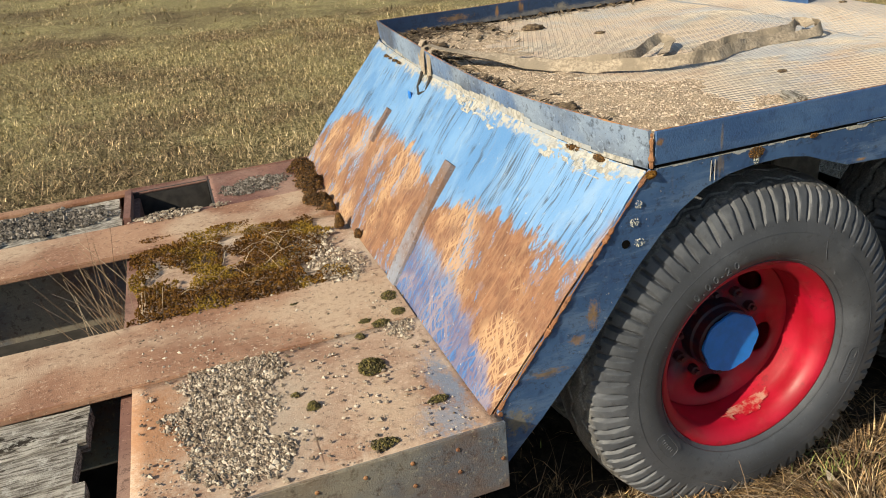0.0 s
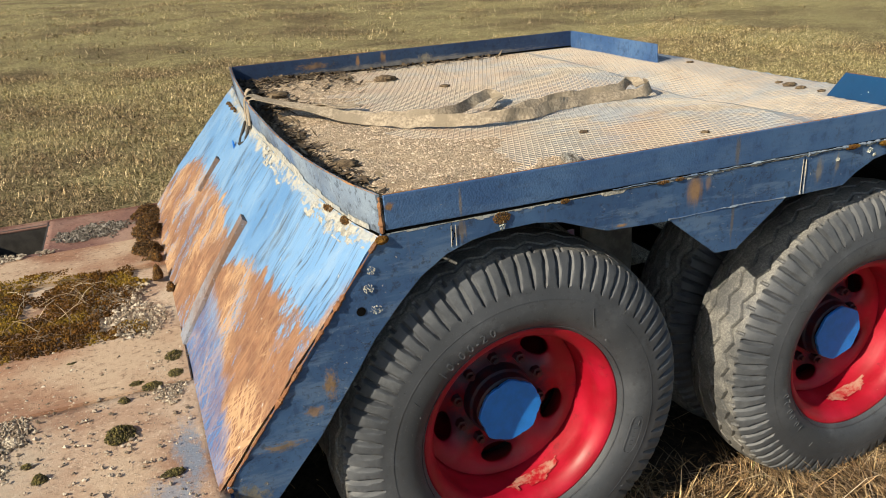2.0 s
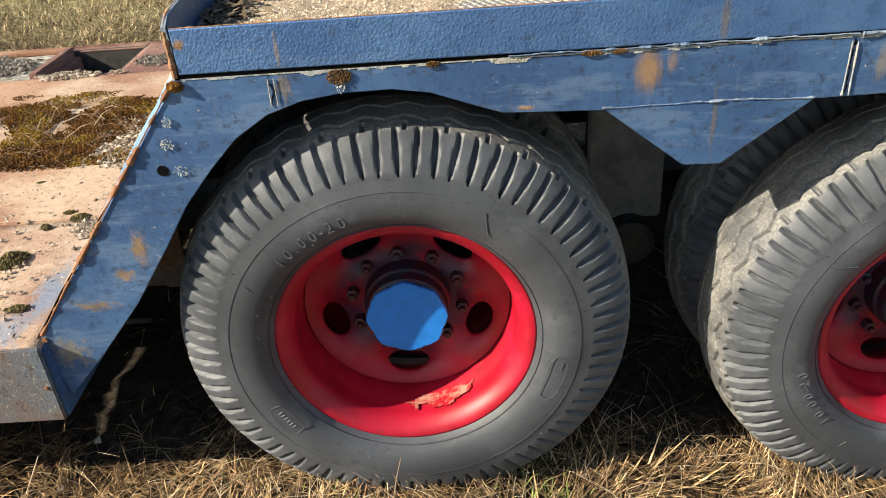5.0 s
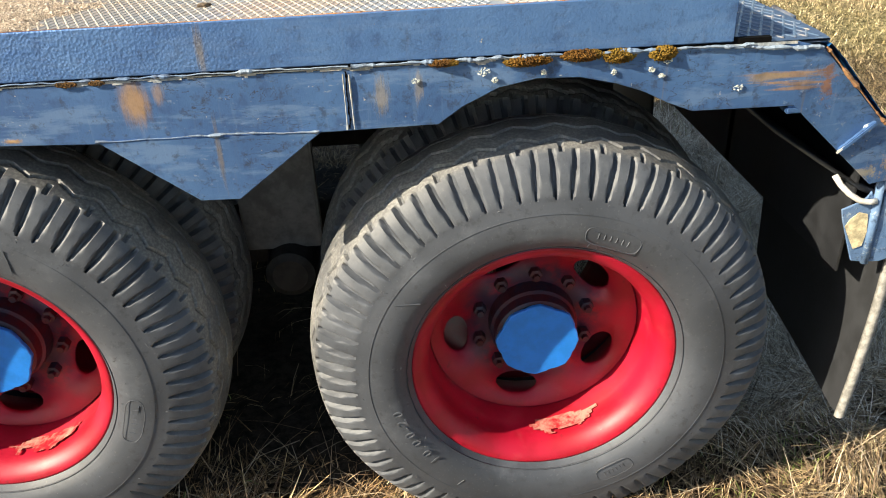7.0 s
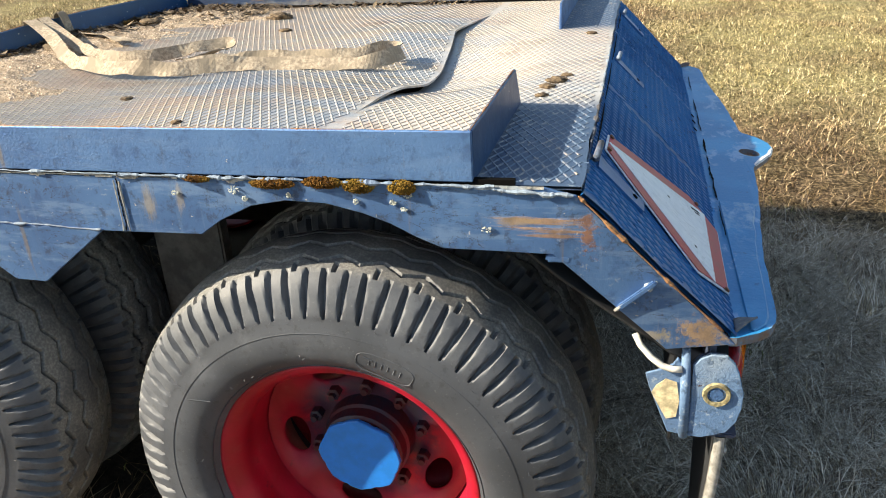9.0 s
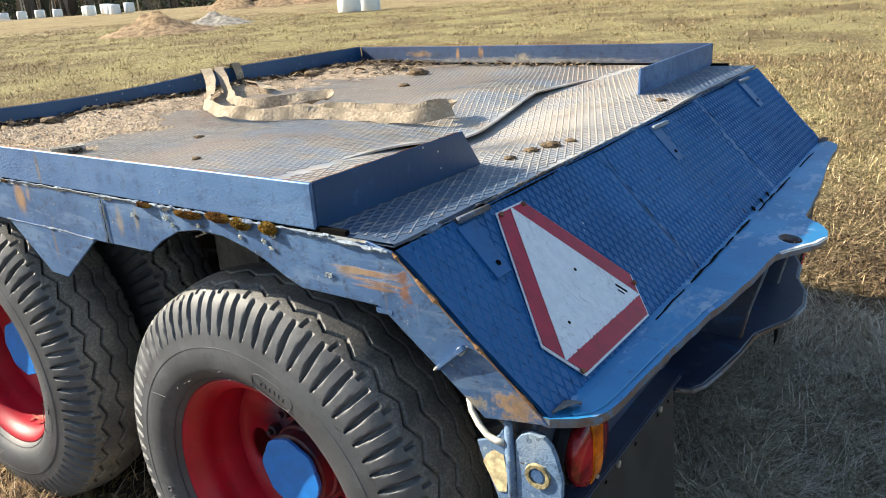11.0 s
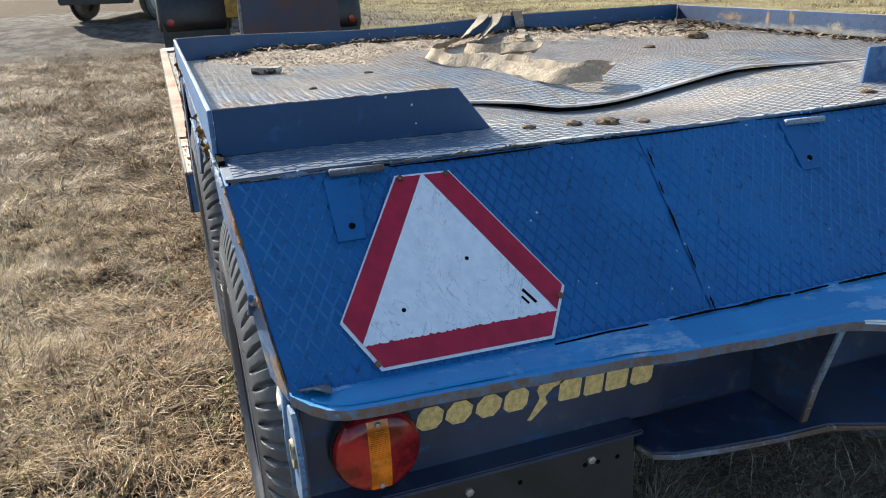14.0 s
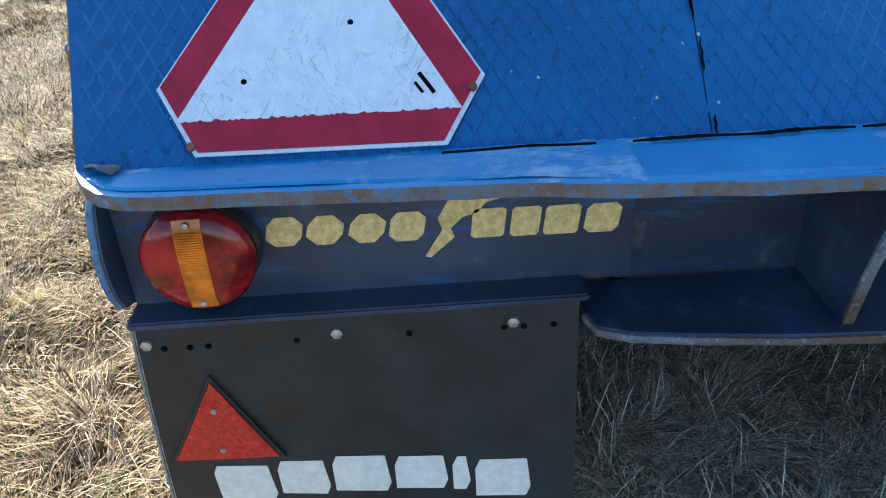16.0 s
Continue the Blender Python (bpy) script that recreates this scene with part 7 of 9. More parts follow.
def build_deck_dirt():
    xs, ys = list(np.linspace(-0.08, 2.14, 190)), list(np.linspace(0.014, 2.486, 210))
    ob = grid_mesh("sandy_dirt", xs, ys, lambda x, y: deck_z(min(x, split_x(y)) if x < split_x(y) + 0.0 else x, y) + sand_h(x, y), M["sand"], None, "", True,
                   keep=lambda v: v[0] > bow(v[1]) + 0.012 and sand_h(v[0], v[1]) > -0.002)
    tagged(ob, "pale sandy grit drifted over the deck plate", "dirt", kind="stuff")
    pts = []
    while len(pts) < 24000:
        x, y = rng.uniform(-0.06, 1.1), rng.uniform(0.03, 2.46)
        h = sand_h(x, y)
        if x < bow(y) + 0.02 or h < 0.0:
            continue
        pts.append((x, y, deck_z(x, y) + h, 0.0014 + 0.0045 * rng.random() ** 6))
    lumps("deck_grit", pts, M["grit"])
    tagged(bpy.data.objects["deck_grit"], "small pale stones and grit on the deck", "grit", kind="stuff")
    # leaf litter and bark along the front rail and far rail
    v, f = [], []
    for i in range(2600):
        t = rng.random()
        if t < 0.62:
            y = rng.uniform(0.12, 2.48)
            x = bow(y) + 0.02 + abs(rng.gauss(0, 0.05 + 0.05 * (y > 1.5)))
        elif t < 0.9:
            x, y = rng.uniform(0.02, 0.55), 2.48 - abs(rng.gauss(0, 0.22))
        else:
            x, y = rng.uniform(0.1, 1.5), 2.48 - abs(rng.gauss(0, 0.05))
        if not 0.02 < y < 2.485:
            continue
        z = deck_z(x, y) + max(0.0, sand_h(x, y)) + rng.uniform(0.001, 0.016)
        L, w = rng.uniform(0.008, 0.035), rng.uniform(0.003, 0.010)
        a, b = rng.uniform(0, 6.28), rng.uniform(-0.5, 0.5)
        d = Vector((math.cos(a), math.sin(a), b)) * L
        p = Vector((-math.sin(a), math.cos(a), rng.uniform(-0.4, 0.4))) * w
        c = Vector((x, y, z))
        k = len(v)
        v += [c - d - p * 0.4, c - p, c + d, c + p]
        f += [(k, k + 1, k + 2), (k, k + 2, k + 3)]
    ob = mesh_of("leaf_litter", v, f, M["leaf"])
    tagged(ob, "dark dead leaves and bark chips along the rails", "litter", kind="stuff")
    # single clods
    for x, y, r in ((0.685, 2.10, 0.045), (0.06, 0.58, 0.038), (2.022, 0.774, 0.018), (2.04, 0.85, 0.024), (2.06, 0.93, 0.014), (2.02, 0.665, 0.014), (2.09, 1.55, 0.015), (0.86, 1.75, 0.02), (1.2, 0.35, 0.012), (0.9, 0.6, 0.014), (0.12, 1.95, 0.036)):
        bm = bmesh.new()
        bmesh.ops.create_icosphere(bm, subdivisions=3, radius=1.0)
        for q in bm.verts:
            k = r * (1 + 0.45 * noise.fractal(q.co * 2.2 + Vector((x * 9, y * 9, 0)), 1.0, 2.0, 3))
            q.co = Vector((q.co.x * k * 1.2, q.co.y * k, q.co.z * k * 0.38)) + Vector((x, y, deck_z(x, y) + max(0, sand_h(x, y)) + r * 0.22))
        ob = part("dirt_clod", bm, M["litter"], None, "", True)
        tagged(ob, "dark clod of earth on the deck plate", "clod", "clods on the deck")
    boxed_ob = boxed("wood_chip", (0, 0, 0), (0.10, 0.045, 0.022), M["wood"], None, 0.003)
    boxed_ob.location, boxed_ob.rotation_euler = (0.665, 0.285, DECK + 0.012), (0.05, 0.02, 1.2)
    tagged(boxed_ob, "short grey offcut of wood on the deck", "wood")
    # moss along the far front corner
    moss_bed("moss", [(0.02, 1.62, 0.035, 0.10), (0.03, 2.0, 0.03, 0.05), (0.02, 1.95, 0.03, 0.06)], lambda x, y: deck_z(x, y) + 0.012, "dry orange-brown moss against the front rail", 420)


def moss_bed(name, spots, zf, label, n, mat="moss", size=0.006, tall=0.018):
    """Cushions of moss, each a heap of tiny tufts: (x, y, rx, ry)."""
    for x, y, rx, ry in spots:
        pts = []
        for i in range(n):
            a, d = rng.uniform(0, 6.28), math.sqrt(rng.random())
            px, py = x + rx * d * math.cos(a), y + ry * d * math.sin(a)
            wob = 0.75 + 0.5 * fbm(px, py, 14, 2)
            hz = tall * max(0.0, 1 - d * d) * wob
            if d > wob:
                continue
            pts.append((px, py, zf(px, py) + hz * rng.uniform(0.35, 1.0), size * rng.uniform(0.6, 1.4)))
        if pts:
            ob = lumps(name, pts, M[mat], None, "", 0.9)
            tagged(ob, label, "moss", name + " cushions")


def build_strap():
    """Beige webbing hooked over the front rail and thrown across the deck."""
    st = empty("ratchet_strap", (0, 0, 0), "dirty beige cargo strap hooked over the rail, twisted on deck", "strap")

    def band(name, path, width, twist):
        n = len(path)
        P = [Vector(p) for p in path]
        fine, tw = [], []
        for i in range(n - 1):
            for k in range(8):
                t = k / 8
                p0, p1, p2, p3 = P[max(i - 1, 0)], P[i], P[i + 1], P[min(i + 2, n - 1)]
                q = 0.5 * ((2 * p1) + (p2 - p0) * t + (2 * p0 - 5 * p1 + 4 * p2 - p3) * t * t + (3 * p1 - p0 - 3 * p2 + p3) * t ** 3)
                fine.append(q)
                tw.append(twist[i] + (twist[i + 1] - twist[i]) * t)
        fine.append(P[-1]), tw.append(twist[-1])
        verts, faces = [], []
        for i, q in enumerate(fine):
            d = (fine[min(i + 1, len(fine) - 1)] - fine[max(i - 1, 0)]).normalized()
            side = d.cross(Vector((0, 0, 1)))
            side = side.normalized() if abs(d.z) < 0.75 else Vector((0, -1, 0))
            up = side.cross(d)
            a = radians(tw[i] + 34 * noise.noise(q * 14) * min(1.0, max(0.0, (q.x - 0.1) / 0.2)))
            q = q + Vector((0, 0.014 * noise.noise(q * 11), 0.008 * noise.noise(q * 19))) * min(1.0, max(0.0, (q.x - 0.1) / 0.3))
            w = (side * math.cos(a) + up * math.sin(a)) * width / 2
            nn = (up * math.cos(a) - side * math.sin(a)) * 0.0014
            for s1, s2 in ((-1, -1), (0, -1), (1, -1), (1, 1), (0, 1), (-1, 1)):
                verts.append(q + w * s1 + nn * s2)
        m = 6
        for i in range(len(fine) - 1):
            for k in range(m):
                a, b = i * m + k, i * m + (k + 1) % m
                faces.append((a, b, b + m, a + m))
        mesh_of(name, verts, faces, M["strap"], st, smooth=False)

    z = DECK + 0.018
    front = [(-0.090, 1.45, 1.13, 0), (-0.087, 1.447, 1.20, 0), (-0.084, 1.443, 1.242, 0), (-0.064, 1.435, 1.262, 0), (-0.030, 1.415, 1.256, 0), (0.05, 1.36, 1.238, -8), (0.14, 1.29, 1.218, -20), (0.24, 1.20, 1.200, -35),
             (0.34, 1.10, 1.194, -50), (0.46, 1.01, 1.191, -56), (0.60, 0.925, 1.191, -60), (0.72, 0.89, 1.192, -52), (0.86, 0.905, 1.191, -60), (1.0, 0.955, 1.189, -62), (1.15, 0.995, 1.186, -62), (1.30, 1.01, 1.182, -52), (1.42, 1.02, 1.178, -48), (1.50, 1.06, 1.188, -64), (1.53, 1.13, 1.192, -62)]
    fold = [(-0.089, 1.525, 1.15, 0), (-0.086, 1.52, 1.242, 0), (-0.062, 1.51, 1.262, 0), (-0.025, 1.485, 1.250, 0), (0.06, 1.43, 1.225, -8), (0.15, 1.36, 1.205, -25), (0.26, 1.28, 1.194, -40), (0.38, 1.19, 1.190, -46), (0.50, 1.12, 1.190, -52), (0.60, 1.10, 1.191, -62),
            (0.70, 1.15, 1.196, -68), (0.80, 1.23, 1.202, -60), (0.86, 1.27, 1.205, -50), (0.885, 1.235, 1.198, -24), (0.82, 1.16, 1.184, -12), (0.76, 1.10, 1.180, -15)]
    back = [(0.84, 1.0, 1.184, -40), (0.95, 1.04, 1.188, -55), (1.08, 1.075, 1.189, -62), (1.22, 1.09, 1.189, -64), (1.34, 1.10, 1.190, -60), (1.43, 1.14, 1.196, -66), (1.475, 1.19, 1.202, -60), (1.505, 1.17, 1.197, -40), (1.49, 1.11, 1.186, -20)]
    for run, wide in ((front, 0.047), (fold, 0.042), (back, 0.042)):
        band("webbing", [(p[0], p[1], p[2] - (0.011 if p[0] > 0.2 else 0.0)) for p in run], wide, [p[3] for p in run])
    band("webbing", [(0.02, 1.60, z + 0.012), (0.12, 1.55, z + 0.014), (0.24, 1.50, z + 0.010), (0.36, 1.42, z + 0.008)], 0.046, [8, 14, 20, 10])
    band("webbing", [(-0.070, 1.60, 1.15), (-0.072, 1.60, 1.24), (-0.050, 1.60, 1.272), (-0.035, 1.605, 1.24), (-0.03, 1.61, 1.19)], 0.046, [0, 0, 0, 0, 0])
    bm = bmesh.new()
    tube_into(bm, [(-0.095, 1.42, 1.16), (-0.118, 1.425, 1.10), (-0.135, 1.47, 1.085), (-0.118, 1.53, 1.10), (-0.092, 1.53, 1.16)], 0.006, 8)
    part("hook", bm, M["dark"], st, "dark wire hook", smooth=True)
    boxed("blue_tag", (-0.150, 1.55, 1.060), (0.006, 0.03, 0.045), M["cap"], st, 0.002, "bright blue tag")


build_deck_dirt()
build_strap()


def build_welds():
    """Lumpy weld beads along the seams."""
    def bead(path, r, parent=trailer, mat="weld", gap=0.0):
        bm = bmesh.new()
        pts, rad = [], []
        for a, b in zip(path, path[1:]):
            a, b = Vector(a), Vector(b)
            k = max(2, int((b - a).length / 0.005))
            for i in range(k):
                p = a + (b - a) * i / k
                blob = max(0.0, noise.fractal(p * 26 + Vector((1, 7, 3)), 1.0, 2.0, 3) + gap)
                pts.append(p + Vector((0, -0.0006, (0.0006 if mat == "rust" else 0.0028) * noise.fractal(p * 30, 1.0, 2.0, 2))))
                rad.append(0.0008 + r * (0.18 + 1.1 * min(1.0, blob * 1.6)) * (0.7 + 0.5 * noise.noise(p * 160)))
        tube_into(bm, pts, rad, 6)
        part("weld_bead", bm, M[mat], parent, smooth=False)

    for y0, s in ((0.0, 1), (W, -1)):
        boxed("seam_gap", (1.02, y0 + s * 0.010, 1.1605), (2.06, 0.012, 0.014), M["black"], trailer, 0.0)
    bead([(0.62, 0.001, 1.161), (1.28, 0.001, 1.160)], 0.0046, gap=-0.10)
    bead([(1.28, 0.001, 1.160), (2.02, -0.001, 1.156)], 0.0055, gap=0.12)
    bead([(1.98, 0.0, 1.153), (2.155, 0.0, 1.143)], 0.005, gap=0.25)
    for xs, z0, z1 in ((0.169, 1.093, 1.154), (1.269, 1.040, 1.150)):
        bm = bmesh.new()
        rows = []
        for i in range(25):
            z = z0 + (z1 - z0) * i / 24
            x, ww = xs + 0.009 * noise.noise(Vector((z * 45, xs, 0))), 0.0006 + 0.0030 * abs(noise.noise(Vector((z * 130, xs, 3))))
            rows.append((bm.verts.new((x - ww, 0.0026, z)), bm.verts.new((x + ww, 0.0026, z))))
        for p, q in zip(rows, rows[1:]):
            bm.faces.new((p[0], p[1], q[1], q[0]))
        part("seam_crack", bm, M["black"], trailer)
        bead([(xs - 0.006, 0.002, z0), (xs - 0.005, 0.002, z1)], 0.0040, mat="scale", gap=-0.05)
        bead([(xs + 0.007, 0.002, z0), (xs + 0.006, 0.002, z1)], 0.0024, mat="scale", gap=0.0)
    bead([(0.80, 0.0, 1.046), (1.0, -0.001, 1.046), (1.215, 0.0, 1.041)], 0.0032)
    bead([(2.158, 0.004, 1.142), (2.30, 0.022, 0.996), (2.42, 0.040, 0.876)], 0.0045, mat="rust", gap=0.15)
    bead([(2.225, 0.010, 0.925), (2.30, 0.020, 0.985)], 0.008, mat="scale", gap=-0.05)
    bead([(-0.014, 0.002, 1.156), (-0.16, 0.002, 0.968), (-0.31, 0.002, 0.772), (-0.45, 0.004, 0.588)], 0.006, mat="rust", gap=0.3)
    path = [(2.163, 0.05 + 2.4 * i / 30, 1.152) for i in range(31)]
    bead(path, 0.006, gap=0.15)
    path = [(2.449, 0.06 + 2.38 * i / 30, 0.861 + 0.002 * math.sin(i)) for i in range(31)]
    bead(path, 0.005, mat="lip", gap=0.05)
    bead([(-0.445, 0.0, 0.578), (-0.46, 0.3, 0.578), (-0.47, 0.6, 0.578)], 0.007, mat="rust", gap=0.2)
    # rusty top edges of the rails
    for y0 in (0.0045, W - 0.0045):
        bead([(0.0, y0, RAIL_T - 0.001), (1.978, y0, RAIL_T - 0.001)], 0.0016, mat="rust", gap=-0.05)
    bead([(1.974, 0.01, RAIL_T), (1.974, 0.51, RAIL_T - 0.003)], 0.0018, mat="rust", gap=0.15)
    bead([(bow(0.0) - 0.008, 0.004, 1.16), (bow(0.0) - 0.010, 0.003, RAIL_T)], 0.007, mat="rust", gap=0.4)
    pts = [(bow(y) - 0.010, y, RAIL_T - 0.022 * math.sin(math.pi * min(1.0, y / 1.8)) ** 2) for y in np.linspace(0.01, 2.49, 40)]
    bead(pts, 0.0030, mat="rust", gap=0.1)
    # small step plates on the tail
    boxed("tail_patch", (2.262, 0.013, 0.955), (0.085, 0.010, 0.010), M["skirt"], trailer, 0.002, m=Matrix.Translation((2.262, 0, 0.955)) @ Matrix.Rotation(radians(-42), 4, "Y") @ Matrix.Translation((-2.262, 0, -0.955)))
    boxed("tail_bolt", (2.125, 0.02, 1.022), (0.045, 0.03, 0.016), M["skirt"], trailer, 0.004)
    # flaking cream edge along the top of the skirt
    verts, faces, at = [], [], {}
    for a in range(701):
        x = 0.0 + 2.1 * a / 700
        for b in range(7):
            z = 1.1575 - 0.016 * b / 6
            reach = 0.0035 + 0.014 * max(0.0, noise.fractal(Vector((x * 9, 4.0, 0.0)), 0.8, 2.0, 4) + 0.12)
            if 1.1575 - z < reach:
                at[a, b] = len(verts)
                verts.append((x, 0.0030 - 0.0016 * abs(noise.noise(Vector((x * 160, z * 160, 1)))), z))
    for a in range(700):
        for b in range(6):
            q = [at.get(k) for k in ((a, b), (a, b + 1), (a + 1, b + 1), (a + 1, b))]
            if None not in q:
                faces.append(q)
    mesh_of("flaked_edge", verts, faces, M["scale"], trailer, "flaking cream edge of the side plate", smooth=False)
    # flaked crust under the bent front rail
    verts, faces, at = [], [], {}
    ny, ns = 520, 34
    for a in range(ny + 1):
        y = 0.03 + 2.42 * a / ny
        for b in range(ns + 1):
            s = 0.005 + 0.20 * b / ns
            h = 0.0012 + 0.0030 * abs(noise.fractal(Vector((y * 22, s * 60, 3.0)), 0.8, 2.0, 4))
            reach = 0.026 + 0.055 * min(1.0, max(0.0, (1.7 - y) / 0.9)) + 0.05 * noise.fractal(Vector((y * 5.5, 0.3, 1.0)), 1.0, 2.0, 3)
            hole = noise.fractal(Vector((y * 30, s * 40, 9.0)), 0.7, 2.0, 4)
            if s < reach and hole > -0.22 - 0.25 * (s < 0.04):
                at[a, b] = len(verts)
                verts.append(slope_pt(s, y, h))
    for a in range(ny):
        for b in range(ns):
            q = [at.get(k) for k in ((a, b), (a, b + 1), (a + 1, b + 1), (a + 1, b))]
            if None not in q:
                faces.append(q)
    # it climbs the foot of the rail
    at = {}
    for a in range(ny + 1):
        y = 0.06 + 2.36 * a / ny
        climb = 0.016 + 0.014 * noise.fractal(Vector((y * 7, 1.3, 4.0)), 1.0, 2.0, 3) + 0.012 * math.exp(-((y - 0.9) / 0.5) ** 2)
        for b in range(7):
            z = RAIL_B - 0.012 + 0.044 * b / 6
            if z - RAIL_B + 0.012 < climb:
                at[a, b] = len(verts)
                verts.append((-0.004 + bow(y) - 0.010 * (z - RAIL_B) / (RAIL_T - RAIL_B) - 0.0016 - 0.004 * (1 - b / 6) - 0.002 * abs(noise.noise(Vector((y * 90, z * 90, 2)))), y, z))
    for a in range(ny):
        for b in range(6):
            q = [at.get(k) for k in ((a, b), (a, b + 1), (a + 1, b + 1), (a + 1, b))]
            if None not in q:
                faces.append(q)
    mesh_of("flaked_crust", verts, faces, M["scale"], trailer, "cream-grey crust of flaking paint under the rail", smooth=False)
    # the gap torn open between rear slope and lip
    for y0, y1, w in ((0.50, 0.69, 0.0014), (0.735, 0.862, 0.0052), (0.858, 1.012, 0.0046), (1.02, 1.105, 0.0036), (1.13, 1.275, 0.0055), (1.37, 1.50, 0.0035), (1.50, 1.58, 0.004), (1.59, 1.80, 0.003), (1.95, 2.2, 0.003)):
        k = 30
        rows = []
        bm = bmesh.new()
        for i in range(k + 1):
            y = y0 + (y1 - y0) * i / k
            ww = 0.8 * w * (0.15 + math.sin(math.pi * i / k)) * (0.35 + 1.6 * abs(noise.noise(Vector((y * 90, 0, 0)))))
            x, z = 2.4635 + 0.003 * noise.noise(Vector((y * 14, 2, 0))), 0.8672 + 0.002 * fbm(2.46, y, 6, 2)
            rows.append((bm.verts.new((x - ww - 0.002, y, z + 0.0035)), bm.verts.new((x + ww * (0.4 + 1.2 * abs(noise.noise(Vector((y * 70, 9, 0))))), y, z + 0.0012))))
        for p, q in zip(rows, rows[1:]):
            bm.faces.new((p[0], q[0], q[1], p[1]))
        part("torn_gap", bm, M["black"], trailer)
    # the slope plate's lower corners, peeled up and rusty below
    for y0, d in ((0.048, 1), (W - 0.048, -1)):
        verts, faces = [], []
        for i in range(7):
            u = i / 6
            for k in range(6):
                v = k / 5
                wide = 0.045 * (1 - 0.75 * u ** 1.5)
                verts.append((2.440 + 0.040 * u - 0.006 * u * v, y0 + d * (0.006 + 0.036 * u + wide * v), 0.8715 + 0.014 * math.sin(1.7 * u) * (1 - 0.8 * v) + 0.0015 * noise.noise(Vector((u * 5, v * 5, y0)))))
        for i in range(6):
            for k in range(5):
                a = i * 6 + k
                faces.append((a, a + 1, a + 7, a + 6))
        peel = mesh_of("peeled_corner", verts, faces, M["grimy"], trailer, "grimy peeled-up corner of the slope plate", smooth=True)
        md = peel.modifiers.new("thick", "SOLIDIFY")
        md.thickness, md.offset = 0.004, 0
    # a second plate lies on the lip and ends in a step
    for y0, y1 in ((0.07, 0.728),):
        verts, faces, k = [], [], 24
        for i in range(k + 1):
            y = y0 + (y1 - y0) * i / k
            x1 = lerp_pts(LIP, y) + 0.003 * fbm(y, 1.0, 11, 3) - 0.012 - 0.004 * abs(noise.noise(Vector((y * 30, 3, 1))))
            for x, dz in ((2.466, 0.0005), (2.468, 0.0034), (x1 - 0.003, 0.0034), (x1, 0.0005)):
                verts.append((x + 0.012 * (i == k) * (x > 2.5), y, 0.8662 + dz - 0.010 * max(0.0, (x - 2.45) / 0.15) ** 2 + 0.002 * fbm(x, y, 6, 2)))
        for i in range(k):
            for c in range(3):
                a = i * 4 + c
                faces.append((a, a + 1, a + 5, a + 4))
        faces += [(k * 4, k * 4 + 1, k * 4 + 2, k * 4 + 3)]
        mesh_of("lip_overlay", verts, faces, M["lip_worn"], trailer, "worn pale blue plate lapped on the lip", smooth=False)
    for y in (1.385, 1.48, 1.56):
        bm = lathe([(0.001, 0.0), (0.009, 0.0), (0.008, 0.002), (0.001, 0.002)], 12, "z")
        bmesh.ops.transform(bm, matrix=Matrix.Translation(rear_pt(0.975, y, 0.005)) @ Matrix.Rotation(radians(45), 4, "Y"), verts=bm.verts)
        part("rust_hole", bm, M["black"], trailer)
    # dark gap along the top edge of the rear slope
    for y0, y1 in ((0.30, 0.62), (0.66, 1.10), (1.14, 1.62), (1.70, 2.2)):
        bm = bmesh.new()
        rows = []
        for i in range(21):
            y = y0 + (y1 - y0) * i / 20
            ww = 0.004 * (0.2 + math.sin(math.pi * i / 20)) * (0.5 + 1.1 * abs(noise.noise(Vector((y * 30, 5, 0)))))
            rows.append((bm.verts.new(rear_pt(0.012, y, 0.0062)), bm.verts.new(rear_pt(0.016 + ww / 0.4, y, 0.0062))))
        for p, q in zip(rows, rows[1:]):
            bm.faces.new((p[0], q[0], q[1], p[1]))
        part("torn_gap", bm, M["black"], trailer)
    # bare scraped metal on the lip's nose
    bm = bmesh.new()
    rows = []
    for i in range(25):
        y = 1.06 + 0.215 * i / 24
        x = lerp_pts(LIP, y) + 0.003 * fbm(y, 1.0, 11, 3)
        ww = 0.016 * math.sin(math.pi * min(1.0, (i + 1) / 25)) ** 0.6 * (0.7 + 0.6 * abs(noise.noise(Vector((y * 40, 0, 4)))))
        z = 0.8665 - 0.010 * max(0.0, (x - 2.45) / 0.15) ** 2 + 0.002 * fbm(x, y, 6, 2)
        rows.append([bm.verts.new((x - ww, y, z + 0.0012)), bm.verts.new((x - 0.002, y, z + 0.0014)), bm.verts.new((x + 0.0022, y, z - 0.004))])
    for p, q in zip(rows, rows[1:]):
        for a in (0, 1):
            bm.faces.new((p[a], p[a + 1], q[a + 1], q[a]))
    bmesh.ops.recalc_face_normals(bm, faces=bm.faces)
    part("scraped_edge", bm, M["letter"], trailer, "bare pale scraped edge of the lip")


build_welds()


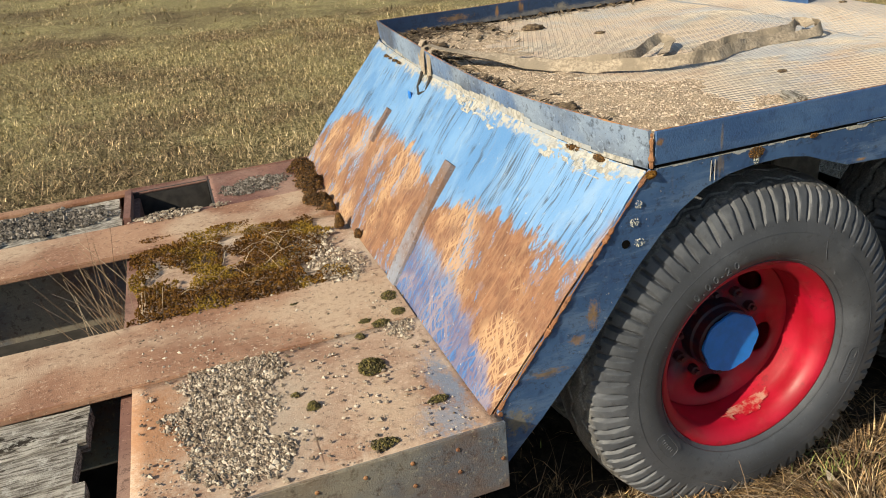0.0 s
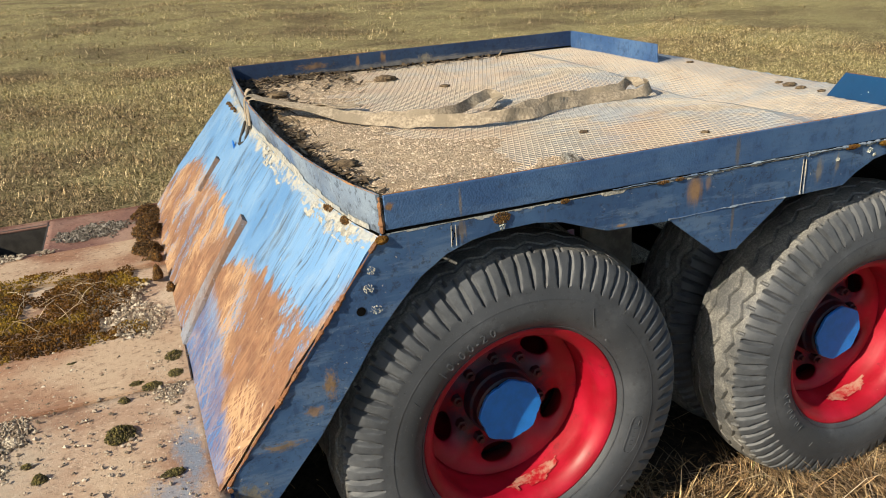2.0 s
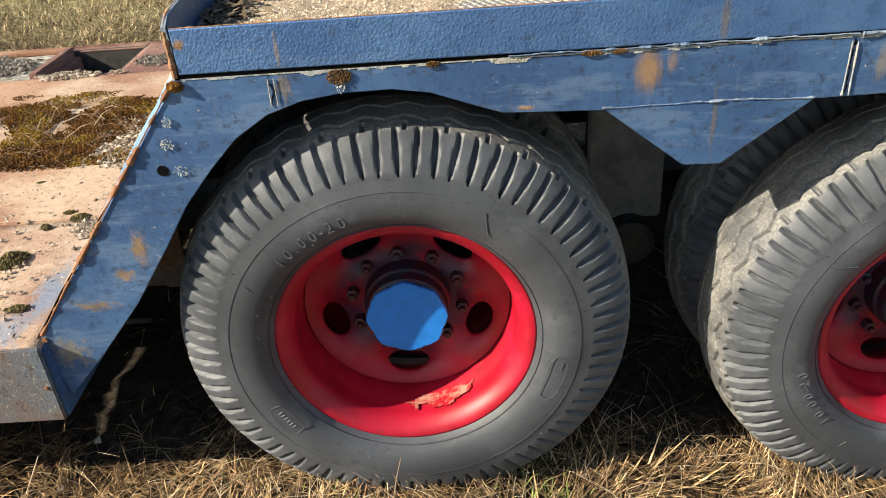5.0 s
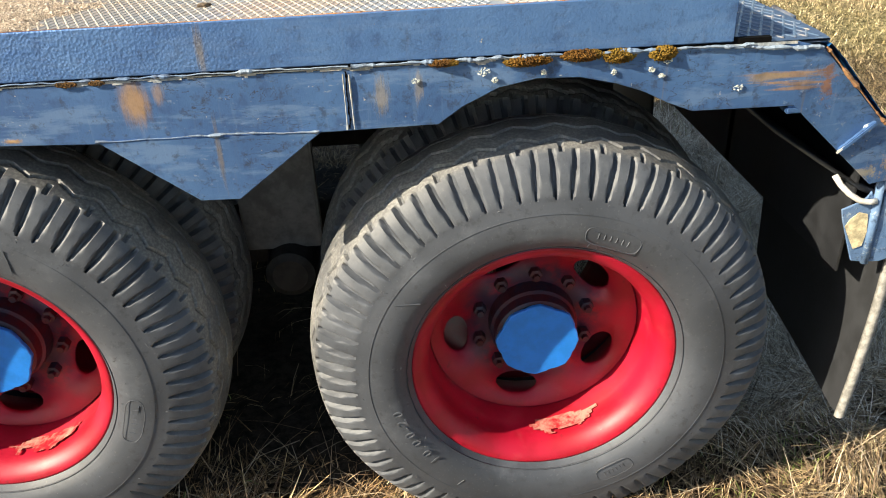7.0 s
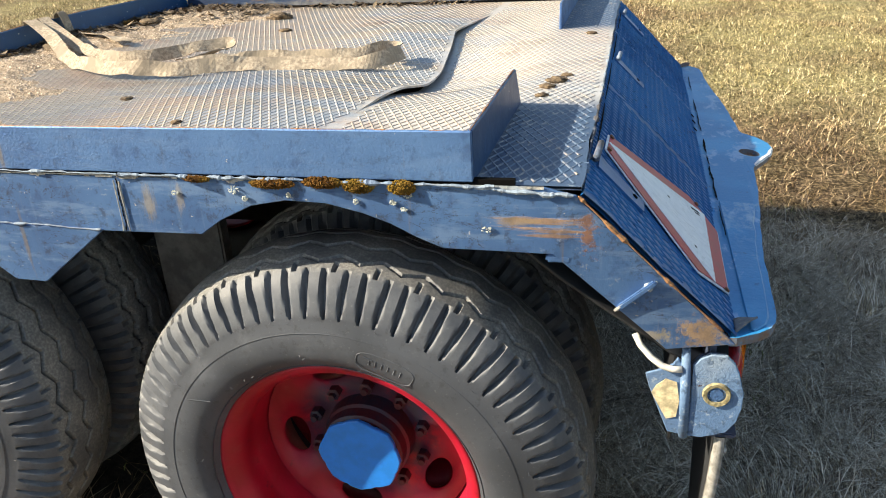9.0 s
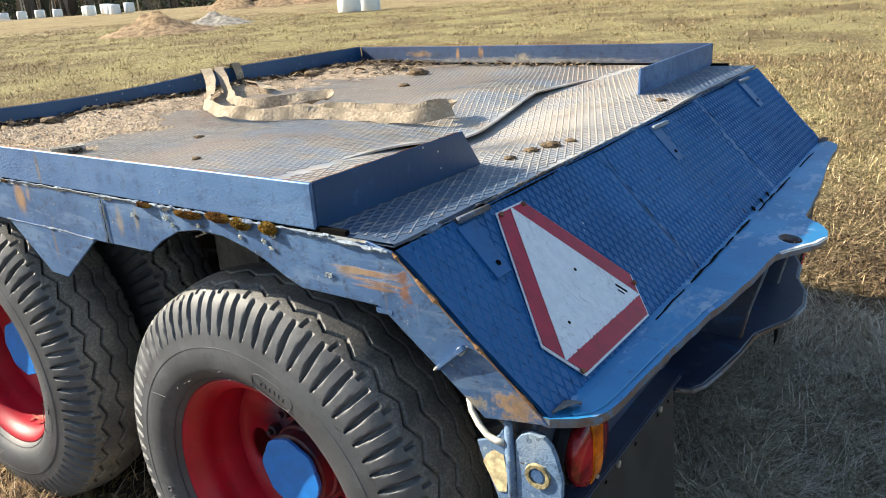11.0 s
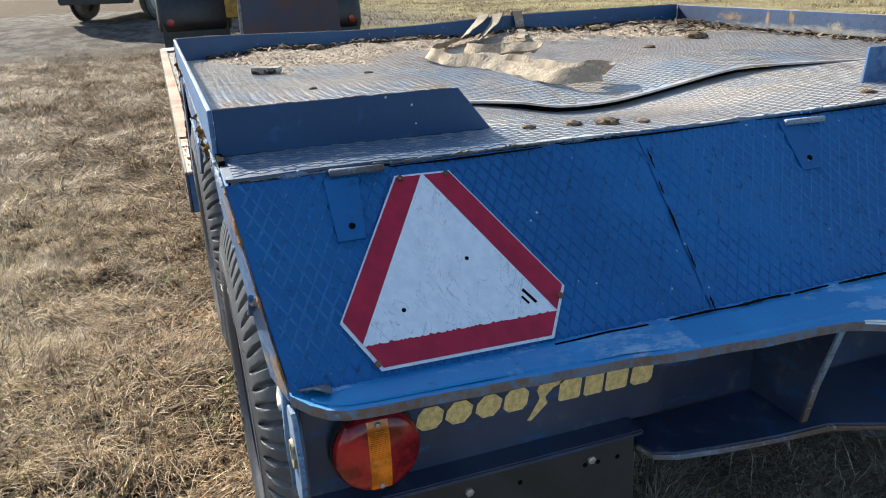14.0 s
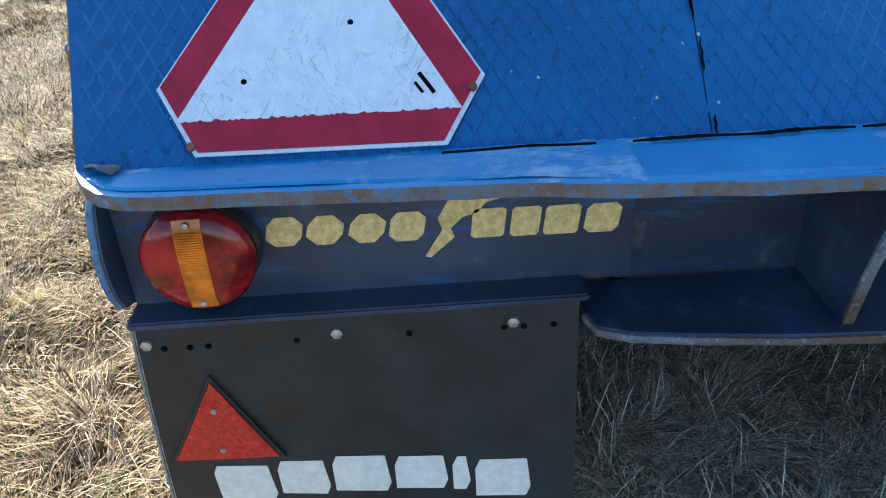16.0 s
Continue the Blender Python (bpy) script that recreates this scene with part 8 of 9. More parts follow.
def build_side_moss():
    def flat(name, spots, mat, label, n, size, cat):
        for x, z, rx, rz in spots:
            pts = []
            for i in range(n):
                a, d = rng.uniform(0, 6.28), math.sqrt(rng.random())
                pts.append((x + rx * d * math.cos(a), (-0.001 - 0.014 * (1 - d) * rng.random()) if mat == "moss" else (0.001 - 0.002 * rng.random()), z + rz * d * math.sin(a), size * rng.uniform(0.5, 1.4)))
            ob = lumps(name, pts, M[mat], None, "", 0.9)
            tagged(ob, label, cat, name + " on the side")

    flat("moss_tuft", [(1.60, 1.150, 0.045, 0.010), (1.70, 1.155, 0.04, 0.011), (1.768, 1.150, 0.030, 0.013), (1.849, 1.150, 0.026, 0.014), (1.447, 1.155, 0.028, 0.006), (-0.012, 1.145, 0.016, 0.010)],
         "moss", "orange-brown moss tuft on the weld seam", 620, 0.0020, "moss")
    flat("moss_tuft", [(0.299, 1.143, 0.024, 0.015), (0.775, 1.156, 0.018, 0.0045), (0.829, 1.156, 0.014, 0.004), (0.478, 1.155, 0.013, 0.005)], "moss_r", "small dark moss tuft on the weld seam", 260, 0.0019, "moss")
    flat("lichen", [(-0.045, 1.075, 0.010, 0.012), (-0.055, 1.03, 0.012, 0.014), (-0.04, 0.972, 0.016, 0.012), (1.395, 1.125, 0.008, 0.006), (1.52, 1.135, 0.012, 0.008), (1.54, 1.118, 0.006, 0.005), (1.63, 1.128, 0.005, 0.006), (1.76, 1.12, 0.005, 0.005), (1.83, 1.12, 0.006, 0.005), (1.85, 1.108, 0.006, 0.004), (1.86, 1.135, 0.008, 0.005), (2.0, 1.075, 0.010, 0.006), (0.30, 1.122, 0.01, 0.012)],
         "lichen", "pale grey lichen speck on the blue paint", 46, 0.0013, "lichen")
    # bolt hole by the front arch
    part("skirt_hole", lathe([(0.001, 0.0022), (0.0115, 0.0022), (0.0115, 0.006), (0.001, 0.006)], 20, "y", (-0.078, 0, 0.973)), M["black"], trailer)


build_side_moss()


def build_bed_matter():
    bz = lambda x, y: BED + 0.004 * fbm(x, y, 3, 2) + 0.001

    def gravel(name, n, cx, cy, rx, ry, s0, s1, label, z=bz, mat="stones"):
        pts = []
        while len(pts) < n:
            a, d = rng.uniform(0, 6.28), rng.random() ** 0.55
            x, y = cx + rx * d * math.cos(a), cy + ry * d * math.sin(a)
            if d > 0.62 + 0.55 * fbm(x, y, 6, 3) + 0.30 * rng.random():
                continue
            pts.append((x, y, z(x, y) + 0.003 * rng.random(), s0 + (s1 - s0) * rng.random() ** 7))
        ob = lumps(name, pts, M[mat])
        tagged(ob, label, "gravel", kind="stuff")

    gravel("gravel_patch", 8500, -1.10, 0.38, 0.19, 0.42, 0.0024, 0.010, "pale crushed gravel spread on the rusty plate")
    gravel("gravel_patch", 2400, -0.55, 0.72, 0.08, 0.24, 0.0015, 0.007, "fine grit at the foot of the slope")
    gravel("gravel_patch", 1100, -0.80, 0.77, 0.09, 0.08, 0.0015, 0.006, "fine grit on the beam flange")
    gravel("gravel_patch", 2200, -0.66, 1.20, 0.15, 0.32, 0.0016, 0.011, "crumbled stones beside the moss", lambda x, y: BED + 0.006)
    gravel("gravel_patch", 2400, -1.80, 2.30, 0.40, 0.21, 0.004, 0.016, "grey gravel on the weathered planks", lambda x, y: BED + 0.002, "dark_stones")
    gravel("gravel_patch", 420, -1.18, 2.06, 0.26, 0.07, 0.004, 0.012, "grey gravel along the beam", lambda x, y: BED + 0.012)
    gravel("gravel_patch", 2200, -0.78, 2.30, 0.20, 0.17, 0.003, 0.012, "dark grit on red-brown steel", mat="dark_stones")
    pts = [(rng.uniform(-1.34, -0.5), rng.uniform(-0.02, 1.0), BED + 0.006, 0.0013 + 0.007 * rng.random() ** 6) for i in range(3000)]
    tagged(lumps("scattered_grit", pts, M["stones"]), "single grains of grit on the plates", "grit", kind="stuff")
    # moss: one broad bed and single cushions
    pts = []
    while len(pts) < 16000:
        x, y = rng.uniform(-1.38, -0.55), rng.uniform(0.98, 1.80)
        edge = min(x + 1.40, -0.55 - x, y - 0.99, 1.80 - y, 0.62 - 1.3 * abs(x + 1.02) + 0.35 * (y - 1.0) + 0.25 * (x < -1.0), 3.0 * math.hypot(x + 1.24, (y - 1.40) * 0.8) - 0.22 + 0.5 * fbm(x, y, 9, 3))
        m = 0.55 * min(1.0, edge / 0.10) + 0.75 * fbm(x, y, 4.5, 3) + (0.22 if x < -0.75 else -0.1)
        if m < 0.28:
            continue
        pts.append((x, y, BED - 0.006 + 0.030 * min(1.0, m) * rng.random() + 0.004, 0.0034 * rng.uniform(0.5, 1.5)))
    ob = lumps("moss_bed", pts, M["moss"], None, "", 0.9)
    tagged(ob, "broad bed of brown and yellow-green moss on the rusty plate", "moss", kind="stuff")
    moss_bed("moss", [(-0.70, 0.375, 0.062, 0.050)], bz, "dark green-brown moss cushion on the rusty plate", 1500, "moss_d", 0.0028, 0.026)
    moss_bed("moss", [(-0.575, 0.135, 0.045, 0.022), (-0.755, 0.02, 0.045, 0.035), (-0.60, 0.61, 0.040, 0.028), (-0.68, 0.56, 0.018, 0.014), (-0.64, 0.645, 0.03, 0.02), (-0.92, 0.335, 0.018, 0.014), (-0.885, 0.26, 0.018, 0.016), (-0.83, 0.88, 0.025, 0.014), (-0.52, 0.78, 0.04, 0.05), (-0.525, 0.66, 0.03, 0.035)], bz, "small dark moss cushion on the rusty plate", 520, "moss_d", 0.0026, 0.017)
    moss_bed("moss", [(-0.53, 2.36, 0.10, 0.20), (-0.545, 2.10, 0.095, 0.17), (-0.56, 1.86, 0.075, 0.14), (-0.53, 1.72, 0.035, 0.05), (-0.53, 1.50, 0.02, 0.03), (-0.49, 1.33, 0.018, 0.02)], bz, "thick dark brown moss heaped at the slope's foot", 2600, "moss_r", 0.0038, 0.07)
    moss_bed("moss", [tuple(p) for p in ((-0.060, 0.30, 0.020, 0.055), (-0.048, 0.18, 0.018, 0.035))], lambda x, y: 1.142, "brown moss cushion under the bent front rail", 620, "moss_r", 0.0026, 0.018)
    moss_bed("moss", [(-0.085, 2.1 - 0.07 * i, 0.012, 0.022) for i in range(4)], lambda x, y: 1.135, "dark moss speck under the front rail", 60, "moss_r", 0.004, 0.012)
    # dry stalks in the open bay
    bm = bmesh.new()
    for i in range(60):
        x, y = -1.42 + rng.gauss(0, 0.06), rng.uniform(1.05, 1.6)
        p = Vector((x, y, 0.22 + 0.1 * rng.random()))
        d = Vector((rng.uniform(-0.25, 0.15), rng.uniform(-0.2, 0.2), rng.uniform(0.2, 0.5)))
        tube_into(bm, [p, p + d * 0.5 + Vector((0, 0, 0.03)), p + d], [0.0016, 0.0013, 0.0006], 3, False)
    for i in range(70):
        x, y = rng.uniform(-1.2, -0.65), rng.uniform(1.05, 1.6)
        p = Vector((x, y, BED + 0.025))
        a, L = rng.uniform(0, 6.28), rng.uniform(0.05, 0.14)
        d = Vector((math.cos(a) * L, math.sin(a) * L, rng.uniform(0.005, 0.05)))
        tube_into(bm, [p, p + d * 0.5 + Vector((0, 0, 0.012)), p + d], [0.0011, 0.001, 0.0005], 3, False)
    ob = part("dry_stalks", bm, M["straw"])
    tagged(ob, "thin dry grass stalks over the moss", "stalks", kind="stuff")
    for i in range(9):
        x = -0.46 - 0.06 * i
        part("edge_rivet", lathe([(0.001, -0.004), (0.005, -0.003), (0.006, 0.0), (0.001, 0.0)], 10, "y", (x - 0.06 * (i % 2), -0.035, 0.47 + 0.07 * (i % 2))), M["rust"], trailer)


build_bed_matter()


def build_tyre_marks():
    """Moulded figures, ovals and vent hairs on the outer tyres."""
    def marks(w):
        for a, r, ang, L in ((58, 0.372, 35, 0.055), (-12, 0.37, 80, 0.02), (150, 0.38, -20, 0.02)):
            c = Vector((r * math.cos(radians(a)), -0.0005 - BULGE, r * math.sin(radians(a))))
            d = Vector((math.cos(radians(a + ang)), 0, math.sin(radians(a + ang)))) * L / 2
            bm = bmesh.new()
            tube_into(bm, [c - d, c + d], 0.0012, 5)
            part("mould_line", bm, M["rubber"], w)
        for a0, wd in ((-18, 0.17), (-148, 0.13)):
            bm = bmesh.new()
            ring = []
            for k in range(29):
                t = 2 * math.pi * k / 28
                u, v = math.cos(t), math.sin(t)
                u, v = abs(u) ** 0.6 * (1 if u > 0 else -1), abs(v) ** 0.6 * (1 if v > 0 else -1)
                a, r = radians(a0) + wd * u, 0.362 + 0.022 * v
                ring.append((r * math.cos(a), 0.0005 - BULGE, r * math.sin(a)))
            tube_into(bm, ring, 0.0011, 5, False)
            part("mould_oval", bm, M["rubber"], w)
            for k in range(6):
                a, r = radians(a0) + wd * (k / 5 - 0.5) * 1.1, 0.362
                bm = bmesh.new()
                d = Vector((math.cos(a), 0, math.sin(a))) * 0.006
                c = Vector((r * math.cos(a), 0.0005 - BULGE, r * math.sin(a)))
                tube_into(bm, [c - d, c + d], 0.0012, 4)
                part("mould_bar", bm, M["rubber"], w)
        bm = bmesh.new()
        r2 = random.Random(3)
        for i in range(90):
            a, r = r2.uniform(0, 6.28), r2.choice((0.335, 0.35, 0.405, 0.425)) + r2.uniform(-0.006, 0.006)
            y = 0.004 if r < 0.34 else (0.001 if r < 0.40 else 0.007)
            c = Vector((r * math.cos(a), y - BULGE, r * math.sin(a)))
            tube_into(bm, [c, c + Vector((r2.uniform(-0.006, 0.006), -0.003, r2.uniform(-0.006, 0.006)))], 0.0007, 3)
        tagged(part("vent_hairs", bm, M["rubber"], w), kind="stuff")

    for w in (wheel_a, wheel_b):
        marks(w)


build_tyre_marks()


# ---------- surroundings ----------
def build_mounds():
    def mound(name, x, y, rx, ry, h, mat, label, seed):
        n = 22
        verts, faces = [], []
        for i in range(n + 1):
            for j in range(n + 1):
                u, v = i / n * 2 - 1, j / n * 2 - 1
                px, py = x + u * rx * 1.2, y + v * ry * 1.2
                d = math.hypot(u, v) * 1.2
                k = max(0.0, 1 - d) ** 0.9
                verts.append((px, py, gz(px, py) - 0.05 + h * k * (1 + 0.55 * fbm(px, py, 0.9, 4, seed))))
        for i in range(n):
            for j in range(n):
                a = i * (n + 1) + j
                faces.append((a, a + n + 1, a + n + 2, a + 1))
        ob = mesh_of(name, verts, faces, mat, None, "", True)
        tagged(ob, label, "mound", "mounds of spoil")

    mound("earth_mound", -27, 20.8, 3.0, 2.6, 0.8, M["earth"], "brown heap of dug earth", 1)
    mound("earth_mound", -30, 26.5, 2.6, 1.5, 0.6, M["rock"], "low heap of grey rubble", 2)
    for i in range(8):
        t = i / 7
        mound("earth_mound", -58 + 20 * t, 52 + 16 * t, 4.2, 3.0, 0.8 + 0.5 * rng.random(), M["earth"], "straw-brown heap of spoil", 3 + i)
    for i in range(5):
        mound("earth_mound", -80 - 8 * i, 20 + 9 * i, 4, 2, 0.5 + 0.4 * rng.random(), M["rock"], "grey rubble heap by the track", 20 + i)
    for i in range(4):
        mound("earth_mound", -34 - 3 * i, 9.5 + 2.6 * i, 3.4, 0.8, 0.25, M["earth"], "low ridge of turned earth", 40 + i)


build_mounds()


def build_bales():
    def bale(x, y, r, h):
        z = gz(x, y)
        prof = [(0.001, 0.0), (r * 0.9, 0.0), (r, h * 0.1), (r * 1.02, h * 0.5), (r, h * 0.9), (r * 0.9, h), (0.001, h * 1.01)]
        ob = part("silage_bale", lathe(prof, 28, "z", (x, y, z - 0.02)), M["plastic_white"], None, "", True)
        tagged(ob, "white plastic-wrapped silage bale on the meadow", "bale", "silage bales")

    bale(-26.0, 32.2, 0.62, 1.05)
    bale(-26.0, 33.9, 0.60, 1.05)
    for i in range(7):
        bale(-88 + 1.5 * (i % 4), 55.5 + 1.25 * (i // 2) - 0.5 * (i % 2), 0.62, 1.2)
    for i in range(5):
        bale(-118 + 1.0 * i, 58 + 2.2 * i, 0.7, 1.2)


build_bales()


def build_house():
    h = empty("farmhouse", (-232, 97, -3.05), "white wooden farmhouse with grey gabled roof", "house")
    h.rotation_euler = (0, 0, radians(25))
    bm = bmesh.new()
    v = [bm.verts.new(p) for p in ((-4, -5, 0), (4, -5, 0), (4, 5, 0), (-4, 5, 0), (-4, -5, 3.6), (4, -5, 3.6), (4, 5, 3.6), (-4, 5, 3.6), (0, -5, 6.0), (0, 5, 6.0))]
    for f in ((0, 1, 5, 8, 4), (1, 2, 6, 5), (2, 3, 7, 9, 6), (3, 0, 4, 7)):
        bm.faces.new([v[i] for i in f])
    part("wall", bm, M["wall"], h)
    bm = bmesh.new()
    for s in (-1, 1):
        box(bm, (s * 2.15, 0, 4.95), (5.1, 10.8, 0.16), 0.0, Matrix.Translation((s * 2.15, 0, 4.95)) @ Matrix.Rotation(s * radians(31), 4, "Y") @ Matrix.Translation((-s * 2.15, 0, -4.95)))
    roof = part("roof", bm, M["roof"], h)
    boxed("chimney", (0.3, 1.5, 6.5), (0.7, 0.7, 1.2), M["roof"], roof, 0.02)
    for x in (-2.2, 0, 2.2):
        for y in (-5.03, 5.03):
            boxed("window", (x, y, 2.0), (1.0, 0.06, 1.2), M["glass"], h, 0.01)
    for y in (-3, 0, 3):
        boxed("window", (4.03, y, 2.0), (0.06, 1.0, 1.2), M["glass"], h, 0.01)
    b = empty("barn", (-190, 48, -2.4), "low weathered grey wooden barn", "barn")
    boxed("wall", (0, 0, 1.3), (7, 10, 2.6), M["barn"], b, 0.02)
    bm = bmesh.new()
    v = [bm.verts.new(p) for p in ((-4, -5.5, 2.5), (4, -5.5, 2.5), (4, 5.5, 2.5), (-4, 5.5, 2.5), (0, -5.5, 4.6), (0, 5.5, 4.6))]
    for f in ((0, 1, 4), (2, 3, 5), (1, 2, 5, 4), (3, 0, 4, 5), (0, 3, 2, 1)):
        bm.faces.new([v[i] for i in f])
    part("roof", bm, M["roof"], b)


build_house()


def bare_tree(h, mat, seed, spread=0.35):
    r = random.Random(seed)
    bm, tw = bmesh.new(), bmesh.new()
    lean = r.uniform(-0.04, 0.04)
    tube_into(bm, [(lean * h * t, 0.3 * math.sin(t * 3 + seed), h * t) for t in (0, 0.25, 0.5, 0.75, 1.0)], [0.16, 0.13, 0.09, 0.05, 0.015], 6)
    for i in range(22):
        t = r.uniform(0.25, 0.95)
        a, ln = r.uniform(0, 6.28), h * spread * (1.1 - t) * r.uniform(0.6, 1.2)
        p = Vector((lean * h * t, 0.3 * math.sin(t * 3 + seed), h * t))
        d = Vector((math.cos(a), math.sin(a), r.uniform(0.5, 1.3))).normalized()
        q = p + d * ln
        tube_into(tw, [p, p + d * ln * 0.5 + Vector((0, 0, 0.1)), q], [0.05, 0.03, 0.01], 4, False)
        for _ in range(9):
            u = r.uniform(0.3, 1.0)
            e = p + d * ln * u
            g = Vector((r.uniform(-1, 1), r.uniform(-1, 1), r.uniform(-0.2, 1))).normalized()
            tube_into(tw, [e, e + g * ln * 0.35 * r.uniform(0.5, 1.2)], [0.022, 0.008], 3, False)
    t = empty("bare_tree")
    part("trunk", bm, mat, t, smooth=True)
    part("crown", tw, M["twigs"], t)
    return t


def conifer(h, seed):
    r = random.Random(seed)
    t = empty("conifer")
    bm = bmesh.new()
    tube_into(bm, [(0, 0, 0), (0, 0, h * 0.5), (0, 0, h)], [0.2, 0.12, 0.02], 6)
    part("trunk", bm, M["bark"], t, smooth=True)
    v, f = [], []
    for i in range(420):
        u = r.uniform(0.08, 1.0)
        z = h * u
        reach = (1 - u) * h * 0.24 + 0.15
        a, d = r.uniform(0, 6.28), reach * math.sqrt(r.random())
        c = Vector((math.cos(a) * d, math.sin(a) * d, z - 0.3 * d))
        s = r.uniform(0.25, 0.6)
        b = len(v)
        for _ in range(4):
            v.append(c + Vector((r.uniform(-1, 1), r.uniform(-1, 1), r.uniform(-0.8, 0.5))) * s)
        f += [(b, b + 1, b + 2), (b, b + 2, b + 3), (b + 1, b + 3, b + 2)]
    mesh_of("crown", v, f, M["needles"], t)
    return t


def build_woods():
    kinds = [bare_tree(11, M["bark"], 1), bare_tree(13, M["birch"], 2, 0.28), bare_tree(9, M["bark"], 3, 0.42), bare_tree(14, M["birch"], 4, 0.25)]
    firs = [conifer(13, 5), conifer(10, 6)]
    for k in kinds:
        tagged(k, "leafless deciduous tree at the field's edge", "tree", "trees of the wood's edge")
    for k in firs:
        tagged(k, "dark green conifer at the field's edge", "tree", "trees of the wood's edge")
    first = set()
    for i in range(150):
        az = radians(rng.uniform(108, 183))
        dist = rng.uniform(150, 300)
        x, y = 3.5 + dist * math.cos(az), dist * math.sin(az)
        if abs(math.degrees(az) - 157.4) < 2.0 and dist < 262:
            continue
        fir = rng.random() < 0.22 + (0.4 if 125 < math.degrees(az) < 150 else 0)
        src = rng.choice(firs if fir else kinds)
        m = Matrix.Translation((x, y, gz(x, y) - 0.3)) @ Matrix.Rotation(rng.uniform(0, 6.28), 4, "Z")
        sc = rng.uniform(0.75, 1.25)
        if src.name not in first:
            first.add(src.name)
            src.matrix_basis = m
        else:
            copy_thing(src, m @ Matrix.Diagonal((sc, sc, sc, 1)))
    # lone shrub and thin poles on the meadow
    s = copy_thing(kinds[2], Matrix.Translation((-60, 44.5, gz(-60, 44.5))) @ Matrix.Diagonal((0.28, 0.28, 0.24, 1)))
    # the deep wood behind, too far to tell trees apart
    v, f = [], []
    for i in range(9000):
        az = radians(rng.uniform(60, 215))
        dist = rng.uniform(300, 380)
        x, y = dist * math.cos(az), dist * math.sin(az)
        h = rng.uniform(10, 20)
        z0 = -3.3
        a = rng.uniform(0, 3.14)
        w = rng.uniform(0.25, 1.4)
        b = len(v)
        zt, zm = z0 + h, z0 + h * rng.uniform(0.2, 0.6)
        v += [(x - w * math.cos(a) * 0.2, y - w * math.sin(a) * 0.2, z0), (x - w * math.cos(a), y - w * math.sin(a), zm), (x, y, zt), (x + w * math.cos(a), y + w * math.sin(a), zm), (x + w * math.cos(a) * 0.2, y + w * math.sin(a) * 0.2, z0)]
        f.append((b, b + 1, b + 2, b + 3, b + 4))
    ob = mesh_of("far_wood", v, f, M["woodland"])
    tagged(ob, "grey-brown leafless wood with dark conifers on the horizon", "wood", kind="stuff")


_n = Nodes("far_wood", 0.95, spec=0.1)
_c = _n.ramp(_n.island(), (0.0, (0.055, 0.06, 0.04)), (0.3, (0.10, 0.085, 0.07)), (0.75, (0.22, 0.18, 0.155)), (1.0, (0.34, 0.30, 0.27)))
M["woodland"] = _n.done(_c, 0.95)
build_woods()


def build_truck():
    """Rear of the tractor that carries the gooseneck, mostly hidden."""
    t = empty("tractor_truck", (-10.0, 1.66, 0), "black-winged tractor unit under the gooseneck", "truck")
    for y, s in ((-1.11, 1), (0.95, -1)):
        z0 = gz(-10, 1.6) - (0.0 if s > 0 else 0.10)
        n = 18
        ribs = ((-0.53, 0.10), (-0.50, 0.03), (-0.42, 0.0), (0.42, 0.0), (0.50, 0.03), (0.53, 0.10))
        m = len(ribs)
        verts, faces = [], []
        for i in range(n + 1):
            a = radians(-14 + 205 * i / n)
            for yy, drop in ribs:
                r = 0.70 - drop
                q = r * math.sin(a)
                verts.append((r * math.cos(a), y + yy, z0 + 0.74 + (q if q < 0.40 else 0.40 + (q - 0.40) * 0.42)))
        for i in range(n):
            for k2 in range(m - 1):
                a = i * m + k2
                faces.append((a, a + 1, a + 1 + m, a + m))
        g = mesh_of("mudguard", verts, faces, M["guard"], t, "black plastic mudguard with rounded shoulders", smooth=True)
        md = g.modifiers.new("thick", "SOLIDIFY")
        md.thickness, md.offset = 0.03, 0
        boxed("guard_flap", (0.68, y, z0 + 0.44), (0.02, 0.98, 0.52), M["guard"], t, 0.004)
        lm = part("rear_light", lathe([(0.001, 0.0), (0.06, 0.0), (0.055, 0.02), (0.001, 0.025)], 20, "x", (0.71, y - s * 0.36, z0 + 0.70)), M["lens_red"], t, "red rear light")
        part("truck_tyre", lathe([(0.28, -0.27), (0.46, -0.28), (0.51, -0.24), (0.52, 0.0), (0.51, 0.24), (0.46, 0.28), (0.28, 0.27)], 40, "y", (0, y, z0 + 0.52), True), M["rubber"], t, smooth=True)
    boxed("chassis_rail", (-0.8, -0.42, 0.95), (4.2, 0.09, 0.26), M["yellow"], t, 0.006)
    boxed("chassis_rail", (-0.8, 0.42, 0.95), (4.2, 0.09, 0.26), M["yellow"], t, 0.006)
    boxed("tail_member", (0.68, -0.40, 1.02), (0.10, 0.50, 0.30), M["yellow"], t, 0.01, "faded yellow tail member")
    boxed("coupling_block", (0.55, -0.40, 1.25), (0.4, 0.30, 0.22), M["dark"], t, 0.03)


build_truck()


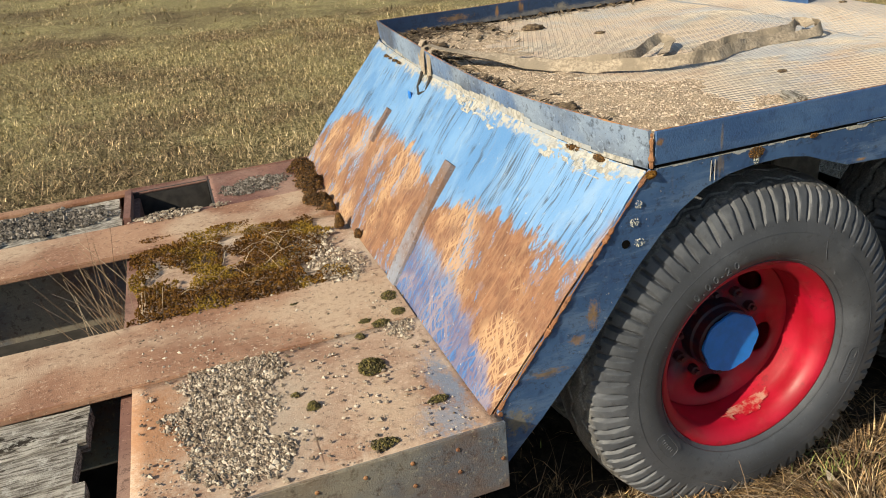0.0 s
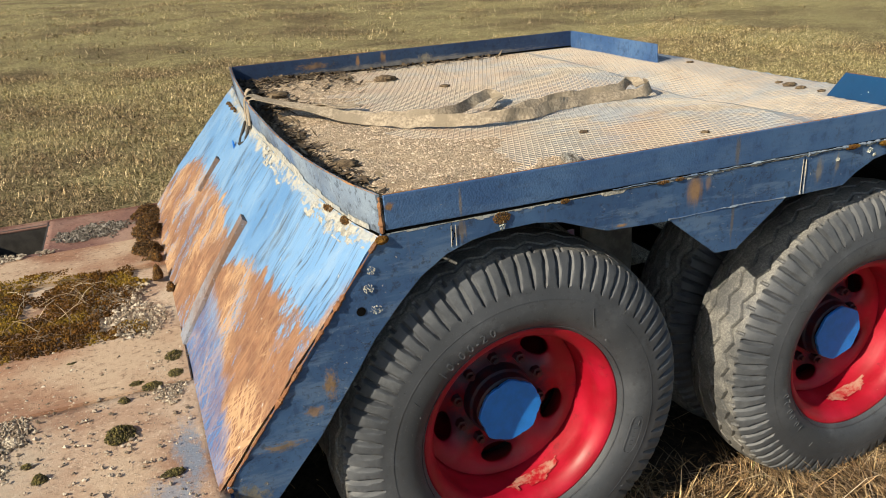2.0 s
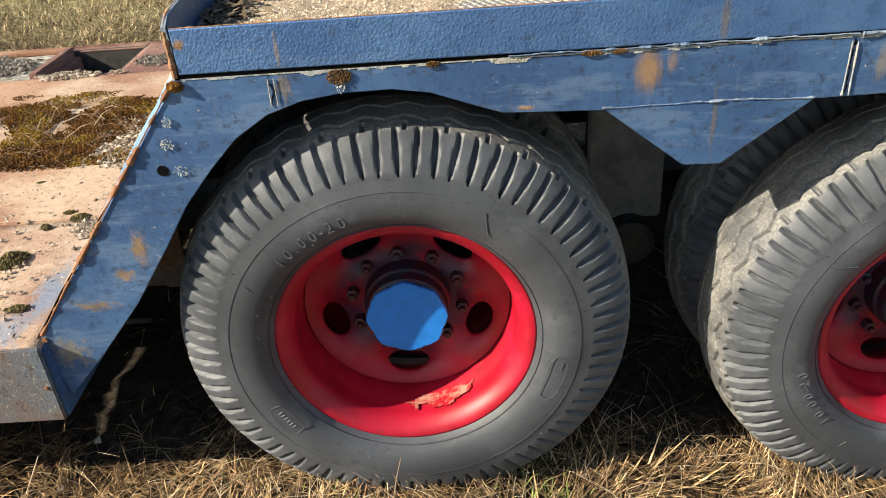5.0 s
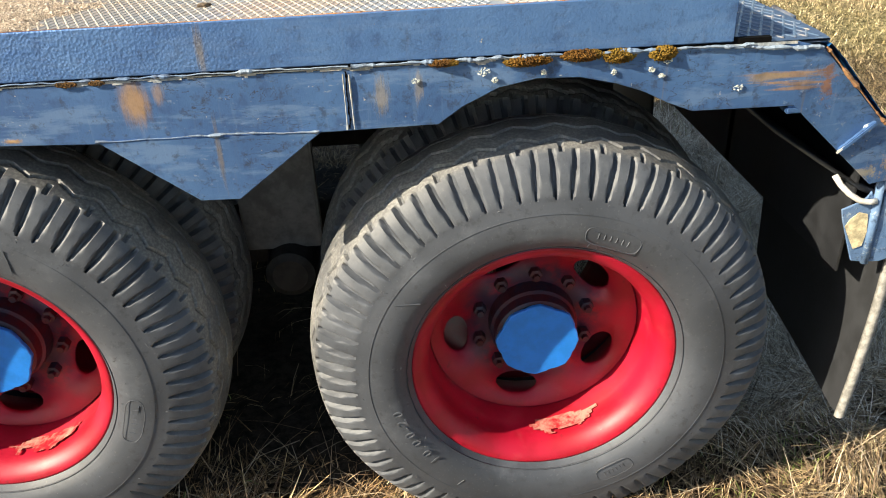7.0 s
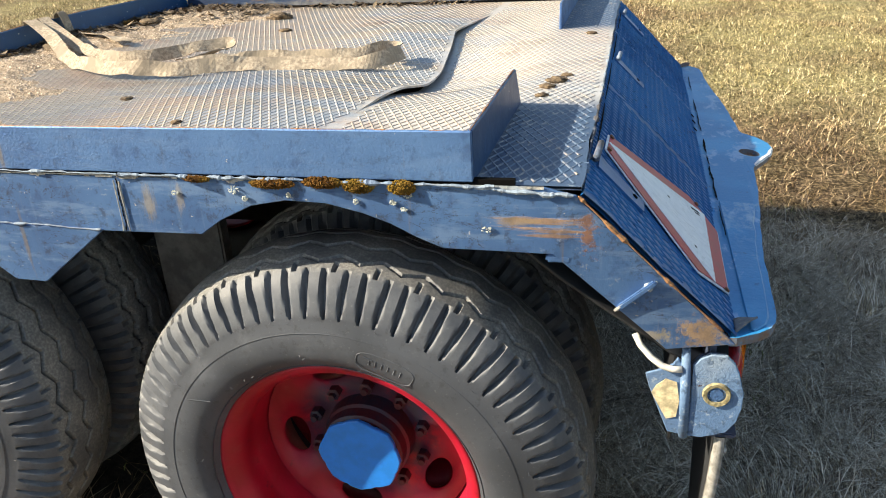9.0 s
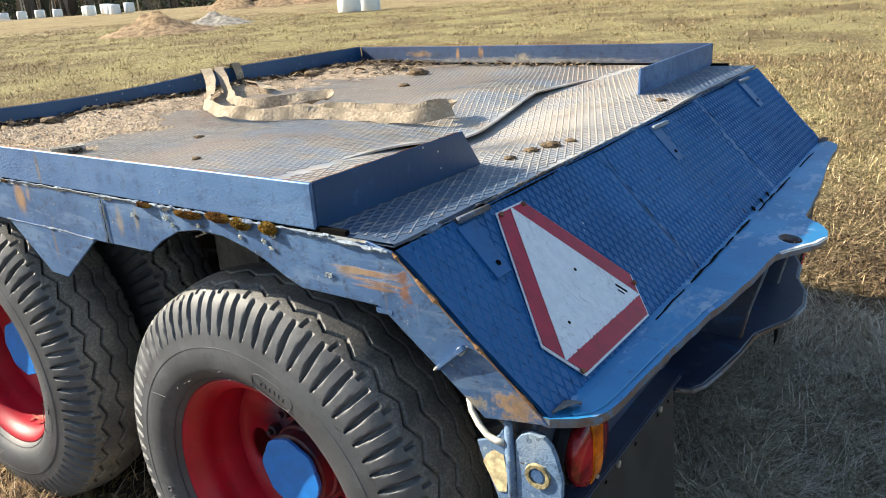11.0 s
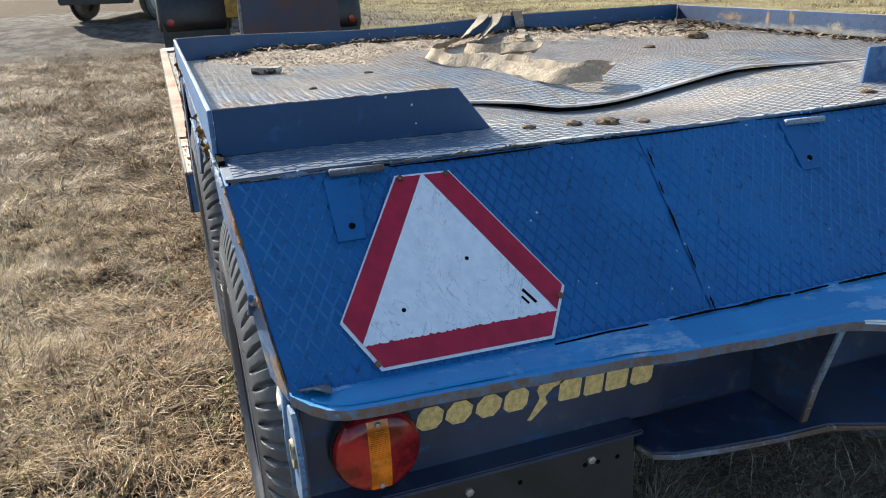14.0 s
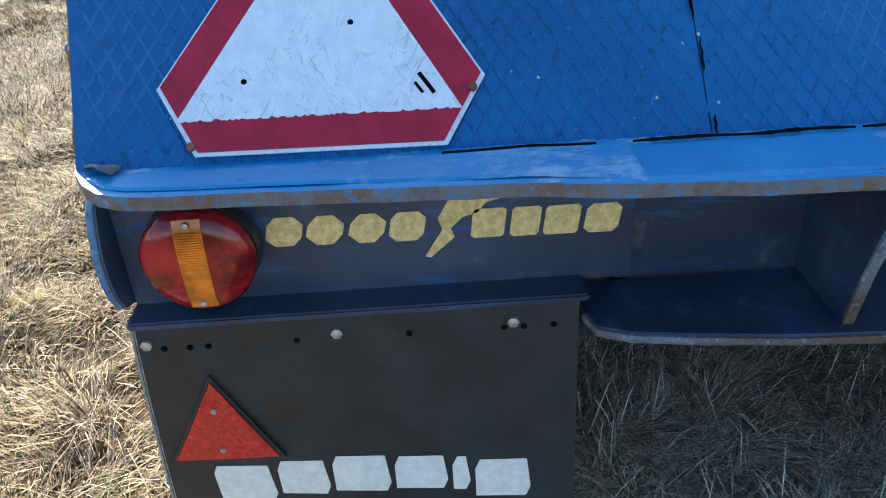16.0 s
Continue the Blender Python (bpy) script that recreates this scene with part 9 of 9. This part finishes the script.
def build_car():
    """White estate parked on the track, seen side-on."""
    cx, cy = -17.2, 0.06
    c = empty("parked_car", (cx, cy, gz(cx, cy)), "white sport-utility car parked on the gravel track", "car")
    c.rotation_euler = (0, 0, radians(-32.9))
    prof = [(2.25, 0.42), (2.30, 0.62), (2.26, 0.86), (2.10, 0.98), (1.25, 1.10), (0.98, 1.16), (0.30, 1.60), (-0.30, 1.67), (-1.35, 1.64), (-1.95, 1.28), (-2.22, 1.10), (-2.28, 0.75), (-2.24, 0.42)]
    bm = bmesh.new()
    rows = []
    for y in (-0.93, -0.60, 0.0, 0.60, 0.93):
        rows.append([bm.verts.new((x * (0.99 if abs(y) > 0.9 else 1.0), y * (0.86 if z > 1.2 else 1.0) * (0.93 if z > 1.55 else 1.0), z)) for x, z in prof])
    n = len(prof)
    for a, b in zip(rows, rows[1:]):
        for i in range(n):
            bm.faces.new((a[i], b[i], b[(i + 1) % n], a[(i + 1) % n]))
    bm.faces.new(rows[0])
    bm.faces.new(list(reversed(rows[-1])))
    bmesh.ops.recalc_face_normals(bm, faces=bm.faces)
    part("body", bm, M["car"], c)
    for s in (-1, 1):
        for o in ([(0.85, 1.18), (0.28, 1.54), (-0.32, 1.58), (-0.32, 1.16)], [(-0.38, 1.16), (-0.38, 1.58), (-1.15, 1.55), (-1.55, 1.20)]):
            part("side_window", sheet(o, 0.02, lambda u, v, w: (u, s * (0.79 + 0.16 * (1.6 - v) * 0.30 + w * 0.5), v), 0.0), M["glass"], c)
        boxed("sill_trim", (0.02, s * 0.93, 0.40), (1.95, 0.05, 0.18), M["guard"], c, 0.01)
        boxed("door_mirror", (0.82, s * 1.02, 1.14), (0.14, 0.18, 0.14), M["car"], c, 0.03)
        boxed("headlight", (2.04, s * 0.77, 0.90), (0.46, 0.30, 0.12), M["alloy"], c, 0.03)
        for y in (-0.34, -0.95):
            boxed("door_handle", (y, s * 0.945, 1.02), (0.18, 0.03, 0.035), M["car"], c, 0.008)
        for x in (1.40, -1.36):
            w = part("car_wheel", lathe([(0.20, -0.10), (0.335, -0.11), (0.35, -0.06), (0.35, 0.06), (0.335, 0.11), (0.20, 0.10)], 36, "y", (x, s * 0.84, 0.35), True), M["rubber"], c, smooth=True)
            part("arch_trim", lathe([(0.36, -0.02), (0.44, -0.02), (0.44, 0.02), (0.36, 0.02)], 36, "y", (x, s * 0.925, 0.37), True), M["guard"], c)
            part("alloy", lathe([(0.001, -0.02), (0.05, -0.03), (0.20, -0.06), (0.23, -0.08), (0.23, 0.05), (0.001, 0.05)], 24, "y", (x, s * 0.90, 0.35)), M["alloy"], w)
    boxed("bumper", (2.20, 0, 0.44), (0.22, 1.74, 0.24), M["guard"], c, 0.03)
    boxed("grille", (2.27, 0, 0.72), (0.08, 1.15, 0.22), M["guard"], c, 0.02)
    boxed("number_plate", (2.335, 0, 0.52), (0.015, 0.50, 0.11), M["letter"], c, 0.003)
    boxed("plate_bar", (2.344, 0, 0.52), (0.006, 0.36, 0.05), M["black"], c, 0.0)
    boxed("windscreen", (0.72, 0, 1.37), (0.80, 1.40, 0.02), M["glass"], c, 0.004, m=Matrix.Translation((0.72, 0, 1.385)) @ Matrix.Rotation(radians(33), 4, "Y") @ Matrix.Translation((-0.72, 0, -1.37)))


build_car()


# ---------- grass ----------
def under(x, y):
    """Fewer blades under the trailer, where the ground is painted dark for shade."""
    return (x > -7) & (x < np.where(y > 0.75, 1.45, 1.95)) & (y > 0.25) & (y < 2.3) & (nrng.uniform(0, 1, len(x)) < 0.96)


def build_ground_shade():
    """Near-black sheet that paints the trailer's shade onto the ground below it."""
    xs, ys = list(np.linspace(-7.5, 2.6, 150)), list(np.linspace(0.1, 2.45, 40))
    ob = grid_mesh("ground_shade", xs, ys, lambda x, y: gz(x, y) + 0.012 + 0.02 * fbm(x, y, 9, 3), M["soil"],
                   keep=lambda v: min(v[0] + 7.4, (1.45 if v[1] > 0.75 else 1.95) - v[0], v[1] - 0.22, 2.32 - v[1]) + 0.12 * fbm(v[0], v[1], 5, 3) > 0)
    tagged(ob, "dark sheet on the ground for the shade under the trailer", "soil", kind="stuff")


build_ground_shade()
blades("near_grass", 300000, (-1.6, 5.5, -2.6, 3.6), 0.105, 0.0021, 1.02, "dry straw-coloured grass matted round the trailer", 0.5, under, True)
blades("green_shoots", 9000, (-1.2, 5.2, -2.4, 3.4), 0.06, 0.004, 0.35, "fresh green shoots among the straw", 0.9, under, False, "shoots")
blades("straw_stems", 30000, (-1.2, 4.6, -2.2, 3.2), 0.22, 0.0022, 1.05, "bright bleached straw stems tangled over the grass", 0.4, under, True, "straw")
blades("straw_stems", 150000, (-2.2, 4.6, -2.8, -0.1), 0.10, 0.0026, 0.88, "golden straw beside the trailer's rear corner", 0.5, under, True, "golden")
blades("green_shoots", 9000, (2.2, 5.4, -2.4, 0.3), 0.05, 0.0035, 0.4, "fresh green shoots beside the rear corner", 0.95, under, False, "shoots")
blades("straw_stems", 160000, (1.5, 4.2, 0.30, 3.0), 0.15, 0.0021, 0.97, "bleached straw matted behind the trailer's rear beam", 0.5, under, True, "bleached")
blades("fallen_leaves", 2600, (-1.5, 5.2, -2.5, 3.4), 0.035, 0.020, 1.0, "pale curled dead leaves in the grass", 0.3, under, False, "pale_leaf")
blades("outer_grass", 150000, (-9, 12, -8.0, 6.0), 0.13, 0.0060, 0.80, "dry matted grass round the trailer", 0.7, under, True, simple=True)
blades("side_grass", 130000, (-13, 0.0, -4.5, 3.6), 0.12, 0.0050, 0.80, "dry tufted grass beside the bed", 0.7, under, True, simple=True)
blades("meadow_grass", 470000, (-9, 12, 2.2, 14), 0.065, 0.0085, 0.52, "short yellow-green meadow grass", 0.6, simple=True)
blades("far_meadow_grass", 130000, (-48, 18, 12, 42), 0.12, 0.016, 0.5, "short yellow-green grass across the field", 0.6, simple=True)
blades("far_meadow_grass", 80000, (-45, -6, 0.5, 14), 0.11, 0.012, 0.5, "short yellow-green grass across the field", 0.6, simple=True)
